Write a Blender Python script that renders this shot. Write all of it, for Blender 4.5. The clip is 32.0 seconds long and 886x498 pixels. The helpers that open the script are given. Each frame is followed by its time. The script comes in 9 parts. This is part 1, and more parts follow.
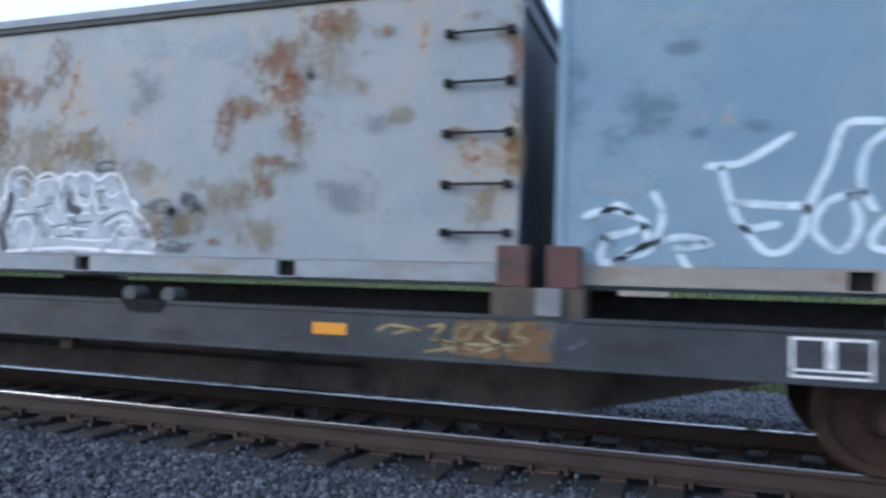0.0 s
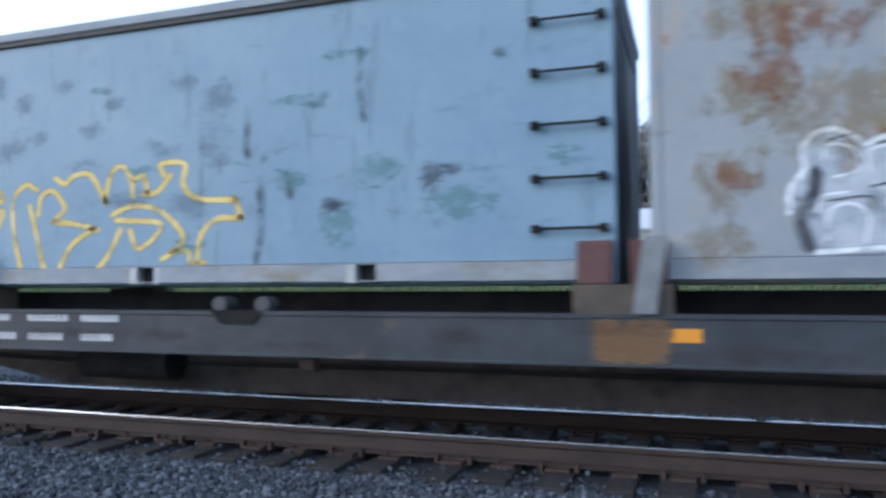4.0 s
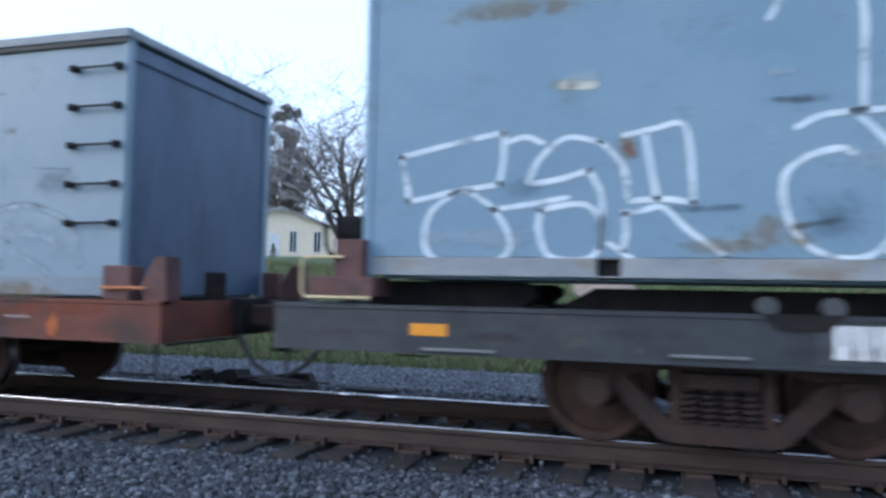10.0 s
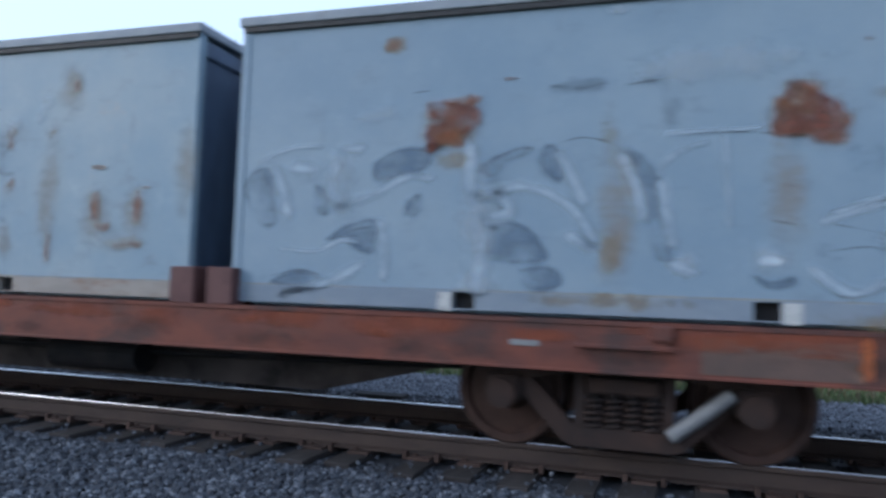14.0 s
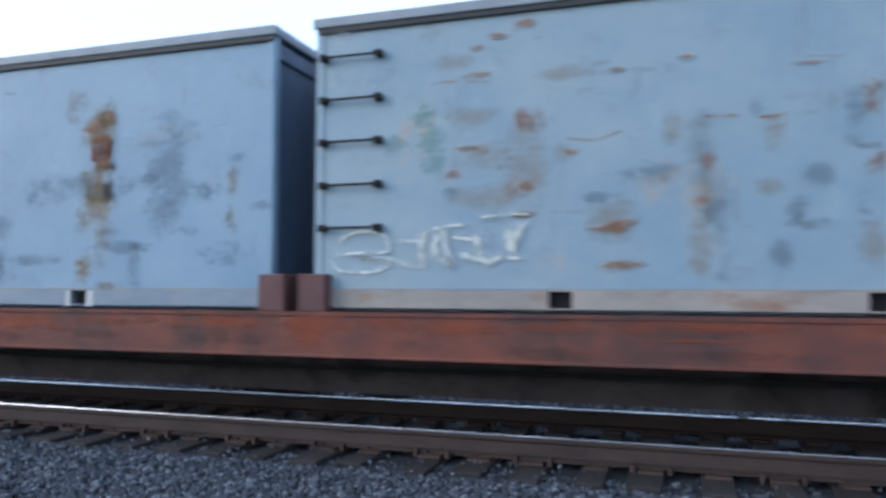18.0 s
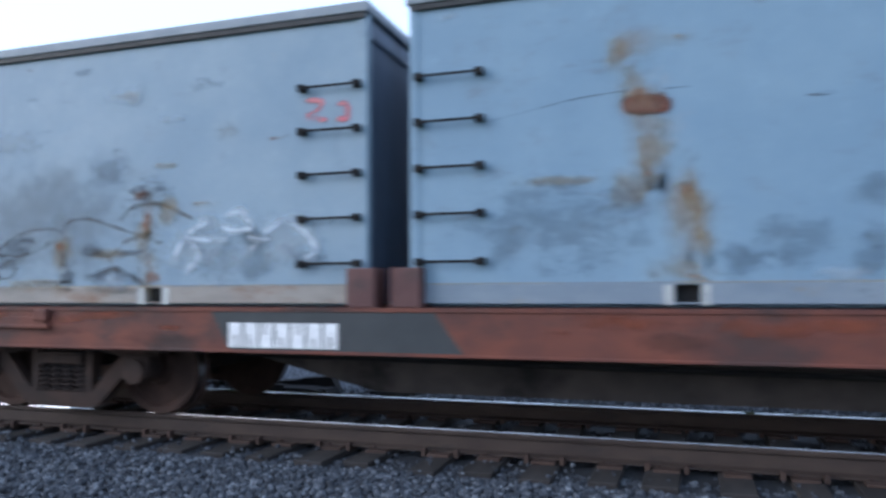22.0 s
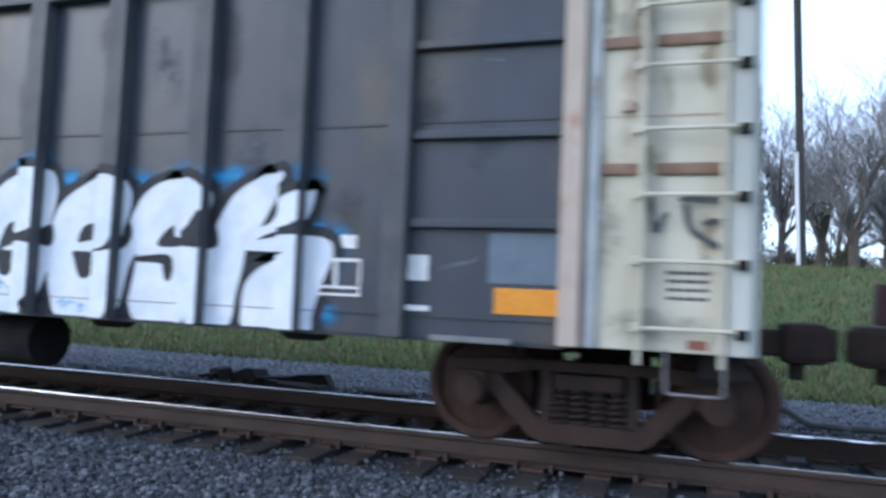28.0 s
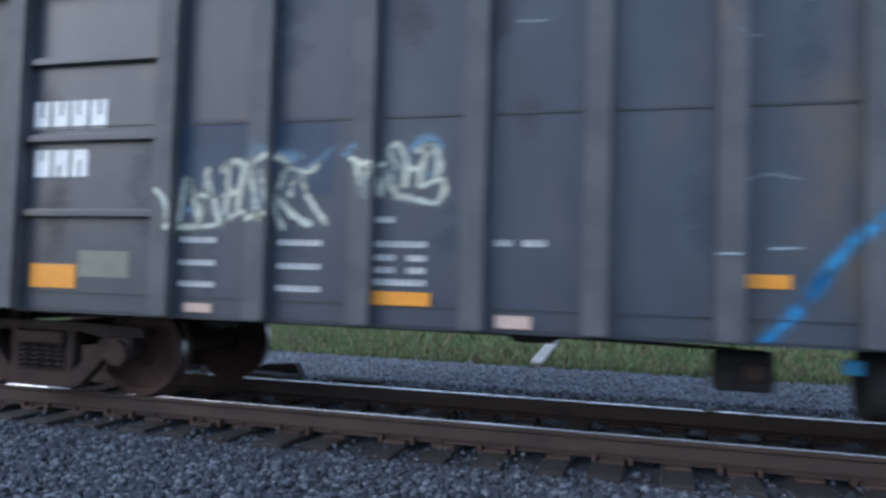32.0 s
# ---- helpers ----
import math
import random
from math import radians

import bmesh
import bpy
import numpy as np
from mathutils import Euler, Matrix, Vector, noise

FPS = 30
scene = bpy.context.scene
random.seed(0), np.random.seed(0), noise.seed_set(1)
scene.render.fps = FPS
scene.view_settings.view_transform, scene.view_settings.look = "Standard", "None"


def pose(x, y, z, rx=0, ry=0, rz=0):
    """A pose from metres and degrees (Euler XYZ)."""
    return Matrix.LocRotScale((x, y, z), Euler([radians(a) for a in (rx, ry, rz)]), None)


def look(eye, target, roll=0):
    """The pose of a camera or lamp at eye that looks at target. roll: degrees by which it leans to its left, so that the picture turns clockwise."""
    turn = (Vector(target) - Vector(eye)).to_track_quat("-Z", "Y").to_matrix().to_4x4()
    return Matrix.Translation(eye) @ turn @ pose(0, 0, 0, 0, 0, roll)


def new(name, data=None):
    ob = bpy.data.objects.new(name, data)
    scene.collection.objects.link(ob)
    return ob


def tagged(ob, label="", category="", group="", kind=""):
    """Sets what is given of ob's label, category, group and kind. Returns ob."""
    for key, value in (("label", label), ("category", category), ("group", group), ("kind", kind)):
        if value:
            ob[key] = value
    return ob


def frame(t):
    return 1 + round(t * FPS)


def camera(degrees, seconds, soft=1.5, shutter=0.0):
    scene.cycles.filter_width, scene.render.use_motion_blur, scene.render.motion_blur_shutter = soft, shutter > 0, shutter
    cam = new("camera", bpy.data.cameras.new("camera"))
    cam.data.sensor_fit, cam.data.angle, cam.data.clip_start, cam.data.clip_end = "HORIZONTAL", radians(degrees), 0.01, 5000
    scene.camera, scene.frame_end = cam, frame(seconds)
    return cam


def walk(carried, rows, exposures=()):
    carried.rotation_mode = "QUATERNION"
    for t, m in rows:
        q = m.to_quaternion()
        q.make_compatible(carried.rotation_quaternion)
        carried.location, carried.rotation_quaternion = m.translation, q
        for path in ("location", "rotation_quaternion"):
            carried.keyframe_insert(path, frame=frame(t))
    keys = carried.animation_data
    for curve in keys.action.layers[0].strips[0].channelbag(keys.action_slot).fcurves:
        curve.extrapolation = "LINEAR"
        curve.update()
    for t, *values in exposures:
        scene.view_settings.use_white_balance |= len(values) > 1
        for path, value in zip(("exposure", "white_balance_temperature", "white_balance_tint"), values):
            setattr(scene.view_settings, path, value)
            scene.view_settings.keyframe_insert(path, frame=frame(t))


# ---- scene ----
cam = camera(61.8, 32.0, soft=2.9, shutter=1.0)
EXPOSURE, KELVIN = 0.09, 5230.0
PATH = [
    (0.0, pose(-0.060, -6.500, 1.187, 92.93, -1.78, 18.52)),
    (0.5, pose(-0.063, -6.532, 1.179, 93.04, -2.05, 18.42)),
    (1.0, pose(-0.075, -6.450, 1.208, 92.73, -2.03, 18.81)),
    (1.5, pose(-0.082, -6.428, 1.204, 92.80, -1.93, 19.07)),
    (2.0, pose(-0.086, -6.432, 1.162, 93.20, -1.39, 19.07)),
    (2.5, pose(-0.087, -6.423, 1.175, 93.05, -0.67, 19.12)),
    (3.0, pose(-0.089, -6.421, 1.170, 93.06, -0.21, 19.13)),
    (3.5, pose(-0.085, -6.456, 1.163, 93.16, -0.02, 18.91)),
    (5.5, pose(-0.069, -6.450, 1.151, 93.30, 0.32, 18.24)),
    (6.0, pose(-0.072, -6.480, 1.148, 93.39, 0.02, 17.84)),
    (6.5, pose(-0.065, -6.512, 1.152, 93.37, -0.65, 17.37)),
    (7.0, pose(-0.061, -6.497, 1.160, 93.23, -0.98, 17.08)),
    (7.5, pose(-0.050, -6.473, 1.165, 93.18, -1.37, 16.82)),
    (8.0, pose(-0.048, -6.466, 1.158, 93.24, -1.66, 16.53)),
    (8.5, pose(-0.037, -6.453, 1.144, 93.31, -1.85, 16.12)),
    (9.0, pose(-0.019, -6.443, 1.134, 93.32, -1.82, 15.93)),
    (9.5, pose(0.005, -6.511, 1.127, 93.19, -1.44, 16.05)),
    (10.0, pose(0.032, -6.597, 1.129, 93.09, -1.04, 16.49)),
    (10.5, pose(0.033, -6.585, 1.127, 93.37, -0.94, 17.43)),
    (11.0, pose(0.055, -6.678, 1.165, 93.17, -0.57, 17.54)),
    (11.5, pose(0.071, -6.735, 1.162, 93.21, -0.22, 17.41)),
    (12.0, pose(0.051, -6.715, 1.165, 93.27, -0.87, 17.43)),
    (12.5, pose(0.043, -6.558, 1.189, 92.91, -1.24, 18.28)),
    (13.0, pose(0.015, -6.387, 1.189, 92.94, -1.92, 19.08)),
    (13.5, pose(0.038, -6.474, 1.141, 93.34, -2.01, 18.21)),
    (14.0, pose(0.045, -6.511, 1.131, 93.47, -1.98, 17.70)),
    (14.5, pose(0.043, -6.531, 1.148, 93.19, -2.02, 17.42)),
    (15.0, pose(0.052, -6.581, 1.101, 93.53, -2.02, 17.15)),
    (15.5, pose(0.052, -6.645, 1.139, 93.16, -1.50, 17.13)),
    (17.5, pose(0.011, -6.375, 1.185, 93.18, -1.48, 19.12)),
    (18.0, pose(0.048, -6.627, 1.154, 93.23, -0.15, 17.76)),
    (18.5, pose(0.049, -6.622, 1.139, 93.24, -0.44, 17.15)),
    (19.0, pose(0.042, -6.604, 1.142, 93.00, -0.64, 16.90)),
    (19.5, pose(0.035, -6.595, 1.119, 92.93, -0.95, 16.73)),
    (20.0, pose(0.022, -6.562, 1.121, 92.71, -1.18, 17.33)),
    (20.5, pose(0.003, -6.470, 1.141, 92.55, -1.45, 17.71)),
    (21.0, pose(0.029, -6.474, 1.106, 93.16, -1.50, 18.18)),
    (21.5, pose(0.004, -6.540, 1.083, 93.32, -0.72, 17.60)),
    (22.0, pose(-0.023, -6.468, 1.132, 93.02, 0.30, 18.16)),
    (22.5, pose(-0.028, -6.429, 1.122, 93.33, 0.76, 18.36)),
    (23.0, pose(-0.038, -6.449, 1.117, 93.38, 0.88, 18.18)),
    (23.5, pose(-0.028, -6.457, 1.136, 93.15, 0.85, 17.66)),
    (24.0, pose(-0.015, -6.473, 1.120, 93.34, 0.48, 17.69)),
    (24.5, pose(-0.004, -6.541, 1.108, 93.48, 0.03, 17.52)),
    (25.0, pose(0.012, -6.635, 1.100, 93.53, -0.72, 17.45)),
    (25.5, pose(0.027, -6.757, 1.057, 93.84, -1.33, 17.25)),
    (27.5, pose(0.013, -6.633, 1.122, 93.19, -1.48, 17.46)),
    (28.0, pose(-0.006, -6.485, 1.120, 93.39, -2.38, 18.05)),
    (28.5, pose(-0.010, -6.456, 1.124, 93.38, -2.75, 17.81)),
    (29.0, pose(-0.015, -6.426, 1.142, 93.21, -2.96, 17.57)),
    (29.5, pose(-0.016, -6.429, 1.145, 93.16, -2.76, 17.24)),
    (30.0, pose(0.000, -6.436, 1.137, 93.02, -2.40, 17.03)),
    (30.5, pose(0.026, -6.471, 1.169, 92.54, -1.89, 16.77)),
    (31.0, pose(0.066, -6.586, 1.157, 92.52, -1.67, 16.27)),
    (31.5, pose(0.103, -6.723, 1.126, 92.72, -1.74, 15.23)),
    (32.0, pose(0.101, -6.620, 1.133, 92.48, -1.71, 15.91)),
]
# the camera dims and brightens its picture a little on the way
DIM = [(0.0, -0.07), (2.0, 0.0), (8.0, 0.0), (10.0, -0.07), (11.0, -0.14), (12.0, -0.33), (14.0, -0.35), (15.5, -0.18), (18.0, -0.02), (21.0, 0.0), (23.0, -0.07), (24.0, -0.07), (25.0, -0.02), (29.0, 0.0), (31.0, -0.12), (32.0, -0.03)]
walk(cam, PATH, [(t, EXPOSURE + e, KELVIN, 10.0) for t, e in DIM])

# how far the train has rolled along the track, seconds and metres
ROLL = [(0.0, -20.714), (0.5, -19.870), (1.0, -19.022), (1.5, -18.173), (2.0, -17.322), (2.5, -16.469), (3.0, -15.615), (3.5, -14.759), (5.5, -11.326), (6.0, -10.465), (6.5, -9.602), (7.0, -8.738), (7.5, -7.873), (8.0, -7.006), (8.5, -6.138), (9.0, -5.267), (9.5, -4.395), (10.0, -3.521), (10.5, -2.645), (11.0, -1.767), (11.5, -0.887), (12.0, -0.005), (12.5, 0.880), (13.0, 1.766), (13.5, 2.654), (14.0, 3.545), (14.5, 4.437), (15.0, 5.331), (15.5, 6.226), (17.5, 9.822), (18.0, 10.723), (18.5, 11.625), (19.0, 12.528), (19.5, 13.431), (20.0, 14.334), (20.5, 15.238), (21.0, 16.141), (21.5, 17.044), (22.0, 17.947), (22.5, 18.849), (23.0, 19.752), (23.5, 20.654), (24.0, 21.556), (24.5, 22.458), (25.0, 23.361), (25.5, 24.265), (27.5, 27.898), (28.0, 28.814), (28.5, 29.736), (29.0, 30.665), (29.5, 31.601), (30.0, 32.547), (30.5, 33.504), (31.0, 34.475), (31.5, 35.460), (32.0, 36.464)]

# ---- world and light ----
SUN_EL, SUN_ROT = radians(24), radians(232)
world = bpy.data.worlds.new("world")
scene.world = world
world.use_nodes = True
_nt = world.node_tree
_sky = _nt.nodes.new("ShaderNodeTexSky")
_sky.sky_type, _sky.sun_disc = "NISHITA", False
_sky.sun_elevation, _sky.sun_rotation = SUN_EL, SUN_ROT
_sky.air_density, _sky.dust_density, _sky.ozone_density = 1.0, 4.0, 1.5
_bg = _nt.nodes["Background"]
_bg.inputs["Strength"].default_value = 1.0
# thin even cloud over the sky
_mul = _nt.nodes.new("ShaderNodeVectorMath")
_mul.operation = "MULTIPLY_ADD"
_mul.inputs[1].default_value = (0.09, 0.09, 0.09)
_mul.inputs[2].default_value = (0.98, 1.06, 1.18)
_nt.links.new(_sky.outputs["Color"], _mul.inputs[0])
_nt.links.new(_mul.outputs["Vector"], _bg.inputs["Color"])

sun = new("sun", bpy.data.lights.new("sun", "SUN"))
sun.data.energy, sun.data.angle, sun.data.color = 0.5, radians(18), (1.0, 0.95, 0.88)
_sd = Vector((math.sin(SUN_ROT) * math.cos(SUN_EL), math.cos(SUN_ROT) * math.cos(SUN_EL), math.sin(SUN_EL)))
sun.matrix_world = look(_sd * 50, (0, 0, 0))


# ---- mesh helpers ----
def box(bm, x0, x1, y0, y1, z0, z1, bevel=0.0):
    m = Matrix.LocRotScale(((x0 + x1) / 2, (y0 + y1) / 2, (z0 + z1) / 2), None, (abs(x1 - x0), abs(y1 - y0), abs(z1 - z0)))
    made = bmesh.ops.create_cube(bm, size=1.0, matrix=m)
    if bevel:
        edges = list({e for v in made["verts"] for e in v.link_edges})
        bmesh.ops.bevel(bm, geom=edges, offset=bevel, segments=2, affect="EDGES", profile=0.6)
    return bm


def rod(bm, a, b, r, n=10, r2=None):
    a, b = Vector(a), Vector(b)
    d = b - a
    m = Matrix.Translation((a + b) / 2) @ d.to_track_quat("Z", "Y").to_matrix().to_4x4()
    bmesh.ops.create_cone(bm, cap_ends=True, segments=n, radius1=r, radius2=r if r2 is None else r2, depth=d.length, matrix=m)
    return bm


def tube(bm, points, r, n=8):
    """A bent pipe through the points."""
    rings = []
    for i, p in enumerate(points):
        p = Vector(p)
        d = (Vector(points[min(i + 1, len(points) - 1)]) - Vector(points[max(i - 1, 0)])).normalized()
        side = d.orthogonal().normalized() if not rings else (rings[-1][1] - d * rings[-1][1].dot(d)).normalized()
        up = d.cross(side)
        rings.append(([bm.verts.new(p + (side * math.cos(k * math.tau / n) + up * math.sin(k * math.tau / n)) * r) for k in range(n)], side))
    for (a, _), (b, _) in zip(rings, rings[1:]):
        for k in range(n):
            bm.faces.new((a[k], a[(k + 1) % n], b[(k + 1) % n], b[k]))
    bm.faces.new(rings[0][0][::-1])
    bm.faces.new(rings[-1][0])
    return bm


def slab(bm, outline, y0, y1):
    """An outline in x and z, extruded from y0 to y1."""
    a = [bm.verts.new((x, y0, z)) for x, z in outline]
    b = [bm.verts.new((x, y1, z)) for x, z in outline]
    n = len(outline)
    bm.faces.new(a)
    bm.faces.new(b[::-1])
    for i in range(n):
        bm.faces.new((a[i], b[i], b[(i + 1) % n], a[(i + 1) % n]))
    bmesh.ops.recalc_face_normals(bm, faces=bm.faces)
    return bm


def prism(bm, outline, x0, x1):
    """An outline in y and z, extruded from x0 to x1."""
    a = [bm.verts.new((x0, y, z)) for y, z in outline]
    b = [bm.verts.new((x1, y, z)) for y, z in outline]
    n = len(outline)
    bm.faces.new(a)
    bm.faces.new(b[::-1])
    for i in range(n):
        bm.faces.new((a[i], b[i], b[(i + 1) % n], a[(i + 1) % n]))
    bmesh.ops.recalc_face_normals(bm, faces=bm.faces)
    return bm


def lathe(bm, profile, n=32, hollow=False):
    """A profile of (radius, y), turned round the y axis; hollow: a closed ring."""
    rings = [[bm.verts.new((r * math.cos(k * math.tau / n), y, r * math.sin(k * math.tau / n))) for k in range(n)] for r, y in profile]
    for a, b in zip(rings, rings[1:]):
        for k in range(n):
            bm.faces.new((a[k], a[(k + 1) % n], b[(k + 1) % n], b[k]))
    if hollow:
        for k in range(n):
            bm.faces.new((rings[-1][k], rings[-1][(k + 1) % n], rings[0][(k + 1) % n], rings[0][k]))
    else:
        bm.faces.new(rings[0])
        bm.faces.new(rings[-1][::-1])
    bmesh.ops.recalc_face_normals(bm, faces=bm.faces)
    return bm


def mesh_of(name, bm, material, smooth=False):
    me = bpy.data.meshes.new(name)
    bm.to_mesh(me)
    bm.free()
    me.materials.append(material)
    if smooth:
        for f in me.polygons:
            f.use_smooth = True
    return me


def part(name, bm, material, parent=None, label="", at=(0, 0, 0), smooth=False):
    ob = new(name, mesh_of(name, bm, material, smooth))
    ob.location = at
    ob.parent = parent
    return tagged(ob, label)


def again(ob, at, parent=None, turn=0.0):
    """One more object on the same mesh."""
    o = new(ob.name.split(".")[0], ob.data)
    o.location = at
    o.rotation_euler = (0, 0, turn)
    o.parent = parent or ob.parent
    return o


def thing(name, at, label, category, group="", kind=""):
    ob = new(name)
    ob.location = at
    return tagged(ob, label, category, group, kind)


# ---- materials ----
def nodes_of(name):
    m = bpy.data.materials.new(name)
    m.use_nodes = True
    nt = m.node_tree
    return m, nt, nt.nodes["Principled BSDF"]


def wire(nt, a, b):
    nt.links.new(a, b)


def noise_tex(nt, scale, detail=4.0, rough=0.55, stretch=(1, 1, 1), shift=(0, 0, 0)):
    co = nt.nodes.new("ShaderNodeTexCoord")
    mp = nt.nodes.new("ShaderNodeMapping")
    mp.inputs["Scale"].default_value = stretch
    mp.inputs["Location"].default_value = shift
    no = nt.nodes.new("ShaderNodeTexNoise")
    no.inputs["Scale"].default_value, no.inputs["Detail"].default_value, no.inputs["Roughness"].default_value = scale, detail, rough
    wire(nt, co.outputs["Object"], mp.inputs["Vector"])
    wire(nt, mp.outputs["Vector"], no.inputs["Vector"])
    return no.outputs["Fac"]


def ramp(nt, fac, lo, hi):
    r = nt.nodes.new("ShaderNodeMapRange")
    r.inputs["From Min"].default_value, r.inputs["From Max"].default_value = lo, hi
    r.interpolation_type = "SMOOTHSTEP"
    wire(nt, fac, r.inputs["Value"])
    return r.outputs["Result"]


def mix(nt, fac, a, b):
    x = nt.nodes.new("ShaderNodeMix")
    x.data_type = "RGBA"
    for sock, v in ((x.inputs["Factor"], fac), (x.inputs[6], a), (x.inputs[7], b)):
        if isinstance(v, (int, float)):
            sock.default_value = v
        elif isinstance(v, tuple):
            sock.default_value = (*v, 1.0)
        else:
            wire(nt, v, sock)
    return x.outputs[2]


def calc(nt, op, a, b):
    x = nt.nodes.new("ShaderNodeMath")
    x.operation = op
    for sock, v in zip(x.inputs, (a, b)):
        if isinstance(v, (int, float)):
            sock.default_value = v
        else:
            wire(nt, v, sock)
    return x.outputs[0]


def bump(nt, bs, fac, strength, distance):
    b = nt.nodes.new("ShaderNodeBump")
    b.inputs["Strength"].default_value, b.inputs["Distance"].default_value = strength, distance
    wire(nt, fac, b.inputs["Height"])
    wire(nt, b.outputs["Normal"], bs.inputs["Normal"])


def surface(name, c1, c2, scale=3.0, rough=0.7, metal=0.0, c3=None, scale3=1.2, lo3=0.55, hi3=0.68, bump_scale=40.0, bump_d=0.002, stretch=(1, 1, 1), random_tone=0.0, spec=0.4):
    """Two tones mixed by fine noise, a third laid over in broad patches."""
    m, nt, bs = nodes_of(name)
    col = mix(nt, ramp(nt, noise_tex(nt, scale, 6.0, 0.6, stretch), 0.3, 0.7), c1, c2)
    if c3:
        col = mix(nt, ramp(nt, noise_tex(nt, scale3, 5.0, 0.65, stretch, (7, 3, 1)), lo3, hi3), col, c3)
    if random_tone:
        oi = nt.nodes.new("ShaderNodeObjectInfo")
        hsv = nt.nodes.new("ShaderNodeHueSaturation")
        wire(nt, calc(nt, "ADD", calc(nt, "MULTIPLY", oi.outputs["Random"], 2 * random_tone), 1 - random_tone), hsv.inputs["Value"])
        wire(nt, col, hsv.inputs["Color"])
        col = hsv.outputs["Color"]
    wire(nt, col, bs.inputs["Base Color"])
    bs.inputs["Roughness"].default_value, bs.inputs["Metallic"].default_value = rough, metal
    bs.inputs["Specular IOR Level"].default_value = spec
    if bump_d:
        bump(nt, bs, noise_tex(nt, bump_scale, 5.0, 0.6), 0.6, bump_d)
    return m


def island_tone(name, c1, c2, c3, rough=0.9):
    """For joined pieces: each takes a tone of its own."""
    m, nt, bs = nodes_of(name)
    geo = nt.nodes.new("ShaderNodeNewGeometry")
    cr = nt.nodes.new("ShaderNodeValToRGB")
    cr.color_ramp.elements[0].color, cr.color_ramp.elements[1].color = (*c1, 1), (*c3, 1)
    cr.color_ramp.elements.new(0.62).color = (*c2, 1)
    wire(nt, geo.outputs["Random Per Island"], cr.inputs["Fac"])
    col = mix(nt, ramp(nt, noise_tex(nt, 60, 4), 0.35, 0.7), cr.outputs["Color"], tuple(v * 0.7 for v in c2))
    wire(nt, col, bs.inputs["Base Color"])
    bs.inputs["Roughness"].default_value = rough
    return m


def weathered(name, paint, faded, rust_lo, seed, spots=(), streak=(0.10, 0.08, 0.07), streak_lo=0.62, rough=0.5, rust=(0.28, 0.10, 0.045)):
    """Old steel paint: faded drifts, upright streaks, scrapes along the side, rust in noise and at named spots (x, z, radius)."""
    m, nt, bs = nodes_of(name)
    co = nt.nodes.new("ShaderNodeTexCoord")
    off = (seed * 3.7, seed * 1.9, seed * 5.3)
    col = mix(nt, ramp(nt, noise_tex(nt, 0.9, 5, 0.6, (1, 1, 1.2), off), 0.3, 0.72), paint, faded)
    dirt = ramp(nt, noise_tex(nt, 2.2, 5, 0.7, (2.6, 1, 0.35), off), streak_lo, streak_lo + 0.16)
    col = mix(nt, calc(nt, "MULTIPLY", dirt, 0.55), col, streak)
    scr = ramp(nt, noise_tex(nt, 2.2, 7, 0.72, (1.0, 1, 3.6), off), 0.56, 0.74)
    here = ramp(nt, noise_tex(nt, 0.8, 3, 0.5, (1, 1, 1.4), (seed, 2, 5)), 0.42, 0.62)
    col = mix(nt, calc(nt, "MULTIPLY", calc(nt, "MULTIPLY", scr, here), 0.5), col, streak)
    grain = noise_tex(nt, 16.0, 8, 0.75, (1, 1, 0.7), off)
    col = mix(nt, calc(nt, "MULTIPLY", ramp(nt, grain, 0.52, 0.75), 0.22), col, tuple(min(1.0, v * 1.3) for v in faded))
    col = mix(nt, calc(nt, "MULTIPLY", ramp(nt, grain, 0.46, 0.25), 0.25), col, tuple(v * 0.7 for v in paint))
    blot = ramp(nt, noise_tex(nt, 2.6, 6, 0.7, (1, 1, 1.3), (seed * 2.1, 4, seed)), 0.56, 0.76)
    col = mix(nt, calc(nt, "MULTIPLY", blot, 0.34), col, streak)
    pale = ramp(nt, noise_tex(nt, 3.4, 6, 0.7, (1, 1, 0.8), (4, seed * 1.7, seed)), 0.58, 0.78)
    col = mix(nt, calc(nt, "MULTIPLY", pale, 0.35), col, tuple(min(1.0, v * 1.35) for v in faded))
    fine = noise_tex(nt, 9.0, 6, 0.7, (1, 1, 1), off)
    mask = calc(nt, "MULTIPLY", ramp(nt, noise_tex(nt, 1.35, 6, 0.72, (1, 1, 0.75), off), rust_lo, rust_lo + 0.09), ramp(nt, fine, 0.35, 0.55))
    halo = calc(nt, "MULTIPLY", ramp(nt, noise_tex(nt, 1.35, 6, 0.72, (1, 1, 0.75), off), rust_lo - 0.09, rust_lo + 0.07), 0.5)
    for sx, sz, sr in spots:
        d = nt.nodes.new("ShaderNodeVectorMath")
        d.operation = "DISTANCE"
        wire(nt, co.outputs["Object"], d.inputs[0])
        d.inputs[1].default_value = (sx, -1.22, sz)
        near = calc(nt, "SUBTRACT", d.outputs["Value"], calc(nt, "MULTIPLY", calc(nt, "SUBTRACT", fine, 0.5), sr * 2.4))
        mask = calc(nt, "MAXIMUM", mask, calc(nt, "SUBTRACT", 1.0, ramp(nt, near, sr * 0.75, sr)))
        halo = calc(nt, "MAXIMUM", halo, calc(nt, "MULTIPLY", calc(nt, "SUBTRACT", 1.0, ramp(nt, near, sr * 0.9, sr * 1.8)), 0.35))
    col = mix(nt, halo, col, (0.42, 0.30, 0.18))
    col = mix(nt, mask, col, mix(nt, ramp(nt, noise_tex(nt, 14, 4), 0.35, 0.65), rust, tuple(v * 0.6 for v in rust)))
    wire(nt, col, bs.inputs["Base Color"])
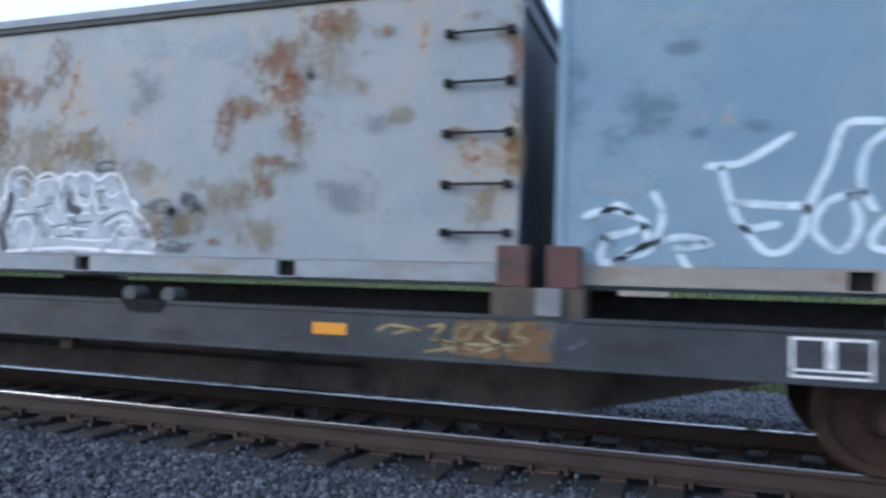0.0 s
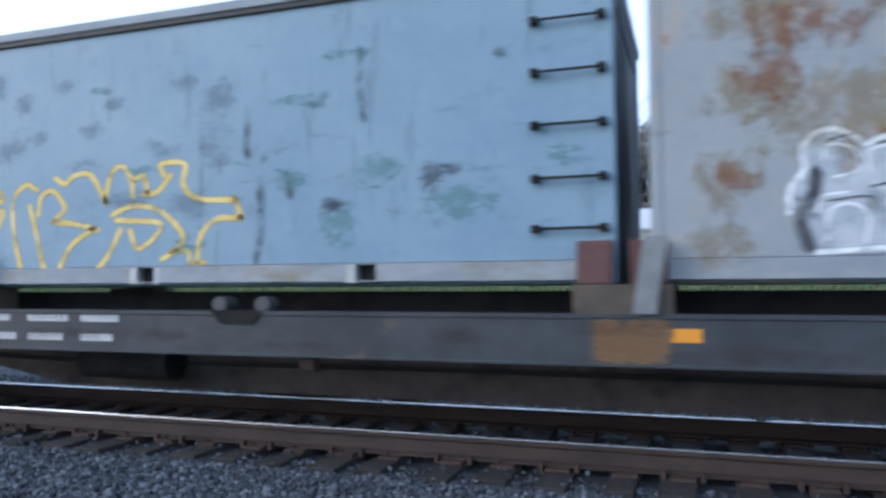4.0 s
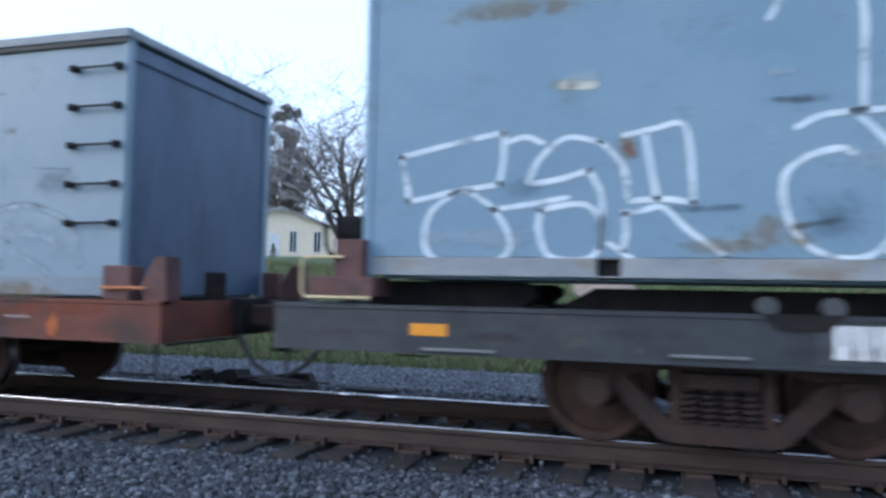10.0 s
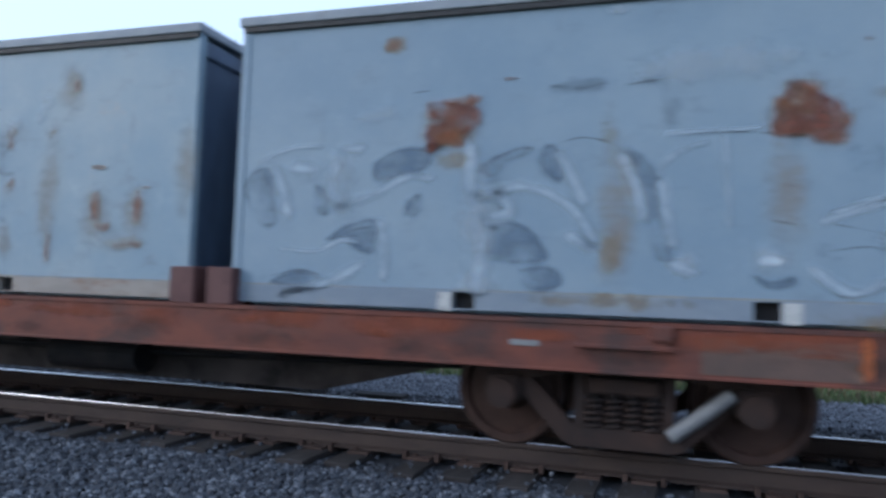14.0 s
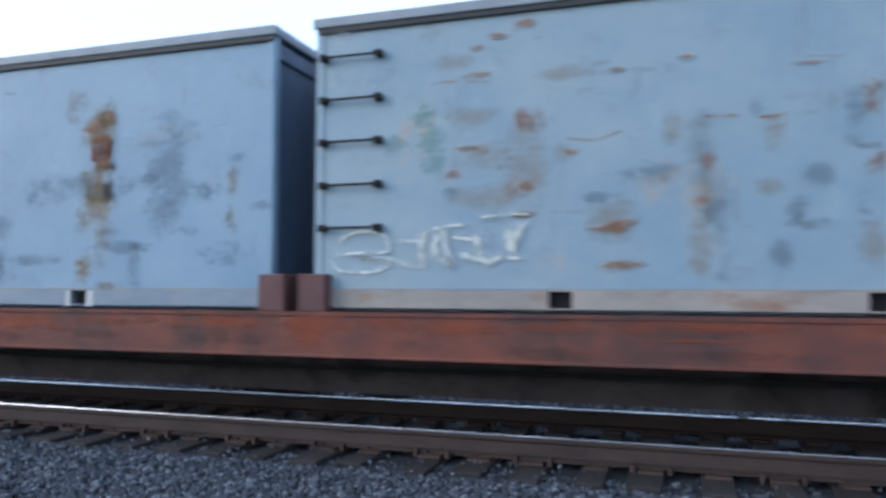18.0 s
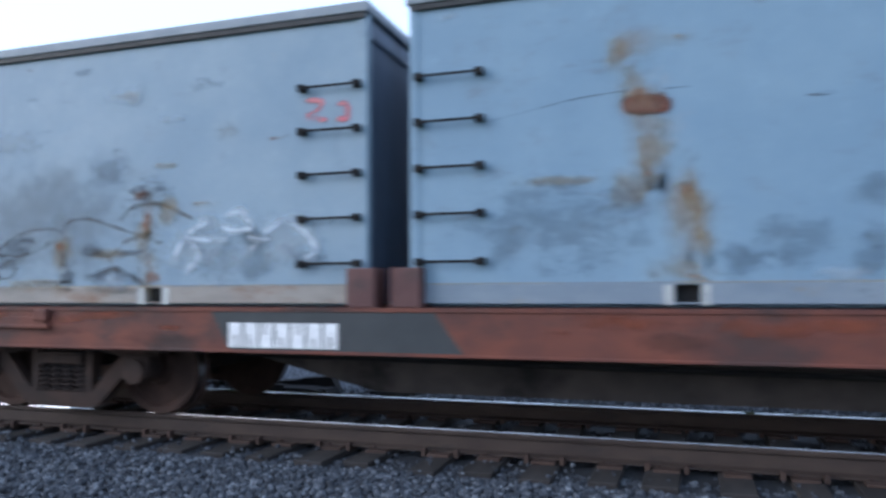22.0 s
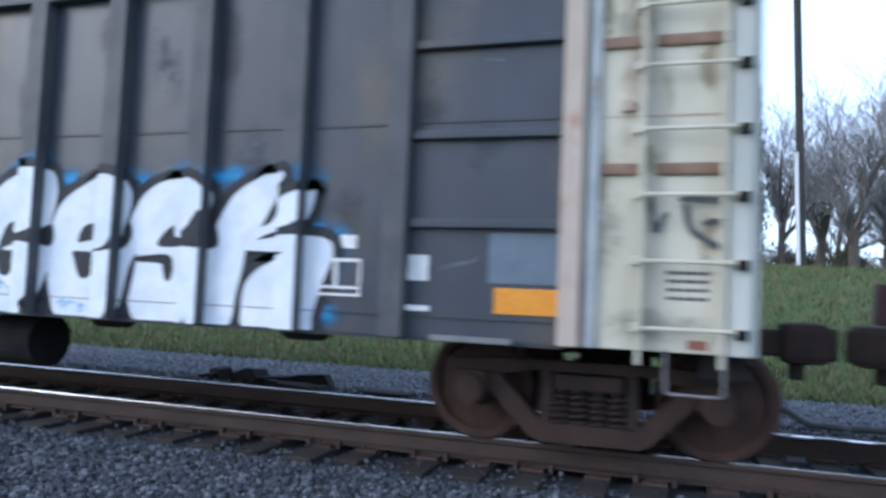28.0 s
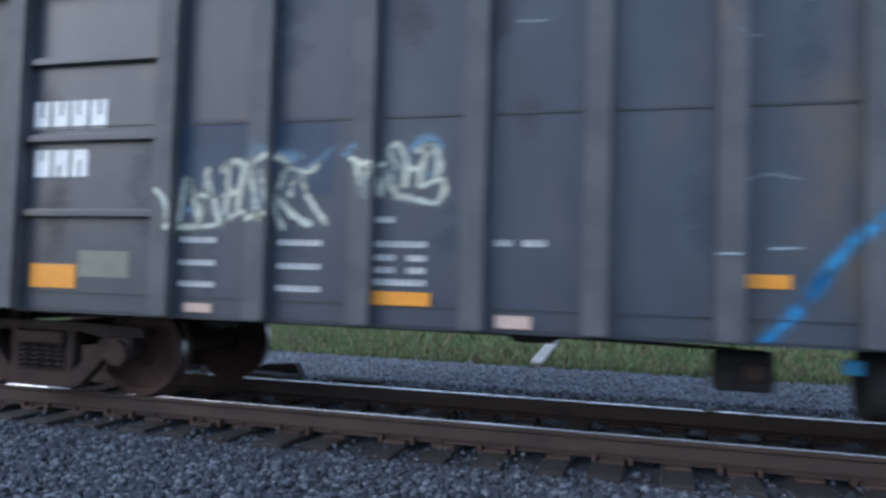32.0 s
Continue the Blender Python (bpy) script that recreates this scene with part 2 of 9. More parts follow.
    r = nt.nodes.new("ShaderNodeMapRange")
    wire(nt, mask, r.inputs["Value"])
    r.inputs["To Min"].default_value, r.inputs["To Max"].default_value = rough, 0.9
    wire(nt, r.outputs["Result"], bs.inputs["Roughness"])
    bs.inputs["Specular IOR Level"].default_value = 0.35
    bump(nt, bs, noise_tex(nt, 1.6, 3, 0.5, (1, 1, 1), off), 0.35, 0.012)
    return m


STEEL_DARK = surface("dark_steel", (0.013, 0.013, 0.015), (0.024, 0.022, 0.021), 4, 0.85, c3=(0.045, 0.03, 0.024), lo3=0.62, hi3=0.74, spec=0.12)
BLACK_PAINT = surface("black_car_paint", (0.025, 0.028, 0.034), (0.042, 0.046, 0.053), 2.5, 0.6, c3=(0.088, 0.066, 0.048), scale3=1.6, lo3=0.64, hi3=0.76, stretch=(1, 1, 1.5))
RED_PAINT = surface("oxide_red_car_paint", (0.088, 0.032, 0.024), (0.150, 0.046, 0.027), 2.2, 0.72, c3=(0.054, 0.029, 0.025), scale3=1.1, lo3=0.46, hi3=0.66, stretch=(1, 1, 1.6), bump_scale=6, bump_d=0.004)
POST_RED = surface("oxide_red_post", (0.081, 0.037, 0.035), (0.110, 0.053, 0.048), 5, 0.7, c3=(0.046, 0.033, 0.031), lo3=0.55, hi3=0.7)
TRUCK_BROWN = surface("grimy_brown_iron", (0.027, 0.020, 0.018), (0.047, 0.029, 0.023), 6, 0.8, c3=(0.020, 0.016, 0.016), lo3=0.5, hi3=0.7, spec=0.2)
WHEEL_IRON = surface("brown_wheel_steel", (0.036, 0.021, 0.017), (0.059, 0.034, 0.026), 5, 0.7, c3=(0.025, 0.017, 0.015), lo3=0.5, hi3=0.7, spec=0.2)
TREAD = surface("bright_tread_steel", (0.4, 0.4, 0.42), (0.55, 0.55, 0.57), 8, 0.28, metal=1.0, bump_d=0)
UNDER_BROWN = surface("shaded_brown_steel", (0.050, 0.043, 0.040), (0.070, 0.058, 0.053), 4, 0.85, c3=(0.020, 0.018, 0.018), lo3=0.5, hi3=0.7, spec=0.12)
RAIL_RUST = surface("rusty_rail_steel", (0.033, 0.022, 0.018), (0.050, 0.034, 0.026), 5, 0.8, c3=(0.023, 0.018, 0.016), scale3=3, stretch=(0.4, 1, 1))
# the near rail's weaker reflection is put into a darker steel and narrower strip
RAIL_NEAR = surface("worn_rail_steel", (0.40, 0.40, 0.42), (0.58, 0.58, 0.60), 5, 0.10, metal=1.0, bump_d=0, c3=(0.22, 0.19, 0.18), scale3=1.5, stretch=(0.2, 1, 1))
RAIL_TOP = surface("polished_rail_steel", (0.74, 0.75, 0.80), (0.86, 0.87, 0.90), 5, 0.045, metal=1.0, bump_d=0, stretch=(0.2, 1, 1))
TIE_WOOD = surface("weathered_tie_wood", (0.016, 0.014, 0.013), (0.034, 0.029, 0.027), 7, 0.9, c3=(0.042, 0.032, 0.028), scale3=2.5, bump_scale=30, bump_d=0.006, stretch=(1, 0.15, 1), random_tone=0.25)
PLATE_RUST = surface("rusted_plate", (0.038, 0.023, 0.018), (0.062, 0.037, 0.027), 8, 0.85, random_tone=0.2)
RUBBER = surface("black_rubber", (0.02, 0.02, 0.022), (0.035, 0.035, 0.037), 8, 0.6)
ORANGE = surface("orange_reflector", (0.600, 0.240, 0.016), (0.680, 0.288, 0.024), 20, 0.35, bump_d=0)
WHITE_PAINT = surface("white_stencil_paint", (0.62, 0.62, 0.63), (0.78, 0.78, 0.78), 9, 0.6, c3=(0.42, 0.42, 0.42), scale3=6, lo3=0.6, hi3=0.75, bump_d=0)
BAND_BLUE = surface("blue_grey_bottom_band", (0.155, 0.19, 0.235), (0.20, 0.235, 0.275), 2.5, 0.6, c3=(0.20, 0.18, 0.15), scale3=1.8, lo3=0.55, hi3=0.75, stretch=(1, 1, 2))
BAND_TAN = surface("tan_dirty_bottom_band", (0.22, 0.20, 0.18), (0.29, 0.26, 0.23), 2.5, 0.7, c3=(0.20, 0.13, 0.09), scale3=1.4, lo3=0.52, hi3=0.7, stretch=(1, 1, 2))
WELD_TAN = surface("dull_weld_line", (0.20, 0.20, 0.19), (0.26, 0.24, 0.20), 4, 0.8, c3=(0.17, 0.2, 0.24), scale3=2.0, lo3=0.4, hi3=0.6)
# ends get a darker blue: the shade on them is put into the colour
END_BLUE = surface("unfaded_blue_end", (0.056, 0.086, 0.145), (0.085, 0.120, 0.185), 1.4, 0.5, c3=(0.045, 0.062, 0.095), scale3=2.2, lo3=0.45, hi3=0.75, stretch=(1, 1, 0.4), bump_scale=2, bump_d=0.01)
GREY_BAND = surface("grey_dirty_band", (0.204, 0.224, 0.252), (0.286, 0.299, 0.313), 2.5, 0.6, c3=(0.204, 0.177, 0.143), scale3=1.4, lo3=0.5, hi3=0.7, stretch=(1, 1, 2))
BALLAST_BED = surface("ballast_bed", (0.013, 0.015, 0.019), (0.030, 0.032, 0.040), 26, 0.95, c3=(0.020, 0.020, 0.022), scale3=1.2, bump_scale=30, bump_d=0.02)
STONE = island_tone("ballast_stone", (0.016, 0.019, 0.025), (0.046, 0.052, 0.065), (0.20, 0.215, 0.24))
GRAVEL_BED = surface("pale_gravel_bed", (0.046, 0.051, 0.062), (0.088, 0.095, 0.112), 26, 0.95, c3=(0.085, 0.082, 0.080), scale3=1.2, bump_scale=30, bump_d=0.012)
GRAVEL = island_tone("pale_gravel_stone", (0.075, 0.083, 0.100), (0.125, 0.136, 0.160), (0.22, 0.235, 0.265))

# ---- ground, ballast, track ----
GRASS_GROUND = surface("grassy_earth", (0.045, 0.071, 0.022), (0.075, 0.112, 0.034), 5, 0.95, c3=(0.120, 0.101, 0.068), scale3=0.45, lo3=0.56, hi3=0.7, bump_scale=12, bump_d=0.05)


def land(x, y):
    """The height of the ground."""
    if y < 0:
        return -0.27 - 0.26 * min(1.0, max(0.0, (-2.9 - y) / 1.6))
    k = min(1.0, max(0.0, (y - 6.1) / 15.5))
    k = k * k * (3 - 2 * k)
    h = -0.3 + 2.72 * k * (0.88 + 0.12 * math.sin(x * 0.23 + 1.0)) + 0.04 * max(0.0, min(y, 60) - 21)
    return h + 0.16 * k * noise.noise((x * 0.4, y * 0.4, 0))


def build_ground():
    xs = [-900, -400, -150, -80] + [-50 + 0.8 * i for i in range(126)] + [70, 150, 400, 900]
    ys = [-600, -200, -60, -25, -14, -9, -6, -4.5, -3.7, -3, -1.5, 0, 1.5, 3, 4.5, 5.4] + [6.1 + 0.7 * i for i in range(24)] + [23.5, 25.5, 30, 36, 44, 52, 60, 80, 130, 300, 900]
    bm = bmesh.new()
    grid = [[bm.verts.new((x, y, land(x, y))) for x in xs] for y in ys]
    for a, b in zip(grid, grid[1:]):
        for i in range(len(xs) - 1):
            bm.faces.new((a[i], a[i + 1], b[i + 1], b[i]))
    tagged(part("ground", bm, GRASS_GROUND, smooth=True), "green grassy ground rising behind the railway", "ground", kind="structure")
    bm = bmesh.new()
    # the stone bed: level under the ties, sloping off on both sides
    profile = [(-4.6, -0.50), (-3.0, -0.245), (-1.6, -0.225), (-0.9, -0.235), (0.9, -0.235), (1.7, -0.225), (2.6, -0.25), (3.6, -0.29), (5.0, -0.285), (5.9, -0.275), (6.6, -0.33)]
    xs = [-120 + 1.5 * i for i in range(160)]
    grid = [[bm.verts.new((x, y + (0.22 * noise.noise((x * 0.8, y, 0)) if y > 5.5 else 0), z + 0.012 * noise.noise((x * 1.3, y * 1.3, 2)))) for x in xs] for y, z in profile]
    for a, b in zip(grid, grid[1:]):
        for i in range(len(xs) - 1):
            bm.faces.new((a[i], a[i + 1], b[i + 1], b[i]))
    bed = part("ballast_bed", bm, BALLAST_BED)
    # a strip of paler gravel beyond the far rail
    bed.data.materials.append(GRAVEL_BED)
    for f in bed.data.polygons:
        f.material_index = 1 if f.center.y > 2.6 else 0
    tagged(bed, "grey crushed-stone railway bed", "ballast", kind="structure")


build_ground()


def stones(name, regions, label, material):
    """Crushed stones as one mesh: regions of (x0, x1, y0, y1, z, how many, size)."""
    phi = (1 + 5 ** 0.5) / 2
    v0 = np.array([(-1, phi, 0), (1, phi, 0), (-1, -phi, 0), (1, -phi, 0), (0, -1, phi), (0, 1, phi), (0, -1, -phi), (0, 1, -phi), (phi, 0, -1), (phi, 0, 1), (-phi, 0, -1), (-phi, 0, 1)]) / 1.9
    hull = bmesh.new()
    for v in v0:
        hull.verts.new(v)
    bmesh.ops.convex_hull(hull, input=hull.verts)
    hull.verts.index_update()
    f0 = np.array([[v.index for v in f.verts] for f in hull.faces])
    v0 = np.array([v.co[:] for v in hull.verts])
    hull.free()
    rng = np.random.default_rng(5)
    vs, fs, n = [], [], 0
    for x0, x1, y0, y1, z, count, size in regions:
        for _ in range(count):
            s = size * rng.uniform(0.6, 1.35)
            q = v0 * rng.uniform(0.72, 1.25, (12, 1)) * (s * rng.uniform(0.7, 1.2), s * rng.uniform(0.7, 1.2), s * rng.uniform(0.5, 0.9))
            a = rng.uniform(0, math.tau)
            q = np.stack([q[:, 0] * math.cos(a) - q[:, 1] * math.sin(a), q[:, 0] * math.sin(a) + q[:, 1] * math.cos(a), q[:, 2]], 1)
            y = rng.uniform(y0, y1)
            zz = z + rng.uniform(-0.3, 0.55) * s - 0.16 * max(0.0, -3.0 - y)
            vs.append(q + (rng.uniform(x0, x1), y, zz))
            fs.append(f0 + n)
            n += 12
    me = bpy.data.meshes.new(name)
    me.from_pydata(np.concatenate(vs).tolist(), [], np.concatenate(fs).tolist())
    me.materials.append(material)
    return tagged(new(name, me), label, "ballast", kind="stuff")


stones("ballast_stones", [(-8.5, 3.2, -3.3, -1.35, -0.225, 21000, 0.023), (-8.5, 3.2, -1.4, -0.95, -0.24, 3200, 0.023), (-9, 3.2, -1.36, -0.88, -0.19, 160, 0.02), (-9, 3.2, -0.6, 0.6, -0.195, 200, 0.02), (-12, 3.5, -0.65, 0.65, -0.24, 3600, 0.025),
                          (-16, 4.5, 0.9, 1.8, -0.222, 4500, 0.027), (-16, 4.5, 1.7, 2.9, -0.232, 7500, 0.027), (-20, -8.5, -3.6, -0.9, -0.235, 5500, 0.028), (-9, 3.2, -4.2, -3.3, -0.225, 2600, 0.028), (3.2, 14, -3.6, -0.9, -0.235, 5500, 0.028)],
       "loose grey crushed stones along the track", STONE)
stones("gravel", [(-16, 4.5, 2.7, 3.4, -0.262, 5000, 0.026), (-18, 5, 3.2, 6.1, -0.272, 21000, 0.027), (4.5, 14, 0.9, 6.0, -0.262, 3000, 0.028)],
       "paler loose gravel beyond the track", GRAVEL)

TIE = 0.446
track = thing("railway_track", (0, 0, 0), "single straight railway track with rusty rails on wooden ties", "railway track", kind="structure")


def build_track():
    prof = [(-0.07, -0.17), (0.07, -0.17), (0.07, -0.158), (0.012, -0.14), (0.009, -0.045), (0.036, -0.034), (0.036, -0.008), (0.028, 0.0), (-0.028, 0.0), (-0.036, -0.008), (-0.036, -0.034), (-0.009, -0.045), (-0.012, -0.14), (-0.07, -0.158)]
    for side in (-1, 1):
        bm = bmesh.new()
        a = [bm.verts.new((-130, y, z)) for y, z in prof]
        b = [bm.verts.new((130, y, z)) for y, z in prof]
        for i in range(len(prof)):
            bm.faces.new((a[i], a[(i + 1) % 14], b[(i + 1) % 14], b[i]))
        bmesh.ops.recalc_face_normals(bm, faces=bm.faces)
        rail = part("rail", bm, RAIL_RUST, track, "rusty steel rail with a worn top", (0, side * 0.753, 0))
        w, crown = (0.011, 0.0) if side < 0 else (0.034, 0.0022)
        arc = [(w * k / 6, 0.0030 - crown * (k / 6) ** 2) for k in range(6, -7, -1)]
        bm = prism(bmesh.new(), [(-w - 0.003, -0.006)] + arc[::-1] + [(w + 0.003, -0.006)], -130, 130)
        part("running_surface", bm, RAIL_NEAR if side < 0 else RAIL_TOP, rail, "worn rail top, its shine toned down in the colour" if side < 0 else "bright polished rail top")
    rng = random.Random(3)
    ties = [part("tie", box(bmesh.new(), -0.112 + d, 0.112 - d, -1.3 - d, 1.29 + d, -0.36, -0.188, 0.012), TIE_WOOD, track) for d in (0.0, 0.012, -0.01)]
    plate = part("tie_plate", box(bmesh.new(), -0.09, 0.09, -0.17, 0.17, -0.188, -0.168, 0.004), PLATE_RUST, track)
    bm = box(bmesh.new(), -0.016, 0.016, -0.105, 0.10, -0.20, -0.162)
    box(bm, -0.018, 0.018, -0.115, -0.06, -0.20, -0.135, 0.004)
    anchor = part("rail_anchor", bm, PLATE_RUST, track)
    bm = box(bmesh.new(), -0.009, 0.009, -0.009, 0.009, -0.19, -0.150)
    box(bm, -0.016, 0.016, -0.018, 0.012, -0.158, -0.146, 0.003)
    spike = part("spike", bm, PLATE_RUST, track)
    for k in range(-118, 112):
        x = -1.05 + TIE * k + rng.uniform(-0.05, 0.05)
        t = ties[k % 3] if -2 < k < 1 and ties[k % 3].location.x == 0 and k % 3 == 0 else again(ties[k % 3], (0, 0, 0))
        t.location = (x, rng.uniform(-0.06, 0.06), rng.uniform(-0.008, 0.004))
        t.rotation_euler = (0, 0, rng.uniform(-0.03, 0.03))
        if -30 < k < 12:
            for side in (-1, 1):
                again(plate, (x, side * 0.753, 0))
                again(spike, (x + 0.05, side * 0.753 + 0.085, 0), turn=math.pi)
                again(spike, (x - 0.05, side * 0.753 - 0.085, 0))
                if k % 2 == 0:
                    again(anchor, (x - 0.135, side * 0.753, 0), turn=0 if side < 0 else math.pi)
                    again(anchor, (x + 0.135, side * 0.753, 0), turn=0 if side < 0 else math.pi)
    for o, x in ((ties[1], -60), (ties[2], -60.5), (plate, -14.9), (anchor, -15.2), (spike, -15.0)):
        o.location = (x, -0.753 if o.name[0] != "t" or "plate" in o.name else 0, 0)


build_track()

# ---- the train ----
CLIMB = []      # things that roll with the train: object and its place at the start of the count
WHEELS = []     # wheelsets: object and its place on the car


def stroke(bm, points, w, y=-0.004):
    """A painted line through the points (x, z), smoothed, a few millimetres proud of the side; thinner towards its edges."""
    soft = bm.verts.layers.float.get("soft") or bm.verts.layers.float.new("soft")
    P = [Vector((x, 0, z)) for x, z in points]
    P = [P[0] * 2 - P[1]] + P + [P[-1] * 2 - P[-2]]
    line = []
    for i in range(1, len(P) - 2):
        for k in range(6):
            t = k / 6
            a, b, c, d = P[i - 1], P[i], P[i + 1], P[i + 2]
            line.append(0.5 * ((2 * b) + (c - a) * t + (2 * a - 5 * b + 4 * c - d) * t * t + (3 * b - a - 3 * c + d) * t ** 3))
    line.append(P[-2])
    first, last = (line[1] - line[0]).normalized(), (line[-1] - line[-2]).normalized()
    line = [line[0] - first * w / 2] + line + [line[-1] + last * w / 2]
    ring = []
    for i, p in enumerate(line):
        d = line[min(i + 1, len(line) - 1)] - line[max(i - 1, 0)]
        n = Vector((-d.z, 0, d.x)).normalized() * w / 2
        if i in (0, len(line) - 1):
            n = n * 0.5
        row = [bm.verts.new((p.x + n.x * k, y, p.z + n.z * k)) for k in (-1, 0, 1)]
        row[1][soft] = 0.0 if i in (0, len(line) - 1) else 1.0
        ring.append(row)
    for a, b in zip(ring, ring[1:]):
        for k in (0, 1):
            bm.faces.new((a[k], a[k + 1], b[k + 1], b[k]))
    return bm


def fill(bm, points, y):
    """A painted area inside a smooth closed outline (x, z)."""
    soft = bm.verts.layers.float.get("soft") or bm.verts.layers.float.new("soft")
    P = [Vector((x, 0, z)) for x, z in points]
    n, vs = len(P), []
    for i in range(n):
        a, b, c, d = P[i - 1], P[i], P[(i + 1) % n], P[(i + 2) % n]
        for k in range(4):
            t = k / 4
            q = 0.5 * ((2 * b) + (c - a) * t + (2 * a - 5 * b + 4 * c - d) * t * t + (3 * b - a - 3 * c + d) * t ** 3)
            v = bm.verts.new((q.x, y, q.z))
            v[soft] = 1.0
            vs.append(v)
    f = bm.faces.new(vs)
    f.normal_update()
    if f.normal.y > 0:
        f.normal_flip()
    bmesh.ops.triangulate(bm, faces=[f])
    return bm


def blot(w, h, x, y, z, square=False):
    """A spot of stain: fullest in its middle, nothing at its rim; square: full almost to its edges."""
    bm = bmesh.new()
    soft = bm.verts.layers.float.new("soft")
    n = 9
    rows = []
    for j in range(n):
        rows.append([])
        for i in range(n):
            a, b = 2 * i / (n - 1) - 1, 2 * j / (n - 1) - 1
            v = bm.verts.new((x + a * w / 2, y, z + b * h / 2))
            v[soft] = (1 - a ** 6) * (1 - b ** 6) if square else max(0.0, 1 - a * a - b * b)
            rows[-1].append(v)
    for a, b in zip(rows, rows[1:]):
        for i in range(n - 1):
            q = (a[i], a[i + 1], b[i + 1], b[i])
            if any(v[soft] > 0 for v in q):
                bm.faces.new(q)
    bmesh.ops.delete(bm, geom=[v for v in bm.verts if not v.link_faces], context="VERTS")
    return bm


def container(name, x0, z0, paint, band, rungs, rung_side, label, half=3.03, marks=()):
    """A steel waste container, its base at z0 and its rear end at x0."""
    ob = thing(name, (x0 + half, 0, z0), label, "container", "containers on the train")
    W, T = 1.22, 2.39
    body = part("body", box(box(bmesh.new(), -half + 0.05, half - 0.05, -W, W, 0.17, T - 0.10), -half + 0.12, half - 0.12, -W + 0.12, W - 0.12, 0.0, 0.17), paint, ob)
    for sx in (-1, 1):
        for sy in (-1, 1):
            part("corner_post", box(bmesh.new(), sx * half, sx * (half - 0.075), sy * (W + 0.012), sy * (W - 0.08), 0.0, T - 0.08, 0.01), paint, ob)
    bm = bmesh.new()
    for sy in (-1, 1):
        box(bm, -half - 0.02, half + 0.02, sy * (W + 0.045), sy * (W - 0.06), T - 0.082, T, 0.012)
    for sx in (-1, 1):
        box(bm, sx * (half + 0.02), sx * (half - 0.08), -W + 0.06, W - 0.06, T - 0.082, T - 0.001, 0.012)
    part("top_rail", bm, TOP_RAIL, ob, "grey steel top rail")
    # the shade under the top rail, laid in as a black strip
    for sy in (-1, 1):
        part("lid_seal", box(bmesh.new(), -half + 0.01, half - 0.01, sy * (W + 0.030), sy * (W - 0.04), T - 0.128, T - 0.083, 0.006), RUBBER, ob, "black strip for the shade under the top rail")
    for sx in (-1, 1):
        part("end_panel", box(bmesh.new(), sx * (half - 0.052), sx * (half - 0.03), -W + 0.082, W - 0.082, 0.03, T - 0.13), END_BLUE, ob, "blue end panel darkened for shade")
        part("end_rib", box(bmesh.new(), sx * (half - 0.03), sx * (half - 0.006), -W + 0.082, W - 0.082, T - 0.26, T - 0.13, 0.006), END_BLUE, ob, "blue top beam of the end, darkened for shade")
    for sy in (-1, 1):
        # bottom rail in lengths between the fork pockets
        cuts = [-half + 0.075, -1.125, -0.955, 0.955, 1.125, half - 0.075]
        bm = bmesh.new()
        for a, b in ((0, 1), (2, 3), (4, 5)):
            box(bm, cuts[a], cuts[b], sy * (W + 0.008), sy * (W - 0.09), 0.024, 0.165, 0.006)
        for a, b in ((1, 2), (3, 4)):
            box(bm, cuts[a], cuts[b], sy * (W + 0.006), sy * (W - 0.09), 0.158, 0.165)
            box(bm, cuts[a], cuts[b], sy * (W + 0.006), sy * (W - 0.09), 0.024, 0.034)
        part("bottom_rail", bm, band, ob, "dirty bottom rail with fork pockets")
        if band in (BAND_BLUE, BAND_TAN):
            part("weld_line", box(bmesh.new(), -half + 0.08, half - 0.08, sy * (W + 0.004), sy * (W - 0.004), 0.166, 0.178), WELD_TAN, ob, "tan rusty weld line")
    # each pocket's shaded hollow is a solid dark block set back in the opening
    for px in (-1.04, 1.04):
        bm = bmesh.new()
        box(bm, px - 0.083, px + 0.083, -W + 0.06, W - 0.06, 0.013, 0.157)
        part("fork_pocket", bm, STEEL_DARK, ob, "fork pocket, a dark block for its shaded hollow")
    lid = part("cover", box(bmesh.new(), -half + 0.08, half - 0.08, -W + 0.06, W - 0.06, T - 0.09, T - 0.03, 0.01), STEEL_DARK, ob, "dark top cover")
    for z in rungs:
        bm = bmesh.new()
        xr = rung_side * (half - 0.32)
        rod(bm, (xr - 0.25, -W - 0.06, z), (xr + 0.25, -W - 0.06, z), 0.011, 8)
        for e in (-0.24, 0.24):
            box(bm, xr + e - 0.03, xr + e + 0.03, -W - 0.075, -W + 0.002, z - 0.028, z + 0.028, 0.008)
        part("rung", bm, STEEL_DARK, ob, "dark steel ladder rung")
    for a, b in marks:
        part("pocket_mark", box(bmesh.new(), a, b, -W - 0.012, -W - 0.004, 0.015, 0.155), MARK_WHITE, ob, "worn white mark beside the pocket")
    CLIMB.append((ob, (x0 + half, 0, z0)))
    return ob


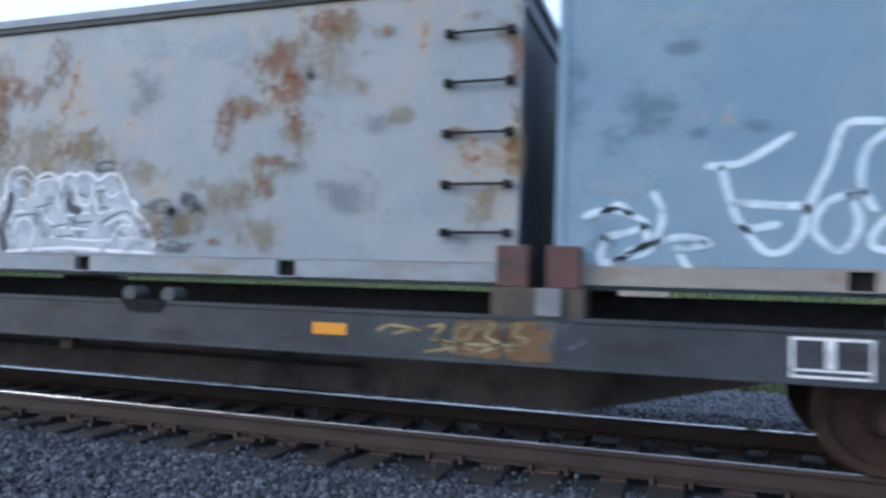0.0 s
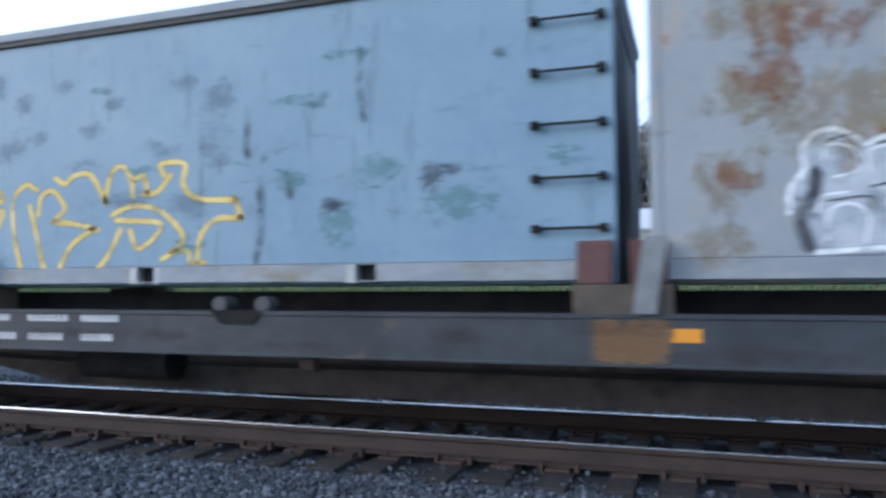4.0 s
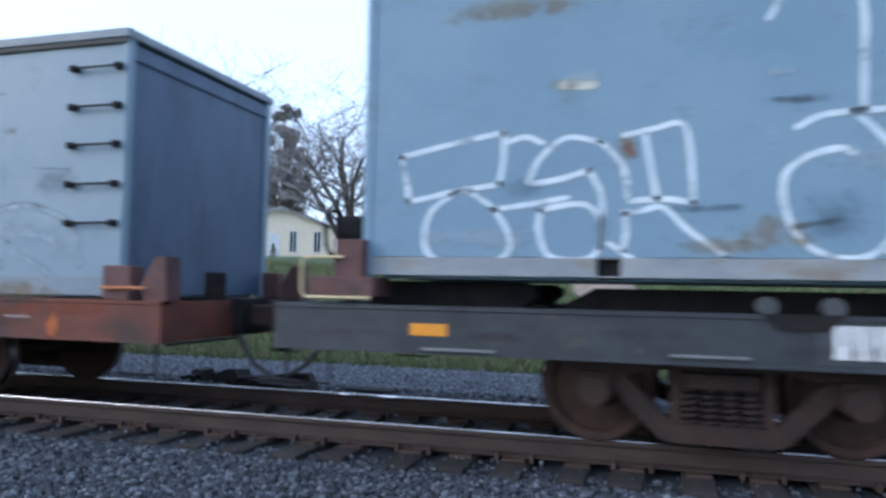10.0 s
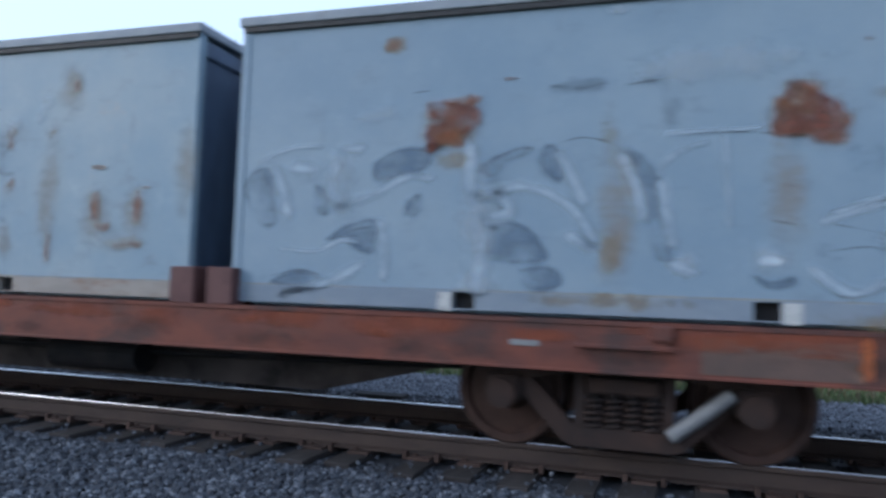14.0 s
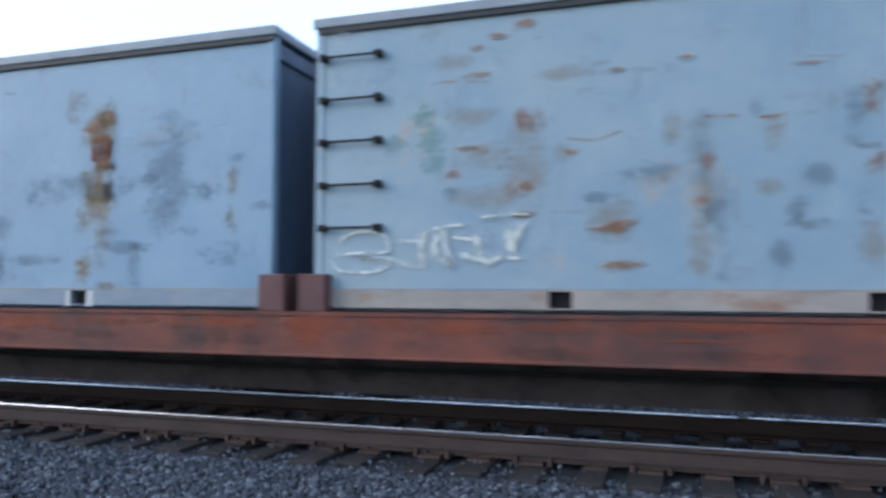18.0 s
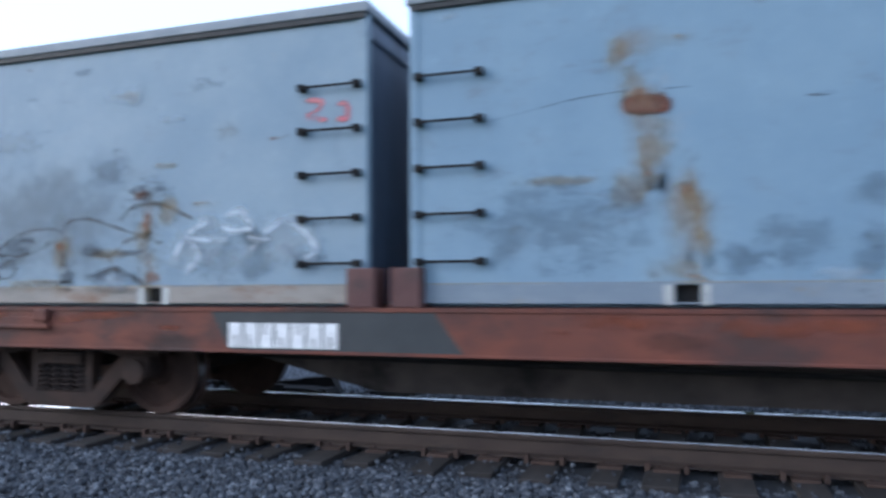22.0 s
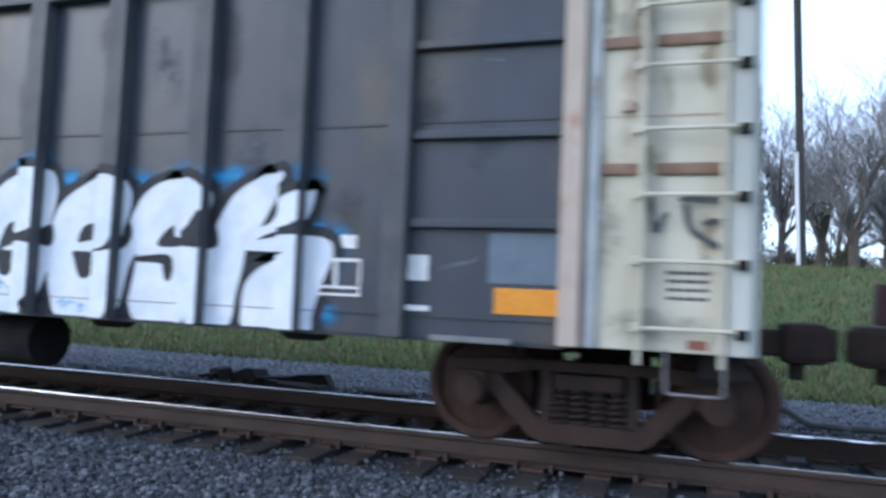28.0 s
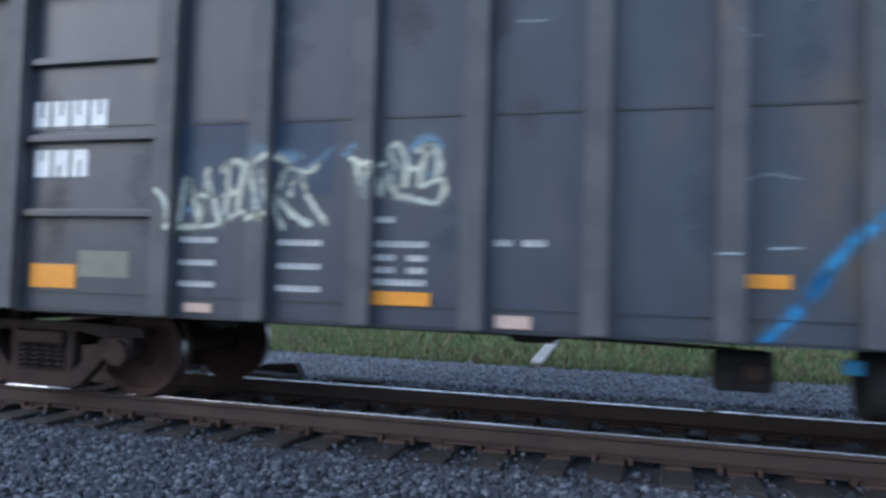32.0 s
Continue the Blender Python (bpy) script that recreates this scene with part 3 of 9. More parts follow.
def wheelset(car, x):
    bm = rod(bmesh.new(), (0, -1.05, 0), (0, 1.05, 0), 0.075, 16)
    ax = part("wheelset", bm, TRUCK_BROWN, car, "axle with two wheels", (x, 0, 0.42))
    for s in (-1, 1):
        prof = [(0.09, s * 0.86), (0.13, s * 0.86), (0.16, s * 0.80), (0.33, s * 0.775), (0.355, s * 0.815), (0.412, s * 0.815), (0.42, s * 0.80), (0.42, s * 0.715), (0.446, s * 0.70), (0.446, s * 0.68), (0.35, s * 0.69), (0.15, s * 0.72), (0.09, s * 0.70)]
        w = part("wheel", lathe(bmesh.new(), prof, 40), WHEEL_IRON, ax, "rust-brown steel wheel", smooth=False)
        for v in range(1):
            part("bearing_cap", lathe(bmesh.new(), [(0.05, s * 1.17), (0.11, s * 1.165), (0.115, s * 1.02), (0.05, s * 1.02)], 16), TRUCK_BROWN, ax)
        part("tread", lathe(bmesh.new(), [(0.4205, s * 0.79), (0.4215, s * 0.785), (0.4215, s * 0.73), (0.4205, s * 0.725), (0.40, s * 0.75)], 40, True), TREAD, ax, "bright worn tread")
    WHEELS.append((ax, (x, 0, 0.42)))


COIL = []


def bogie(car, xc, paint, base=0.87):
    for s in (-1, 1):
        y0, y1 = s * 0.96, s * 1.07
        bm = bmesh.new()
        # top bar
        slab(bm, [(xc + a * base / 0.87, b) for a, b in ((-1.10, 0.56), (-1.06, 0.64), (-0.45, 0.66), (0.45, 0.66), (1.06, 0.64), (1.10, 0.56), (0.66, 0.54), (0.40, 0.585), (-0.40, 0.585), (-0.66, 0.54))], y0, y1)
        # the sagging lower bar
        slab(bm, [(xc + a, b) for a, b in ((-0.80, 0.56), (-0.66, 0.545), (-0.34, 0.215), (0.34, 0.215), (0.66, 0.545), (0.80, 0.56), (0.86, 0.46), (0.74, 0.42), (0.42, 0.10), (0.34, 0.075), (-0.34, 0.075), (-0.42, 0.10), (-0.74, 0.42), (-0.86, 0.46))], y0, y1)
        for e in (-1, 1):
            slab(bm, [(xc + e * a, b) for a, b in ((0.27, 0.20), (0.345, 0.215), (0.345, 0.59), (0.27, 0.59))], y0 - s * 0.0, y1)
            box(bm, xc + e * base - 0.13, xc + e * base + 0.13, s * 0.95, s * 1.12, 0.36, 0.56, 0.03)
        part("side_frame", bm, paint, car, "cast-iron truck side frame")
        for k in range(4):
            turns = [(0.062 * math.cos(i * math.tau / 10), 0.062 * math.sin(i * math.tau / 10), 0.195 + 0.27 * i / 60) for i in range(61)]
            if not COIL:
                COIL.append(part("coil_spring", tube(bmesh.new(), turns, 0.0145, 6), paint, car, "brown coil spring"))
                o = COIL[0]
            else:
                o = again(COIL[0], (0, 0, 0), car)
            o.location = (xc - 0.204 + 0.136 * k, s * 1.02, 0)
            part("spring_core", rod(bmesh.new(), (xc - 0.204 + 0.136 * k, s * 1.02, 0.19), (xc - 0.204 + 0.136 * k, s * 1.02, 0.47), 0.040, 10), STEEL_DARK, car)
        # dark backing added behind the springs to stop daylight showing through
        part("spring_seat", box(bmesh.new(), xc - 0.27, xc + 0.27, s * 0.90, s * 0.945, 0.16, 0.60), STEEL_DARK, car)
        bm = box(bmesh.new(), xc - 0.25, xc + 0.25, s * 0.55, s * 1.11, 0.46, 0.57, 0.02)
        part("bolster_end", bm, paint, car)
    part("bolster", box(bmesh.new(), xc - 0.2, xc + 0.2, -0.9, 0.9, 0.42, 0.64, 0.02), STEEL_DARK, car)
    for e in (-1, 1):
        wheelset(car, xc + e * base)


def coupler(car, x, d):
    """A knuckle coupler on a draft beam, pointing along d."""
    bm = box(bmesh.new(), x, x + d * 0.42, -0.12, 0.12, 0.73, 0.94, 0.03)
    box(bm, x + d * 0.33, x + d * 0.68, -0.18, 0.18, 0.68, 1.0, 0.06)
    box(bm, x + d * 0.40, x + d * 0.52, -0.05, 0.05, 0.55, 0.70, 0.02)
    box(bm, x + d * 0.60, x + d * 0.74, -0.16, -0.02, 0.71, 0.97, 0.04)
    part("coupler", bm, TRUCK_BROWN, car, "rusty knuckle coupler")
    part("draft_box", box(bmesh.new(), x - d * 0.5, x + d * 0.10, -0.28, 0.28, 0.66, 1.0, 0.02), STEEL_DARK, car)
    pts = [(x + d * 0.05, -0.25, 0.66), (x + d * 0.25, -0.30, 0.40), (x + d * 0.50, -0.30, 0.25), (x + d * 0.75, -0.28, 0.24)]
    part("brake_hose", tube(bmesh.new(), pts, 0.024), RUBBER, car, "sagging black brake hose")
    bm = rod(bmesh.new(), (x + d * 0.02, -1.3, 0.62), (x + d * 0.02, -0.2, 0.62), 0.014, 8)
    part("uncoupling_rod", bm, STEEL_DARK, car)




def flat_car(name, xa, xb, z_top, z_bot, paint, trucks, belly, label, sill_y=1.35):
    """Side sills, deck, fish-belly centre sill, cross bearers, trucks and couplers between xa and xb."""
    mid = (xa + xb) / 2
    car = thing(name, (mid, 0, 0), label, "flat car", "railway cars")
    L = (xb - xa) / 2
    for s in (-1, 1):
        web, lip = s * sill_y, s * (sill_y - 0.13)
        bm = prism(bmesh.new(), [(web + s * 0.012, z_top), (web + s * 0.012, z_top - 0.03), (web, z_top - 0.034), (web, z_bot + 0.005), (web + s * 0.006, z_bot), (web + s * 0.006, z_bot - 0.015), (lip, z_bot - 0.015), (lip, z_bot), (web - s * 0.02, z_bot + 0.005), (web - s * 0.02, z_top - 0.034), (lip, z_top - 0.03), (lip, z_top)], -L, L)
        part("side_sill", bm, paint, car, "long steel side sill")
    for s in (-1, 1):
        bm = slab(bmesh.new(), [(a - mid, b) for a, b in belly], s * 0.36, s * 0.33)
        part("centre_sill_web", bm, UNDER_BROWN, car)
    part("centre_sill_cap", box(bmesh.new(), -L + 0.1, L - 0.1, -0.36, 0.36, z_top - 0.10, z_top - 0.06), STEEL_DARK, car)
    for k in range(9):
        x = -L + 1.2 + k * (2 * L - 2.4) / 8
        bm = box(bmesh.new(), x - 0.05, x + 0.05, -sill_y + 0.02, sill_y - 0.02, z_bot + 0.08, z_top - 0.06)
        part("cross_bearer", bm, STEEL_DARK, car)
    for e in (-1, 1):
        part("end_sill", box(bmesh.new(), e * L, e * (L - 0.06), -sill_y + 0.02, sill_y - 0.02, z_bot - 0.01, z_top - 0.004, 0.006), paint, car)
        coupler(car, e * L, e)
        for s in (-1, 1):
            bm = tube(bmesh.new(), [(e * (L - 0.08), s * 1.28, z_bot), (e * (L - 0.08), s * 1.28, z_bot - 0.28), (e * (L - 0.45), s * 1.28, z_bot - 0.28), (e * (L - 0.45), s * 1.28, z_bot)], 0.012, 6)
            part("stirrup", bm, STEEL_DARK, car, "dark steel foot stirrup")
    for t in trucks:
        bogie(car, t - mid, TRUCK_BROWN)
    CLIMB.append((car, (mid, 0, 0)))
    return car, mid


def posts(car, mid, x, z, ends=(-1, 1), h=0.30, paint=None):
    """Container guides: blocks that hold the container ends."""
    for e in ends:
        for s in (-1, 1):
            bm = box(bmesh.new(), x - mid + e * 0.06, x - mid + e * 0.30, s * 1.34, s * 1.16, z, z + h, 0.012)
            box(bm, x - mid + e * 0.07, x - mid + e * 0.09, s * 1.345, s * 1.10, z, z + h + 0.006)
            part("container_guide", bm, paint or POST_RED, car, "oxide-red container guide block")


MARK_WHITE = surface("worn_pocket_mark", (0.34, 0.35, 0.35), (0.47, 0.47, 0.45), 9, 0.6, c3=(0.26, 0.26, 0.26), scale3=6, lo3=0.5, hi3=0.7, bump_d=0)
# the painted steel of each container
TOP_RAIL = surface("grey_top_rail", (0.194, 0.216, 0.245), (0.259, 0.281, 0.310), 3, 0.6, c3=(0.158, 0.144, 0.137), lo3=0.6, hi3=0.75)
BLUE_A = weathered("blue_grey_paint_a", (0.162, 0.238, 0.317), (0.209, 0.277, 0.338), 0.74, 1)
RUSTY = weathered("grey_rusty_paint", (0.225, 0.250, 0.278), (0.285, 0.297, 0.310), 0.575, 2, rust=(0.194, 0.086, 0.040))
BLUE_B = weathered("blue_paint_green_smears", (0.166, 0.245, 0.324), (0.209, 0.288, 0.360), 0.76, 3, streak=(0.043, 0.065, 0.079), streak_lo=0.57)
BLUE_C = weathered("clean_blue_paint", (0.158, 0.241, 0.324), (0.194, 0.277, 0.356), 0.78, 4, streak_lo=0.7)
GREY_D = weathered("blue_grey_paint_d", (0.176, 0.240, 0.305), (0.222, 0.282, 0.335), 0.80, 5, streak=(0.108, 0.130, 0.151))
BLUE_E = weathered("streaked_blue_paint", (0.187, 0.259, 0.320), (0.245, 0.302, 0.338), 0.68, 6)
BLUE_F = weathered("sky_blue_paint", (0.166, 0.245, 0.328), (0.202, 0.284, 0.360), 0.73, 7)
BLUE_G = weathered("dented_blue_paint", (0.173, 0.241, 0.310), (0.223, 0.288, 0.346), 0.77, 8, streak=(0.115, 0.130, 0.151), streak_lo=0.6)

FIVE_HIGH = (2.05, 1.70, 1.355, 1.005, 0.66)
FIVE_LOW = (1.74, 1.39, 1.04, 0.69, 0.335)
FIVE_MID = (1.90, 1.52, 1.135, 0.75, 0.39)
k0 = container("waste_container", 19.72, 1.205, BLUE_A, BAND_TAN, (), 1, "blue-grey steel waste container with white graffiti on a black flat car", half=3.0)
k1 = container("waste_container", 13.55, 1.205, RUSTY, GREY_BAND, FIVE_MID, 1, "grey steel waste container with large rust patches and a white graffito", half=2.95)
k2 = container("waste_container", 7.44, 1.205, BLUE_B, GREY_BAND, FIVE_MID, 1, "blue steel waste container with yellow graffiti and green smears", half=2.94, marks=((-1.2, -1.13), (-0.95, -0.9), (0.88, 0.95)))
k3 = container("waste_container", 1.30, 1.205, BLUE_C, GREY_BAND, FIVE_MID, 1, "clean blue steel waste container with tall white graffiti", half=2.925)
k4 = container("waste_container", -7.02, 0.992, GREY_D, BAND_BLUE, FIVE_HIGH, 1, "blue-grey steel waste container with faint graffiti and rust spots", marks=((-1.24, -1.13), (1.13, 1.25)))
k5 = container("waste_container", -13.50, 0.992, BLUE_E, BAND_TAN, FIVE_HIGH, -1, "streaked blue steel waste container with rust stains and pale scribbles")
k6 = container("waste_container", -19.95, 0.992, BLUE_F, BAND_BLUE, FIVE_LOW, -1, "sky-blue steel waste container with two rust spots", marks=((-1.19, -1.135), (-0.945, -0.90), (0.90, 0.95), (1.13, 1.21)))
k7 = container("waste_container", -26.36, 0.992, BLUE_G, BAND_TAN, FIVE_LOW, 1, "dented blue steel waste container with worn white and dark graffiti", marks=((0.88, 0.95), (1.13, 1.2)))

BELLY1 = [(2.5, 0.93), (2.5, 0.62), (5.3, 0.60), (7.6, 0.21), (19.8, 0.21), (21.4, 0.58), (25.0, 0.62), (25.0, 0.93)]
car1, mid1 = flat_car("flat_car", 0.62, 26.2, 1.0, 0.66, BLACK_PAINT, (3.95, 22.77), BELLY1, "black steel flat car carrying four blue waste containers")
BELLY2 = [(-26.0, 0.93), (-26.0, 0.62), (-22.2, 0.60), (-20.6, 0.22), (-6.6, 0.22), (-5.1, 0.58), (-1.2, 0.62), (-1.2, 0.93)]
car2, mid2 = flat_car("flat_car", -26.9, -0.44, 0.985, 0.645, RED_PAINT, (-3.87, -23.42), BELLY2, "oxide-red steel flat car carrying four blue waste containers")
for x in (7.27, 13.36, 19.62):
    posts(car1, mid1, x, 1.2)
posts(car1, mid1, 1.05, 1.2, (1,))
for x in (-7.24, -13.65, -20.13):
    posts(car2, mid2, x, 0.985)


def bars(car, mid, x0, x1, z0, z1, n, y, material, label, gap=0.18):
    """Stencilled marks as plain upright blocks, n to the row, each with a notch; a small line is one notched bar."""
    w, h = (x1 - x0) / n, z1 - z0
    rng = random.Random(int(x0 * 100) + n)
    if h < 0.1:
        line = [(x0 - mid, z0), (x1 - mid, z0), (x1 - mid, z1)]
        for k in range(n - 1, 0, -1):
            c = x0 + k * w - mid
            line += [(c + w * 0.14, z1), (c + w * 0.14, z0 + h * 0.3), (c - w * 0.14, z0 + h * 0.3), (c - w * 0.14, z1)]
        line.append((x0 - mid, z1))
        part("stencil_line", slab(bmesh.new(), line, y, y + 0.003), material, car, label)
        return
    for k in range(n):
        a, b = x0 + k * w - mid, x0 + (k + 1 - gap) * w - mid
        c, m = rng.uniform(0.35, 0.6), a + (b - a) * rng.uniform(0.38, 0.56)
        e = (b - a) * 0.09
        block = [(a, 0), (b, 0), (b, 1), (m + e, 1), (m + e, c), (m - e, c), (m - e, 1), (a, 1)]
        if rng.random() < 0.5:
            block = [(q, 1 - v) for q, v in block]
        part("stencil_block", slab(bmesh.new(), [(q, z0 + h * v) for q, v in block], y, y + 0.003), material, car, label)


def plate(car, mid, name, x0, x1, z0, z1, y, material, label="", depth=0.006):
    return part(name, box(bmesh.new(), x0 - mid, x1 - mid, y - depth, y, z0, z1, min(0.002, depth / 3)), material, car, label)


DIM_WHITE = surface("dulled_white_paint", (0.36, 0.37, 0.38), (0.5, 0.5, 0.5), 9, 0.7, bump_d=0)
PATCH_BLACK = surface("black_patch_paint", (0.028, 0.03, 0.036), (0.045, 0.048, 0.055), 3, 0.5, bump_d=0.001)
ORANGE_RUST = surface("orange_rust_stain", (0.36, 0.13, 0.05), (0.45, 0.19, 0.08), 6, 0.8, c3=(0.2, 0.1, 0.06), scale3=5)
GALV = surface("galvanised_grey", (0.15, 0.155, 0.16), (0.21, 0.215, 0.22), 6, 0.55, metal=0.2)

SADDLE = surface("rusty_saddle_steel", (0.060, 0.052, 0.046), (0.095, 0.078, 0.062), 5, 0.8, c3=(0.15, 0.105, 0.07), scale3=3, lo3=0.5, hi3=0.7, spec=0.2)
LUG = surface("grey_lug_iron", (0.045, 0.048, 0.052), (0.075, 0.078, 0.082), 6, 0.6)
STAINS = []     # soft stains on the sills, laid on later

# --- fittings of the black flat car ---
SY = -1.35
for x0, z0 in ((1.75, 0.78), (13.58, 0.815), (17.875, 0.795)):
    plate(car1, mid1, "reflector", x0, x0 + 0.285, z0, z0 + 0.09, SY, ORANGE, "orange reflector strip")
bars(car1, mid1, 4.60, 5.08, 0.725, 0.94, 4, SY - 0.003, WHITE_PAINT, "white stencilled marks")
bars(car1, mid1, 5.16, 5.76, 0.725, 0.94, 4, SY - 0.003, WHITE_PAINT, "white stencilled marks")
plate(car1, mid1, "dark_patch", 4.5, 5.85, 0.69, 0.97, SY, PATCH_BLACK, "black paint patch", 0.002)
for a, b in ((7.64, 7.95), (8.17, 8.62), (8.77, 9.17)):
    bars(car1, mid1, a, b, 0.90, 0.955, 7, SY - 0.003, DIM_WHITE, "small pale stencilled line")
for a, b in ((7.65, 8.03), (8.18, 8.57), (8.77, 9.11)):
    bars(car1, mid1, a, b, 0.735, 0.795, 9, SY - 0.003, DIM_WHITE, "small pale stencilled line")
STAINS.append((car1, mid1, "tan", 7.07, 7.36, 0.68, 0.992))
STAINS.append((car1, mid1, "tan", 7.41, 7.63, 0.86, 0.992))
STAINS.append((car1, mid1, "tan", 13.22, 13.61, 0.68, 0.992))
STAINS.append((car1, mid1, "tan", 19.45, 19.72, 0.68, 0.992))
bm = bmesh.new()
for a, b, c, d in ((21.249, 21.72, 0.925, 0.943), (21.249, 21.72, 0.688, 0.704), (21.249, 21.72, 0.73, 0.745), (21.249, 21.27, 0.70, 0.93), (21.70, 21.72, 0.70, 0.93), (21.45, 21.51, 0.75, 0.925)):
    box(bm, a - mid1, b - mid1, SY - 0.004, SY, c, d)
part("stencil_frame", bm, WHITE_PAINT, car1, "white stencilled frame")
for x in (4.42, 10.35, 16.27, 22.1):
    # tie-down dips, their shade laid on as a dark plate, with two round grey lugs each
    bm = slab(bmesh.new(), [(x - mid1 + a, b) for a, b in ((-0.25, 1.006), (-0.15, 0.90), (0.15, 0.90), (0.25, 1.006))], SY - 0.016, SY - 0.002)
    part("tie_down_dip", bm, STEEL_DARK, car1, "dark plate for the shaded dip in the sill")
    for e in (-0.20, 0.20):
        bm = rod(bmesh.new(), (x - mid1 + e, SY + 0.04, 1.05), (x - mid1 + e, SY + 0.22, 1.05), 0.065, 14)
        part("lug", bm, LUG, car1, "grey round lug")
for s in (-1, 1):
    # raised beams that carry the containers, open near the ends
    bm = slab(bmesh.new(), [(a - mid1, b) for a, b in ((2.75, 0.99), (3.05, 1.155), (23.6, 1.155), (23.9, 0.99))], s * 0.72, s * 0.66)
    part("carrying_beam", bm, STEEL_DARK, car1, "dark raised beam under the containers")
    for a, b in ((1.22, 2.62), (24.0, 25.3)):
        bm = slab(bmesh.new(), [(p - mid1, q) for p, q in ((a, 0.99), (a, 1.19), (b - 0.1, 1.19), (b, 1.15), (b, 1.09), (b - 0.12, 0.99))], s * 0.85, s * 0.75)
        part("end_pedestal", bm, STEEL_DARK, car1, "dark pedestal under the end container")
    for x in (7.27, 13.36, 19.62):
        part("saddle", box(bmesh.new(), x - 0.33 - mid1, x + 0.33 - mid1, s * 1.34, s * 0.95, 0.995, 1.198, 0.008), SADDLE, car1, "rusty tan saddle between two containers")
# the brake stand on the end platform
part("brake_stand", box(bmesh.new(), 0.78 - mid1, 0.87 - mid1, -0.40, -0.30, 0.9, 1.58, 0.02), STEEL_DARK, car1, "dark brake stand")
part("brake_head", box(bmesh.new(), 0.69 - mid1, 0.96 - mid1, -0.45, -0.2, 1.56, 1.78, 0.05), STEEL_DARK, car1, "dark brake gear housing")
part("brake_wheel", lathe(bmesh.new(), [(0.20, -0.015), (0.225, -0.015), (0.225, 0.015), (0.20, 0.015)], 24, True), STEEL_DARK, car1, "brake wheel", (0.66 - mid1, -0.35, 1.62)).rotation_euler = (0, 0, math.pi / 2)
part("deck_plate", box(bmesh.new(), 0.75 - mid1, 2.4 - mid1, -1.2, 1.2, 0.955, 0.985), STEEL_DARK, car1)
# white post by the rusty container, and the yellow hand rail on the end platform
part("container_stop", slab(bmesh.new(), [(13.43 - mid1, 1.0), (13.58 - mid1, 1.0), (13.67 - mid1, 1.52), (13.51 - mid1, 1.52)], -1.385, -1.352), GALV, car1, "pale upright container stop")
part("container_stop", box(bmesh.new(), 19.62 - mid1, 19.80 - mid1, -1.385, -1.345, 1.0, 1.20, 0.01), GALV, car1, "pale upright container stop")
part("end_platform", box(bmesh.new(), 0.92 - mid1, 1.45 - mid1, -1.36, -1.0, 1.06, 1.21, 0.01), POST_RED, car1, "red end platform step")
YELLOW_RAIL = surface("worn_yellow_rail", (0.45, 0.37, 0.20), (0.55, 0.46, 0.28), 8, 0.6)
part("hand_rail", tube(bmesh.new(), [(1.43 - mid1, -1.38, 1.05), (0.90 - mid1, -1.38, 1.05), (0.86 - mid1, -1.38, 1.09), (0.86 - mid1, -1.38, 1.34), (0.92 - mid1, -1.38, 1.36), (1.2 - mid1, -1.38, 1.36)], 0.013), YELLOW_RAIL, car1, "worn yellow hand rail")
for x0, x1, z in ((1.85, 2.4, 0.675), (3.6, 4.1, 0.70)):
    plate(car1, mid1, "step_plate", x0, x1, z, z + 0.018, SY - 0.0, GALV, "pale step edge", 0.03)
for x in (10.95, 6.2, 15.4):
    part("drain_pipe", box(bmesh.new(), x - mid1 - 0.07, x - mid1 + 0.07, -1.30, -1.2, 0.53, 0.66, 0.02), TRUCK_BROWN, car1, "rusty pipe stub")
part("brake_rigging", tube(bmesh.new(), [(5.6 - mid1, -0.75, 0.55), (8.0 - mid1, -0.72, 0.50), (12 - mid1, -0.72, 0.52), (18 - mid1, -0.72, 0.5)], 0.022), STEEL_DARK, car1)
part("air_tank", rod(bmesh.new(), (8.3 - mid1, -0.75, 0.5), (9.3 - mid1, -0.75, 0.5), 0.16, 18), STEEL_DARK, car1, "dark air tank")
STAINS.append((car1, mid1, "tan", 19.05, 19.35, 0.74, 0.95))

# --- fittings of the red flat car ---
part("dark_patch", slab(bmesh.new(), [(-21.62 - mid2, 0.955), (-19.72 - mid2, 0.955), (-19.50 - mid2, 0.655), (-21.45 - mid2, 0.655)], SY - 0.003, SY), surface("slate_patch_paint", (0.028, 0.032, 0.036), (0.040, 0.044, 0.048), 3, 0.6, bump_d=0.001), car2, "dark slate paint patch")
bars(car2, mid2, -21.45, -20.47, 0.67, 0.865, 7, SY - 0.004, WHITE_PAINT, "white stencilled marks")
plate(car2, mid2, "dark_patch", -3.36, -2.40, 0.665, 0.905, SY, surface("brown_patch_paint", (0.08, 0.055, 0.045), (0.11, 0.07, 0.055), 4, 0.7, c3=(0.16, 0.10, 0.07), scale3=4), "dark brown paint patch", 0.003)
bars(car2, mid2, -2.08, -1.79, 0.812, 0.83, 9, SY - 0.004, DIM_WHITE, "small pale stencilled line")
for a, b, c, d in ((-1.61, -1.49, 0.66, 0.90), (-2.44, -2.36, 0.70, 0.96), (-2.85, -2.45, 0.885, 0.925), (-13.70, -13.35, 0.72, 0.95), (-22.18, -21.9, 0.90, 0.945), (-5.7, -5.4, 0.9, 0.95), (-18.9, -18.6, 0.91, 0.95), (-16.2, -15.7, 0.90, 0.95), (-10.9, -10.2, 0.91, 0.95), (-24.6, -24.45, 0.88, 0.95)):
    STAINS.append((car2, mid2, "bright", a, b, c, d))
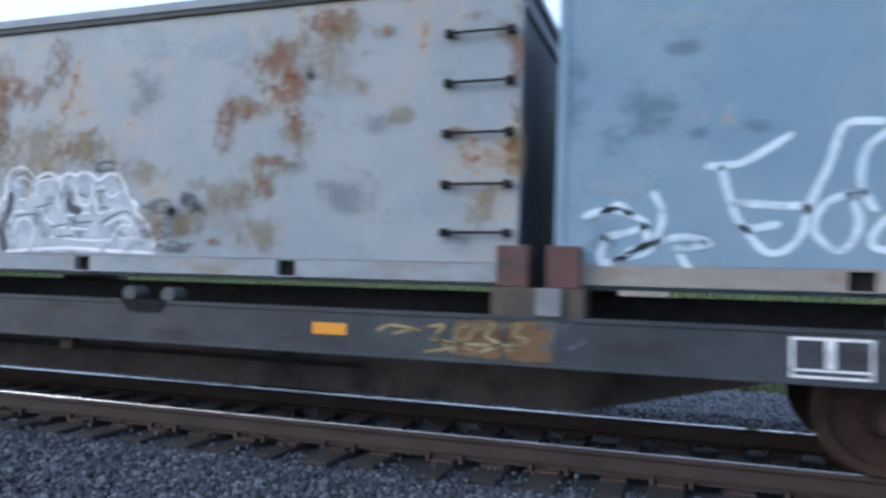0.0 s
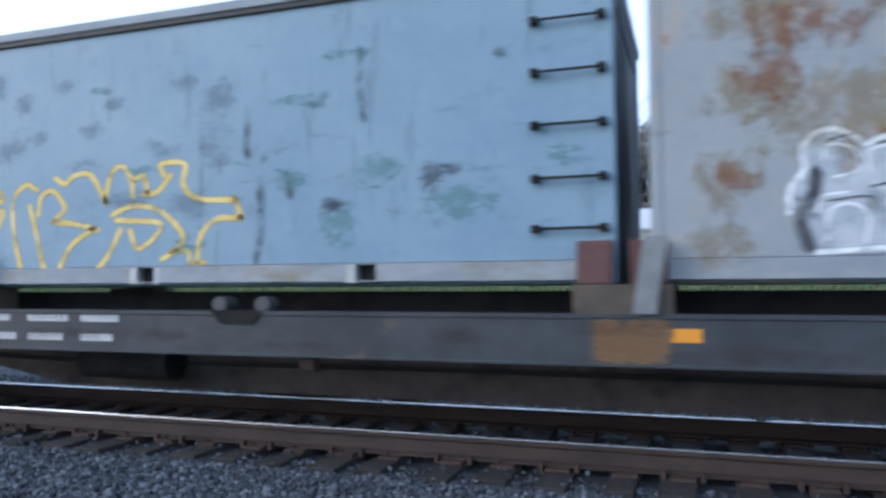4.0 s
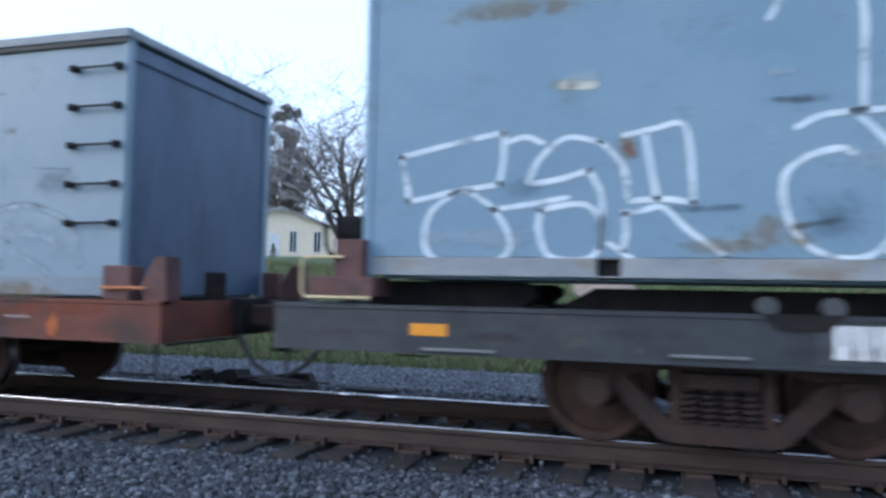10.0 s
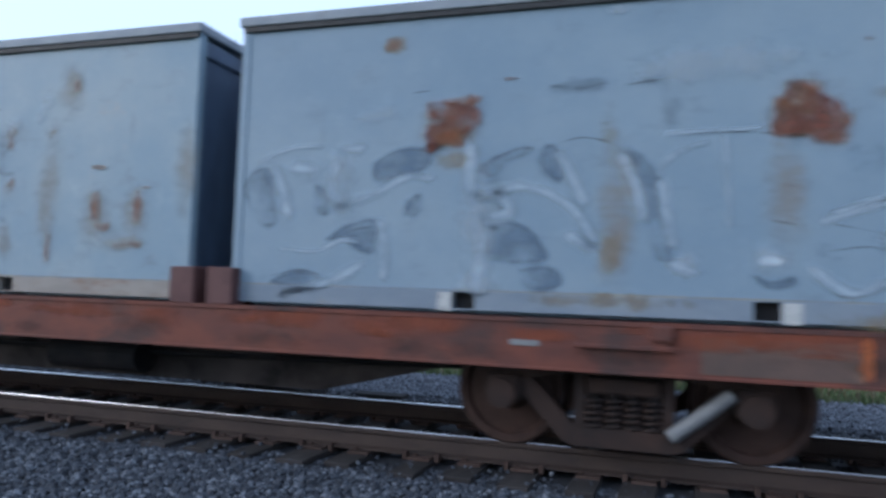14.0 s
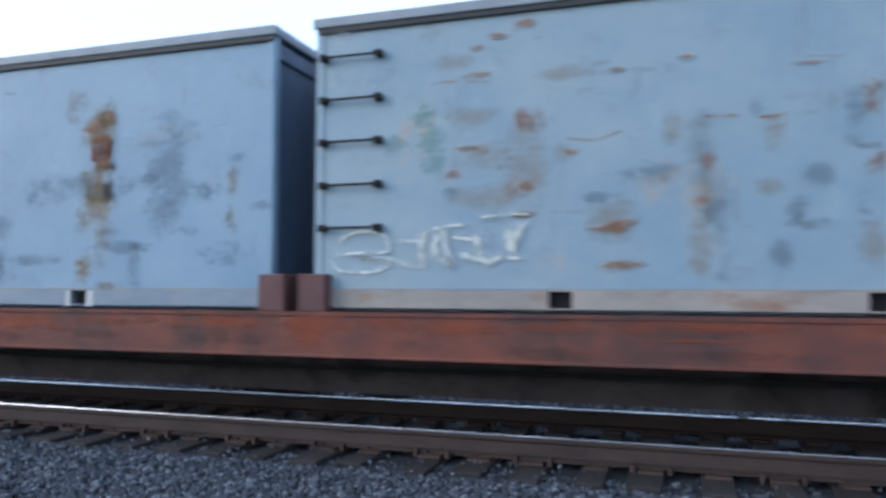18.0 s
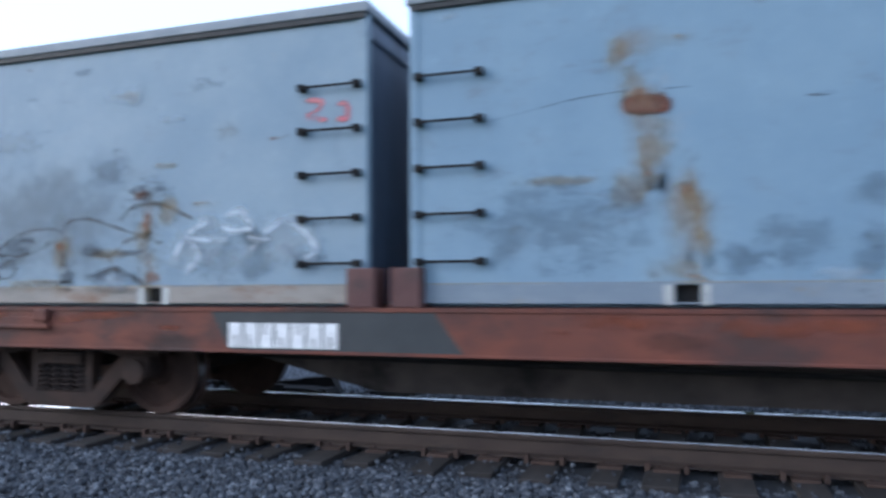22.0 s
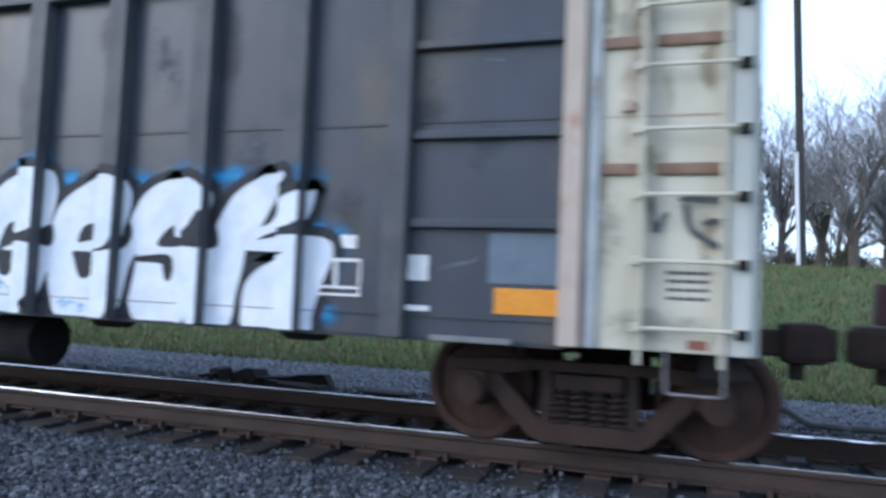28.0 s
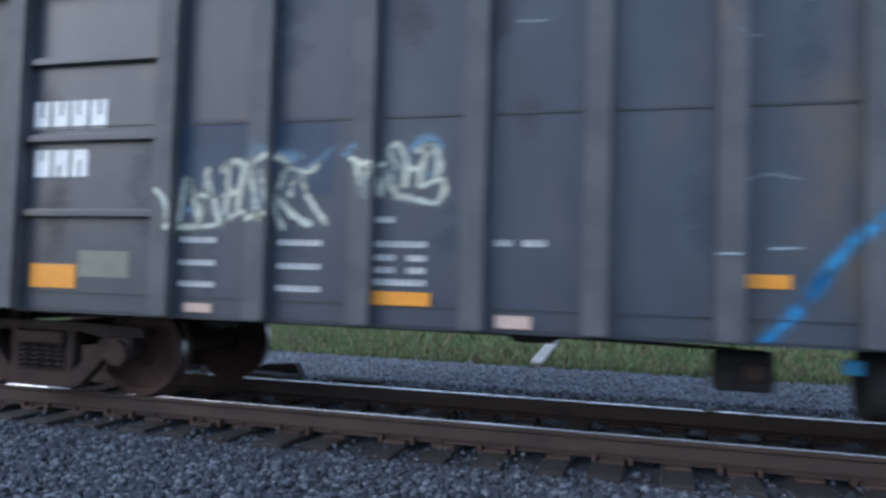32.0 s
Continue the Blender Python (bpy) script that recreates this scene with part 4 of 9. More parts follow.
for x0 in (-4.18, -23.91):
    bm = box(bmesh.new(), x0 - mid2, x0 + 0.65 - mid2, SY - 0.05, SY, 0.80, 0.83, 0.006)
    slab(bm, [(x0 - mid2 + a, b) for a, b in ((0.05, 0.83), (0.12, 0.90), (0.6, 0.90), (0.62, 0.83))], SY - 0.03, SY - 0.001)
    box(bm, x0 + 0.50 - mid2, x0 + 0.64 - mid2, SY - 0.06, SY, 0.86, 0.97, 0.02)
    part("jacking_pad", bm, RED_PAINT, car2, "jacking pad and rope hook")
plate(car2, mid2, "data_plate", -4.64, -4.43, 0.79, 0.83, SY, GALV, "small grey data plate", 0.008)
bm = box(bmesh.new(), -26.01 - mid2, -25.71 - mid2, SY - 0.04, SY, 0.68, 0.79, 0.012)
part("card_holder", bm, RED_PAINT, car2, "bracket on the sill")
for x in (-1.05, -26.55):
    e = 1 if x > -10 else -1
    for s in (-1, 1):
        part("container_guide", box(bmesh.new(), x - mid2, x + e * 0.28 - mid2, s * 1.34, s * 1.16, 0.985, 1.28, 0.012), POST_RED, car2, "oxide-red container guide block")
        if e > 0 or s > 0:
            part("end_gusset", slab(bmesh.new(), [(x - mid2 + e * a, b) for a, b in ((0.40, 0.985), (0.36, 1.12), (0.50, 1.36), (0.60, 1.36), (0.62, 0.985))], s * 1.30, s * 1.10), POST_RED, car2, "red end gusset")
        part("hand_rail", rod(bmesh.new(), (x - mid2 + e * 0.02, s * 1.38, 1.09), (x - mid2 + e * 0.47, s * 1.38, 1.09), 0.014, 8), ORANGE_RUST, car2, "orange hand rail")
part("brake_wheel_stand", box(bmesh.new(), -0.62 - mid2, -0.50 - mid2, -0.5, -0.3, 0.98, 1.25, 0.02), STEEL_DARK, car2, "dark brake stand")
part("air_tank", rod(bmesh.new(), (-9.2 - mid2, -0.78, 0.46), (-8.2 - mid2, -0.78, 0.46), 0.15, 18), STEEL_DARK, car2, "dark air tank")
part("brake_rigging", tube(bmesh.new(), [(-21.8 - mid2, -0.72, 0.56), (-15 - mid2, -0.72, 0.48), (-8 - mid2, -0.72, 0.5), (-5 - mid2, -0.75, 0.56)], 0.022), STEEL_DARK, car2)
part("diagonal_strut", rod(bmesh.new(), (-3.55 - mid2, -1.13, 0.20), (-3.15 - mid2, -1.13, 0.52), 0.05, 10), GALV, car2, "pale grey brake lever")
part("hose_loop", tube(bmesh.new(), [(-26.3 - mid2, -1.2, 0.62), (-26.2 - mid2, -1.24, 0.45), (-25.95 - mid2, -1.25, 0.40), (-25.7 - mid2, -1.24, 0.47), (-25.65 - mid2, -1.2, 0.62)], 0.018), RUBBER, car2, "hanging hose loop")

# --- the dark ribbed gondola ---
GON = surface("dark_grey_gondola_paint", (0.030, 0.037, 0.054), (0.043, 0.051, 0.070), 1.6, 0.40, c3=(0.085, 0.072, 0.062), scale3=0.9, lo3=0.5, hi3=0.75, stretch=(1, 1, 0.6), bump_scale=2.0, bump_d=0.01, spec=0.45)
GON_LIGHT = surface("faded_gondola_edge", (0.056, 0.060, 0.070), (0.086, 0.088, 0.096), 3, 0.6, c3=(0.13, 0.10, 0.085), scale3=1.3, lo3=0.62, hi3=0.8)
CREAM = surface("cream_end_paint", (0.46, 0.435, 0.345), (0.56, 0.53, 0.435), 2.0, 0.6, c3=(0.255, 0.205, 0.145), scale3=1.6, lo3=0.52, hi3=0.72, stretch=(1.5, 1, 0.5))
CREAM_RUST = surface("rusty_cream_post", (0.383, 0.306, 0.246), (0.468, 0.399, 0.340), 3, 0.7, c3=(0.306, 0.153, 0.085), scale3=2.0, lo3=0.5, hi3=0.66, stretch=(1, 1, 0.4))
CORNER = surface("grey_teal_corner_paint", (0.40, 0.41, 0.38), (0.50, 0.50, 0.46), 3, 0.6, c3=(0.20, 0.18, 0.165), scale3=1.6, lo3=0.58, hi3=0.78, stretch=(1, 1, 0.4))
BROWN_SLOT = surface("brown_rusty_slot", (0.16, 0.10, 0.07), (0.24, 0.16, 0.12), 6, 0.8)
G0, G1 = -42.78, -28.43
gmid = (G0 + G1) / 2
gon = thing("gondola_car", (gmid, 0, 0), "dark grey ribbed railway gondola with cream end and white graffiti", "railway car", "railway cars")
CLIMB.append((gon, (gmid, 0, 0)))
BY = 1.5
RIBS = [-30.80 - 0.849 * k for k in range(12)] + [-41.66]
for s in (-1, 1):
    bm = box(bmesh.new(), -29.6 - gmid, -41.66 - gmid, s * BY, s * (BY - 0.02), 0.80, 3.55)
    part("side_wall", bm, GON, gon, "dark grey steel side")
    bm = box(bmesh.new(), G0 - gmid, G1 - gmid, s * (BY + 0.10), s * (BY - 0.06), 3.50, 3.62, 0.012)
    part("top_chord", bm, GON_LIGHT, gon, "weathered top edge")
    bm = box(bmesh.new(), -29.6 - gmid, -41.66 - gmid, s * (BY + 0.002), s * (BY - 0.019), 0.79, 0.81)
    part("panel_seam", box(bmesh.new(), -29.6 - gmid, -41.66 - gmid, s * (BY + 0.0150), s * (BY - 0.002), 0.945, 0.952), PATCH_BLACK, gon)
    bm = box(bmesh.new(), -29.6 - gmid, -41.66 - gmid, s * (BY - 0.02), s * (BY - 0.12), 0.775, 0.80)
    part("bottom_sill", bm, GON, gon)
    for x in RIBS:
        bm = slab(bmesh.new(), [(x - gmid - 0.085, 0.80), (x - gmid - 0.085, 3.5), (x - gmid + 0.085, 3.5), (x - gmid + 0.085, 0.80)], s * (BY + 0.12), s * (BY - 0.001))
        part("rib", bm, GON_LIGHT, gon, "upright side rib")
    for a, b in zip(RIBS, RIBS[1:]):
        if a > -40:
            part("panel_seam", box(bmesh.new(), b + 0.086 - gmid, a - 0.086 - gmid, s * (BY + 0.01), s * (BY - 0.002), 2.325, 2.345), PATCH_BLACK, gon)
    for x0, x1 in ((-30.71, -29.62), (-41.57, -40.23)):
        for z in (2.90, 2.24, 1.605):
            part("side_stiffener", box(bmesh.new(), x0 - gmid, x1 - gmid, s * (BY + 0.06), s * (BY - 0.001), z - 0.03, z + 0.035, 0.012), GON, gon, "horizontal side stiffener")
        part("panel_seam", box(bmesh.new(), x0 - gmid, x1 - gmid, s * (BY + 0.008), s * (BY - 0.002), 2.335, 2.35), PATCH_BLACK, gon)
    for x0, x1, m in ((-29.60, -28.43, CREAM), (-42.78, -41.75, GON_LIGHT)):
        part("end_panel", box(bmesh.new(), x0 - gmid, x1 - gmid, s * (BY + 0.02), s * (BY - 0.06), 0.80, 3.55, 0.01), m, gon, "painted end panel")
    for x, m in ((-29.55, CREAM_RUST), (-28.50, CORNER), (-42.7, GON_LIGHT)):
        part("end_post", box(bmesh.new(), x - 0.07 - gmid, x + 0.07 - gmid, s * (BY + 0.10), s * (BY + 0.015), 0.80, 3.52, 0.01), m, gon, "upright end post")
    for x in (-29.10, -28.60):
        part("ladder_stile", box(bmesh.new(), x - 0.015 - gmid, x + 0.015 - gmid, s * (BY + 0.13), s * (BY + 0.05), 0.72, 3.45), CREAM, gon, "pale ladder stile")
    for z in (0.95, 1.375, 1.80, 2.225, 2.64, 3.04, 3.42):
        bm = rod(bmesh.new(), (-29.12 - gmid, s * (BY + 0.13), z), (-28.47 - gmid, s * (BY + 0.13), z), 0.014, 8)
        for x in (-29.12, -28.49):
            box(bm, x - 0.03 - gmid, x + 0.03 - gmid, s * (BY + 0.145), s * (BY + 0.01), z - 0.028, z + 0.028, 0.006)
        part("rung", bm, CREAM, gon, "pale ladder rung")
        part("rung_clamp", box(bmesh.new(), -28.52 - gmid, -28.45 - gmid, s * (BY + 0.15), s * (BY + 0.02), z - 0.045, z + 0.02, 0.01), STEEL_DARK, gon, "dark clamp holding the rung")
        if z < 3.2:
            bm = rod(bmesh.new(), (-42.7 - gmid, s * (BY + 0.13), z), (-42.1 - gmid, s * (BY + 0.13), z), 0.014, 8)
            part("rung", bm, GON_LIGHT, gon, "grey ladder rung")
    for z in (2.83, 1.98):
        for x0, x1 in ((-29.02, -28.56), (-29.37, -29.12)):
            part("slot", box(bmesh.new(), x0 - gmid, x1 - gmid, s * (BY + 0.05), s * (BY + 0.015), z - 0.04, z + 0.04, 0.018), BROWN_SLOT, gon, "rusty brown slot")
# ends with level corrugations, paler towards the top
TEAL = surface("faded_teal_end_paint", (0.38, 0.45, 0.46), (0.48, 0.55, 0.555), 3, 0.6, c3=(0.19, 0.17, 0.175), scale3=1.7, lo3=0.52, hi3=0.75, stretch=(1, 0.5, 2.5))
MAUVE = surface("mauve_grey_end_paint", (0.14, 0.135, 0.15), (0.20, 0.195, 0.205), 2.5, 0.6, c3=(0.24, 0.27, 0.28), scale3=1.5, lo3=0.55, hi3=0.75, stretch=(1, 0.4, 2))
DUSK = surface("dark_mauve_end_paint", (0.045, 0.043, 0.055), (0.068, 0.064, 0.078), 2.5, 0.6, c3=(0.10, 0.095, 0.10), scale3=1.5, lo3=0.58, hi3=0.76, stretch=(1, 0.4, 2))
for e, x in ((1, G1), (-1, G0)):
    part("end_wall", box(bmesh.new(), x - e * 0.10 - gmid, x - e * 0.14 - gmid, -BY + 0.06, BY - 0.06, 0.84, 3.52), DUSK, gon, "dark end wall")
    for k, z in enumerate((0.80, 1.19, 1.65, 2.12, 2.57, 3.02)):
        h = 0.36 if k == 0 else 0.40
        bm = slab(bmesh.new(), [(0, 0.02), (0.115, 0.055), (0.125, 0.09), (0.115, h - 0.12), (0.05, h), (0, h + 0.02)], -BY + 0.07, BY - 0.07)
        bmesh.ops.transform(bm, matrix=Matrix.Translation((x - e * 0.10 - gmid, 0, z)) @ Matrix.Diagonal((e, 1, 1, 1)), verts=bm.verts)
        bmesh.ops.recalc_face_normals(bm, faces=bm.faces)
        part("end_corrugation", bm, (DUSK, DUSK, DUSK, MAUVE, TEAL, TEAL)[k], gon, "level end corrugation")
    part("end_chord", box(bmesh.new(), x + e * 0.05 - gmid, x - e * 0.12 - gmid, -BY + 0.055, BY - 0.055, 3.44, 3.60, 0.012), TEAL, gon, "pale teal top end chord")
    for s in (-1, 1):
        part("corner_cap", box(bmesh.new(), x + e * 0.045 - gmid, x - e * 0.13 - gmid, s * (BY + 0.05), s * (BY - 0.06), 0.80, 3.58, 0.01), GON_LIGHT if s > 0 else CORNER, gon, "weathered grey corner post")
    part("end_sill", box(bmesh.new(), x - gmid, x - e * 0.3 - gmid, -1.35, 1.35, 0.62, 0.80, 0.02), STEEL_DARK, gon)
    coupler(gon, x - gmid, e)
    part("end_upright", box(bmesh.new(), x + e * 0.03 - gmid, x + e * 0.07 - gmid, -1.20, -1.13, 1.1, 3.45, 0.008), MAUVE, gon, "grey upright bar on the end")
STILE_GREY = surface("grey_blue_stile", (0.30, 0.33, 0.35), (0.40, 0.42, 0.43), 4, 0.6, c3=(0.2, 0.17, 0.14), scale3=2, lo3=0.6, hi3=0.75)
part("seam_post", box(bmesh.new(), -29.45 - gmid, -29.375 - gmid, -BY - 0.06, -BY - 0.018, 0.80, 3.5, 0.01), STILE_GREY, gon, "grey-blue upright beside the rusty post")
for z in (1.30, 1.245, 1.19, 1.135):
    bars(gon, gmid, -28.93, -28.68, z, z + 0.022, 6, -BY - 0.024, GON_LIGHT, "small dark stencilled line")
plate(gon, gmid, "red_plate", -28.80, -28.68, 0.825, 0.885, -BY - 0.02, surface("red_brown_plate", (0.19, 0.075, 0.05), (0.26, 0.11, 0.08), 8, 0.7, bump_d=0), "small red-brown plate", 0.008)
part("stirrup", tube(bmesh.new(), [(-28.93 - gmid, -BY - 0.04, 0.82), (-28.93 - gmid, -BY - 0.05, 0.56), (-28.90 - gmid, -BY - 0.05, 0.54), (-28.61 - gmid, -BY - 0.05, 0.54), (-28.58 - gmid, -BY - 0.05, 0.56), (-28.58 - gmid, -BY - 0.04, 0.82)], 0.010, 6), MAUVE, gon, "grey wire foot stirrup")
plate(gon, gmid, "step_plate", -30.52, -29.93, 0.785, 0.825, -BY - 0.02, GALV, "pale step edge", 0.03)
part("panel_seam", box(bmesh.new(), -29.36 - gmid, -28.62 - gmid, -BY - 0.024, -BY - 0.019, 2.325, 2.34), CREAM_RUST, gon)
for x, z in ((-29.20, 2.40), (-29.16, 3.25)):
    part("bracket", box(bmesh.new(), x - 0.04 - gmid, x + 0.04 - gmid, -BY - 0.07, -BY - 0.018, z - 0.04, z + 0.04, 0.012), CREAM_RUST, gon, "rusty bracket on the end panel")
part("load", box(bmesh.new(), G0 + 0.1 - gmid, G1 - 0.1 - gmid, -BY + 0.05, BY - 0.05, 0.86, 3.2), STEEL_DARK, gon, "dark load below the rim")
part("centre_sill", box(bmesh.new(), G0 + 0.2 - gmid, G1 - 0.2 - gmid, -0.3, 0.3, 0.73, 0.86), STEEL_DARK, gon)
for xc in (-29.46, -41.74):
    bogie(gon, xc - gmid, TRUCK_BROWN)
part("air_tank", rod(bmesh.new(), (-35.0 - gmid, -0.95, 0.52), (-34.5 - gmid, -0.95, 0.52), 0.25, 22), STEEL_DARK, gon, "dark brake cylinder")
BLUE_SPRAY = surface("bright_blue_spray", (0.03, 0.20, 0.48), (0.07, 0.32, 0.62), 5, 0.5, bump_d=0)
part("tank_paint", box(bmesh.new(), -35.12 - gmid, -34.88 - gmid, -1.05, -1.0, 0.58, 0.68, 0.01), BLUE_SPRAY, gon, "blue overspray on the bracket")
part("brake_valve", box(bmesh.new(), -35.95 - gmid, -35.55 - gmid, -1.05, -0.75, 0.42, 0.70, 0.04), STEEL_DARK, gon, "brake valve with pipes")
part("brake_valve", box(bmesh.new(), -35.75 - gmid, -35.6 - gmid, -1.1, -1.0, 0.5, 0.62, 0.03), TRUCK_BROWN, gon)
part("brake_pipe", tube(bmesh.new(), [(-41 - gmid, -1.3, 0.77), (-37 - gmid, -1.3, 0.765), (-35.8 - gmid, -1.1, 0.72)], 0.014), STEEL_DARK, gon)
for x in (-31.7, -37.2, -39.8, -33.6):
    part("hopper_hook", slab(bmesh.new(), [(x - gmid + a, b) for a, b in ((-0.28, 0.80), (0.28, 0.80), (0.14, 0.70), (-0.14, 0.70))], -1.2, -1.1), STEEL_DARK, gon)
PY = -BY - 0.004
plate(gon, gmid, "reflector", -30.07, -29.63, 0.99, 1.17, -BY, ORANGE, "orange reflector panel", 0.012)
plate(gon, gmid, "blue_grey_patch", -30.12, -29.63, 1.2, 1.55, -BY, surface("slate_patch", (0.10, 0.13, 0.17), (0.13, 0.165, 0.21), 5, 0.6, bump_d=0), "slate-blue paint patch", 0.005)
plate(gon, gmid, "white_square", -30.78, -30.56, 1.20, 1.385, -BY, WHITE_PAINT, "white paint square", 0.012)
plate(gon, gmid, "white_line", -30.76, -30.54, 0.985, 1.025, -BY - 0.018, WHITE_PAINT, "white stencilled line", 0.004)
plate(gon, gmid, "reflector", -41.48, -41.02, 0.98, 1.18, -BY, ORANGE, "orange reflector panel", 0.012)
plate(gon, gmid, "reflector", -38.41, -37.91, 0.945, 1.045, -BY - 0.018, ORANGE, "orange reflector strip", 0.006)
plate(gon, gmid, "reflector", -35.91, -35.53, 1.145, 1.235, -BY, ORANGE, "orange reflector strip", 0.012)
PINK = surface("pale_pink_label", (0.45, 0.33, 0.27), (0.55, 0.42, 0.36), 9, 0.7, bump_d=0)
plate(gon, gmid, "label", -37.43, -37.18, 0.815, 0.905, -BY - 0.018, PINK, "pale pink label", 0.004)
plate(gon, gmid, "label", -39.95, -39.7, 0.83, 0.90, -BY - 0.018, PINK, "pale pink label", 0.004)
plate(gon, gmid, "pale_patch", -41.0, -40.5, 1.08, 1.3, -BY, surface("olive_patch", (0.16, 0.16, 0.13), (0.2, 0.2, 0.16), 6, 0.7, bump_d=0), "olive-grey paint patch", 0.004)
plate(gon, gmid, "dark_patch", -40.11, -38.7, 1.76, 2.36, -BY, surface("night_blue_patch", (0.020, 0.034, 0.066), (0.032, 0.050, 0.088), 3, 0.55, bump_d=0.001), "dark blue paint patch", 0.002)
bars(gon, gmid, -41.53, -40.75, 2.33, 2.57, 4, PY, WHITE_PAINT, "white stencilled marks")
bars(gon, gmid, -41.50, -40.92, 1.92, 2.15, 3, PY, WHITE_PAINT, "white stencilled marks")
for x0, x1, zs in ((-40.02, -39.70, (1.38, 1.2, 1.03)), (-39.15, -38.79, (1.37, 1.19, 1.02)), (-38.38, -38.21, (1.55,)), (-38.36, -37.96, (1.37, 1.09)), (-38.36, -38.2, (1.27, 1.18)), (-38.1, -37.96, (1.27, 1.18)), (-37.45, -37.33, (1.39,)), (-37.25, -37.09, (1.39,))):
    for z in zs:
        bars(gon, gmid, x0, x1, z, z + 0.045, 7, PY, DIM_WHITE, "small pale stencilled line")
bm = bmesh.new()
for a, b, c, d in ((-31.48, -31.08, 1.32, 1.345), (-31.48, -31.08, 1.067, 1.085), (-31.48, -31.08, 1.12, 1.14), (-31.48, -31.46, 1.08, 1.33), (-31.10, -31.08, 1.08, 1.33), (-31.30, -31.27, 1.13, 1.33)):
    box(bm, a - gmid, b - gmid, PY - 0.008, PY - 0.004, c, d)
part("stencil_frame", bm, WHITE_PAINT, gon, "white stencilled frame")
plate(gon, gmid, "white_square", -31.26, -31.13, 1.42, 1.52, -BY, WHITE_PAINT, "pale paint square", 0.008)


# ---- graffiti, scuffs and stains on the sides ----
def spray(name, c1, c2, cover=1.0, scale=7.0, rough=0.6, edge=0.35):
    """Spray paint or stain: thin at its edges and where it has worn, with gaps of bare side between."""
    m, nt, bs = nodes_of(name)
    wire(nt, mix(nt, ramp(nt, noise_tex(nt, 4, 5), 0.3, 0.7), c1, c2), bs.inputs["Base Color"])
    bs.inputs["Roughness"].default_value = rough
    bs.inputs["Specular IOR Level"].default_value = 0.25
    at = nt.nodes.new("ShaderNodeAttribute")
    at.attribute_name = "soft"
    fine = noise_tex(nt, scale * 2.5, 4, 0.6, (1, 1, 1), (1, 5, 2))
    rim = calc(nt, "ADD", at.outputs["Fac"], calc(nt, "MULTIPLY", calc(nt, "SUBTRACT", fine, 0.5), 0.9 * edge))
    a = ramp(nt, rim, 0.02, edge)
    if cover < 1:
        worn = calc(nt, "MULTIPLY", ramp(nt, noise_tex(nt, scale, 5, 0.65, (1, 1, 1), (3, 1, 8)), 0.75 - 0.55 * cover, 1.05 - 0.55 * cover), min(1.0, 0.25 + cover))
        a = calc(nt, "MULTIPLY", a, worn)
    wire(nt, a, bs.inputs["Alpha"])
    return m


def lettered(name, bm, material, ob, label=""):
    """Each painted stroke is a part of its own."""
    bm.verts.index_update()
    bm.verts.ensure_lookup_table()
    todo = set(range(len(bm.verts)))
    while todo:
        heap, isle = [min(todo)], []
        todo.remove(heap[0])
        while heap:
            v = bm.verts[heap.pop()]
            isle.append(v.index)
            for e in v.link_edges:
                o = e.other_vert(v).index
                if o in todo:
                    todo.remove(o)
                    heap.append(o)
        one = bm.copy()
        one.verts.ensure_lookup_table()
        keep = set(isle)
        bmesh.ops.delete(one, geom=[v for i, v in enumerate(one.verts) if i not in keep], context="VERTS")
        part(name, one, material, ob, label)
    bm.free()


def sprayed(name, bm, material, car, label=""):
    """Paint over flat panels and over the proud faces of the ribs between them."""
    bmesh.ops.bisect_plane(bm, geom=bm.verts[:] + bm.edges[:] + bm.faces[:], plane_co=(0, 0, 0.802), plane_no=(0, 0, -1), clear_outer=True)
    for x in RIBS:
        cut = bm.copy()
        for at, n in ((x - gmid - 0.085, (-1, 0, 0)), (x - gmid + 0.085, (1, 0, 0))):
            bmesh.ops.bisect_plane(cut, geom=cut.verts[:] + cut.edges[:] + cut.faces[:], plane_co=(at, 0, 0), plane_no=n, clear_outer=True)
        if cut.faces:
            bmesh.ops.translate(cut, verts=cut.verts, vec=(0, -0.12, 0))
            lettered(name, cut, material, car, label)
        else:
            cut.free()
    lettered(name, bm, material, car, label)


def stain(ob, material, w, y, label, *points):
    part("stain", stroke(bmesh.new(), points, w, y), material, ob, label)


def blotch(name, core, halo, full=0.9, scale=4.0, amp=2.4, stretch=(1, 1, 1), lo=0.32, hi=0.8, rough=0.8):
    """A stain of broken outline: a strong core, thinning to a paler halo."""
    m, nt, bs = nodes_of(name)
    at = nt.nodes.new("ShaderNodeAttribute")
    at.attribute_name = "soft"
    broad = noise_tex(nt, scale, 6, 0.68, stretch, (2, 7, 4))
    fine = noise_tex(nt, scale * 5, 6, 0.7, stretch, (9, 1, 3))
    v = calc(nt, "ADD", calc(nt, "MULTIPLY", at.outputs["Fac"], 0.9), calc(nt, "ADD", calc(nt, "MULTIPLY", calc(nt, "SUBTRACT", broad, 0.5), amp), calc(nt, "MULTIPLY", calc(nt, "SUBTRACT", fine, 0.5), amp * 0.55)))
    rim = ramp(nt, at.outputs["Fac"], 0.0, 0.25)
    col = mix(nt, ramp(nt, v, 0.5, 0.85), halo, mix(nt, ramp(nt, fine, 0.35, 0.65), core, tuple(c * 0.7 for c in core)))
    wire(nt, col, bs.inputs["Base Color"])
    wire(nt, calc(nt, "MULTIPLY", calc(nt, "MULTIPLY", ramp(nt, v, lo, hi), rim), full), bs.inputs["Alpha"])
    bs.inputs["Roughness"].default_value = rough
    bs.inputs["Specular IOR Level"].default_value = 0.2
    return m


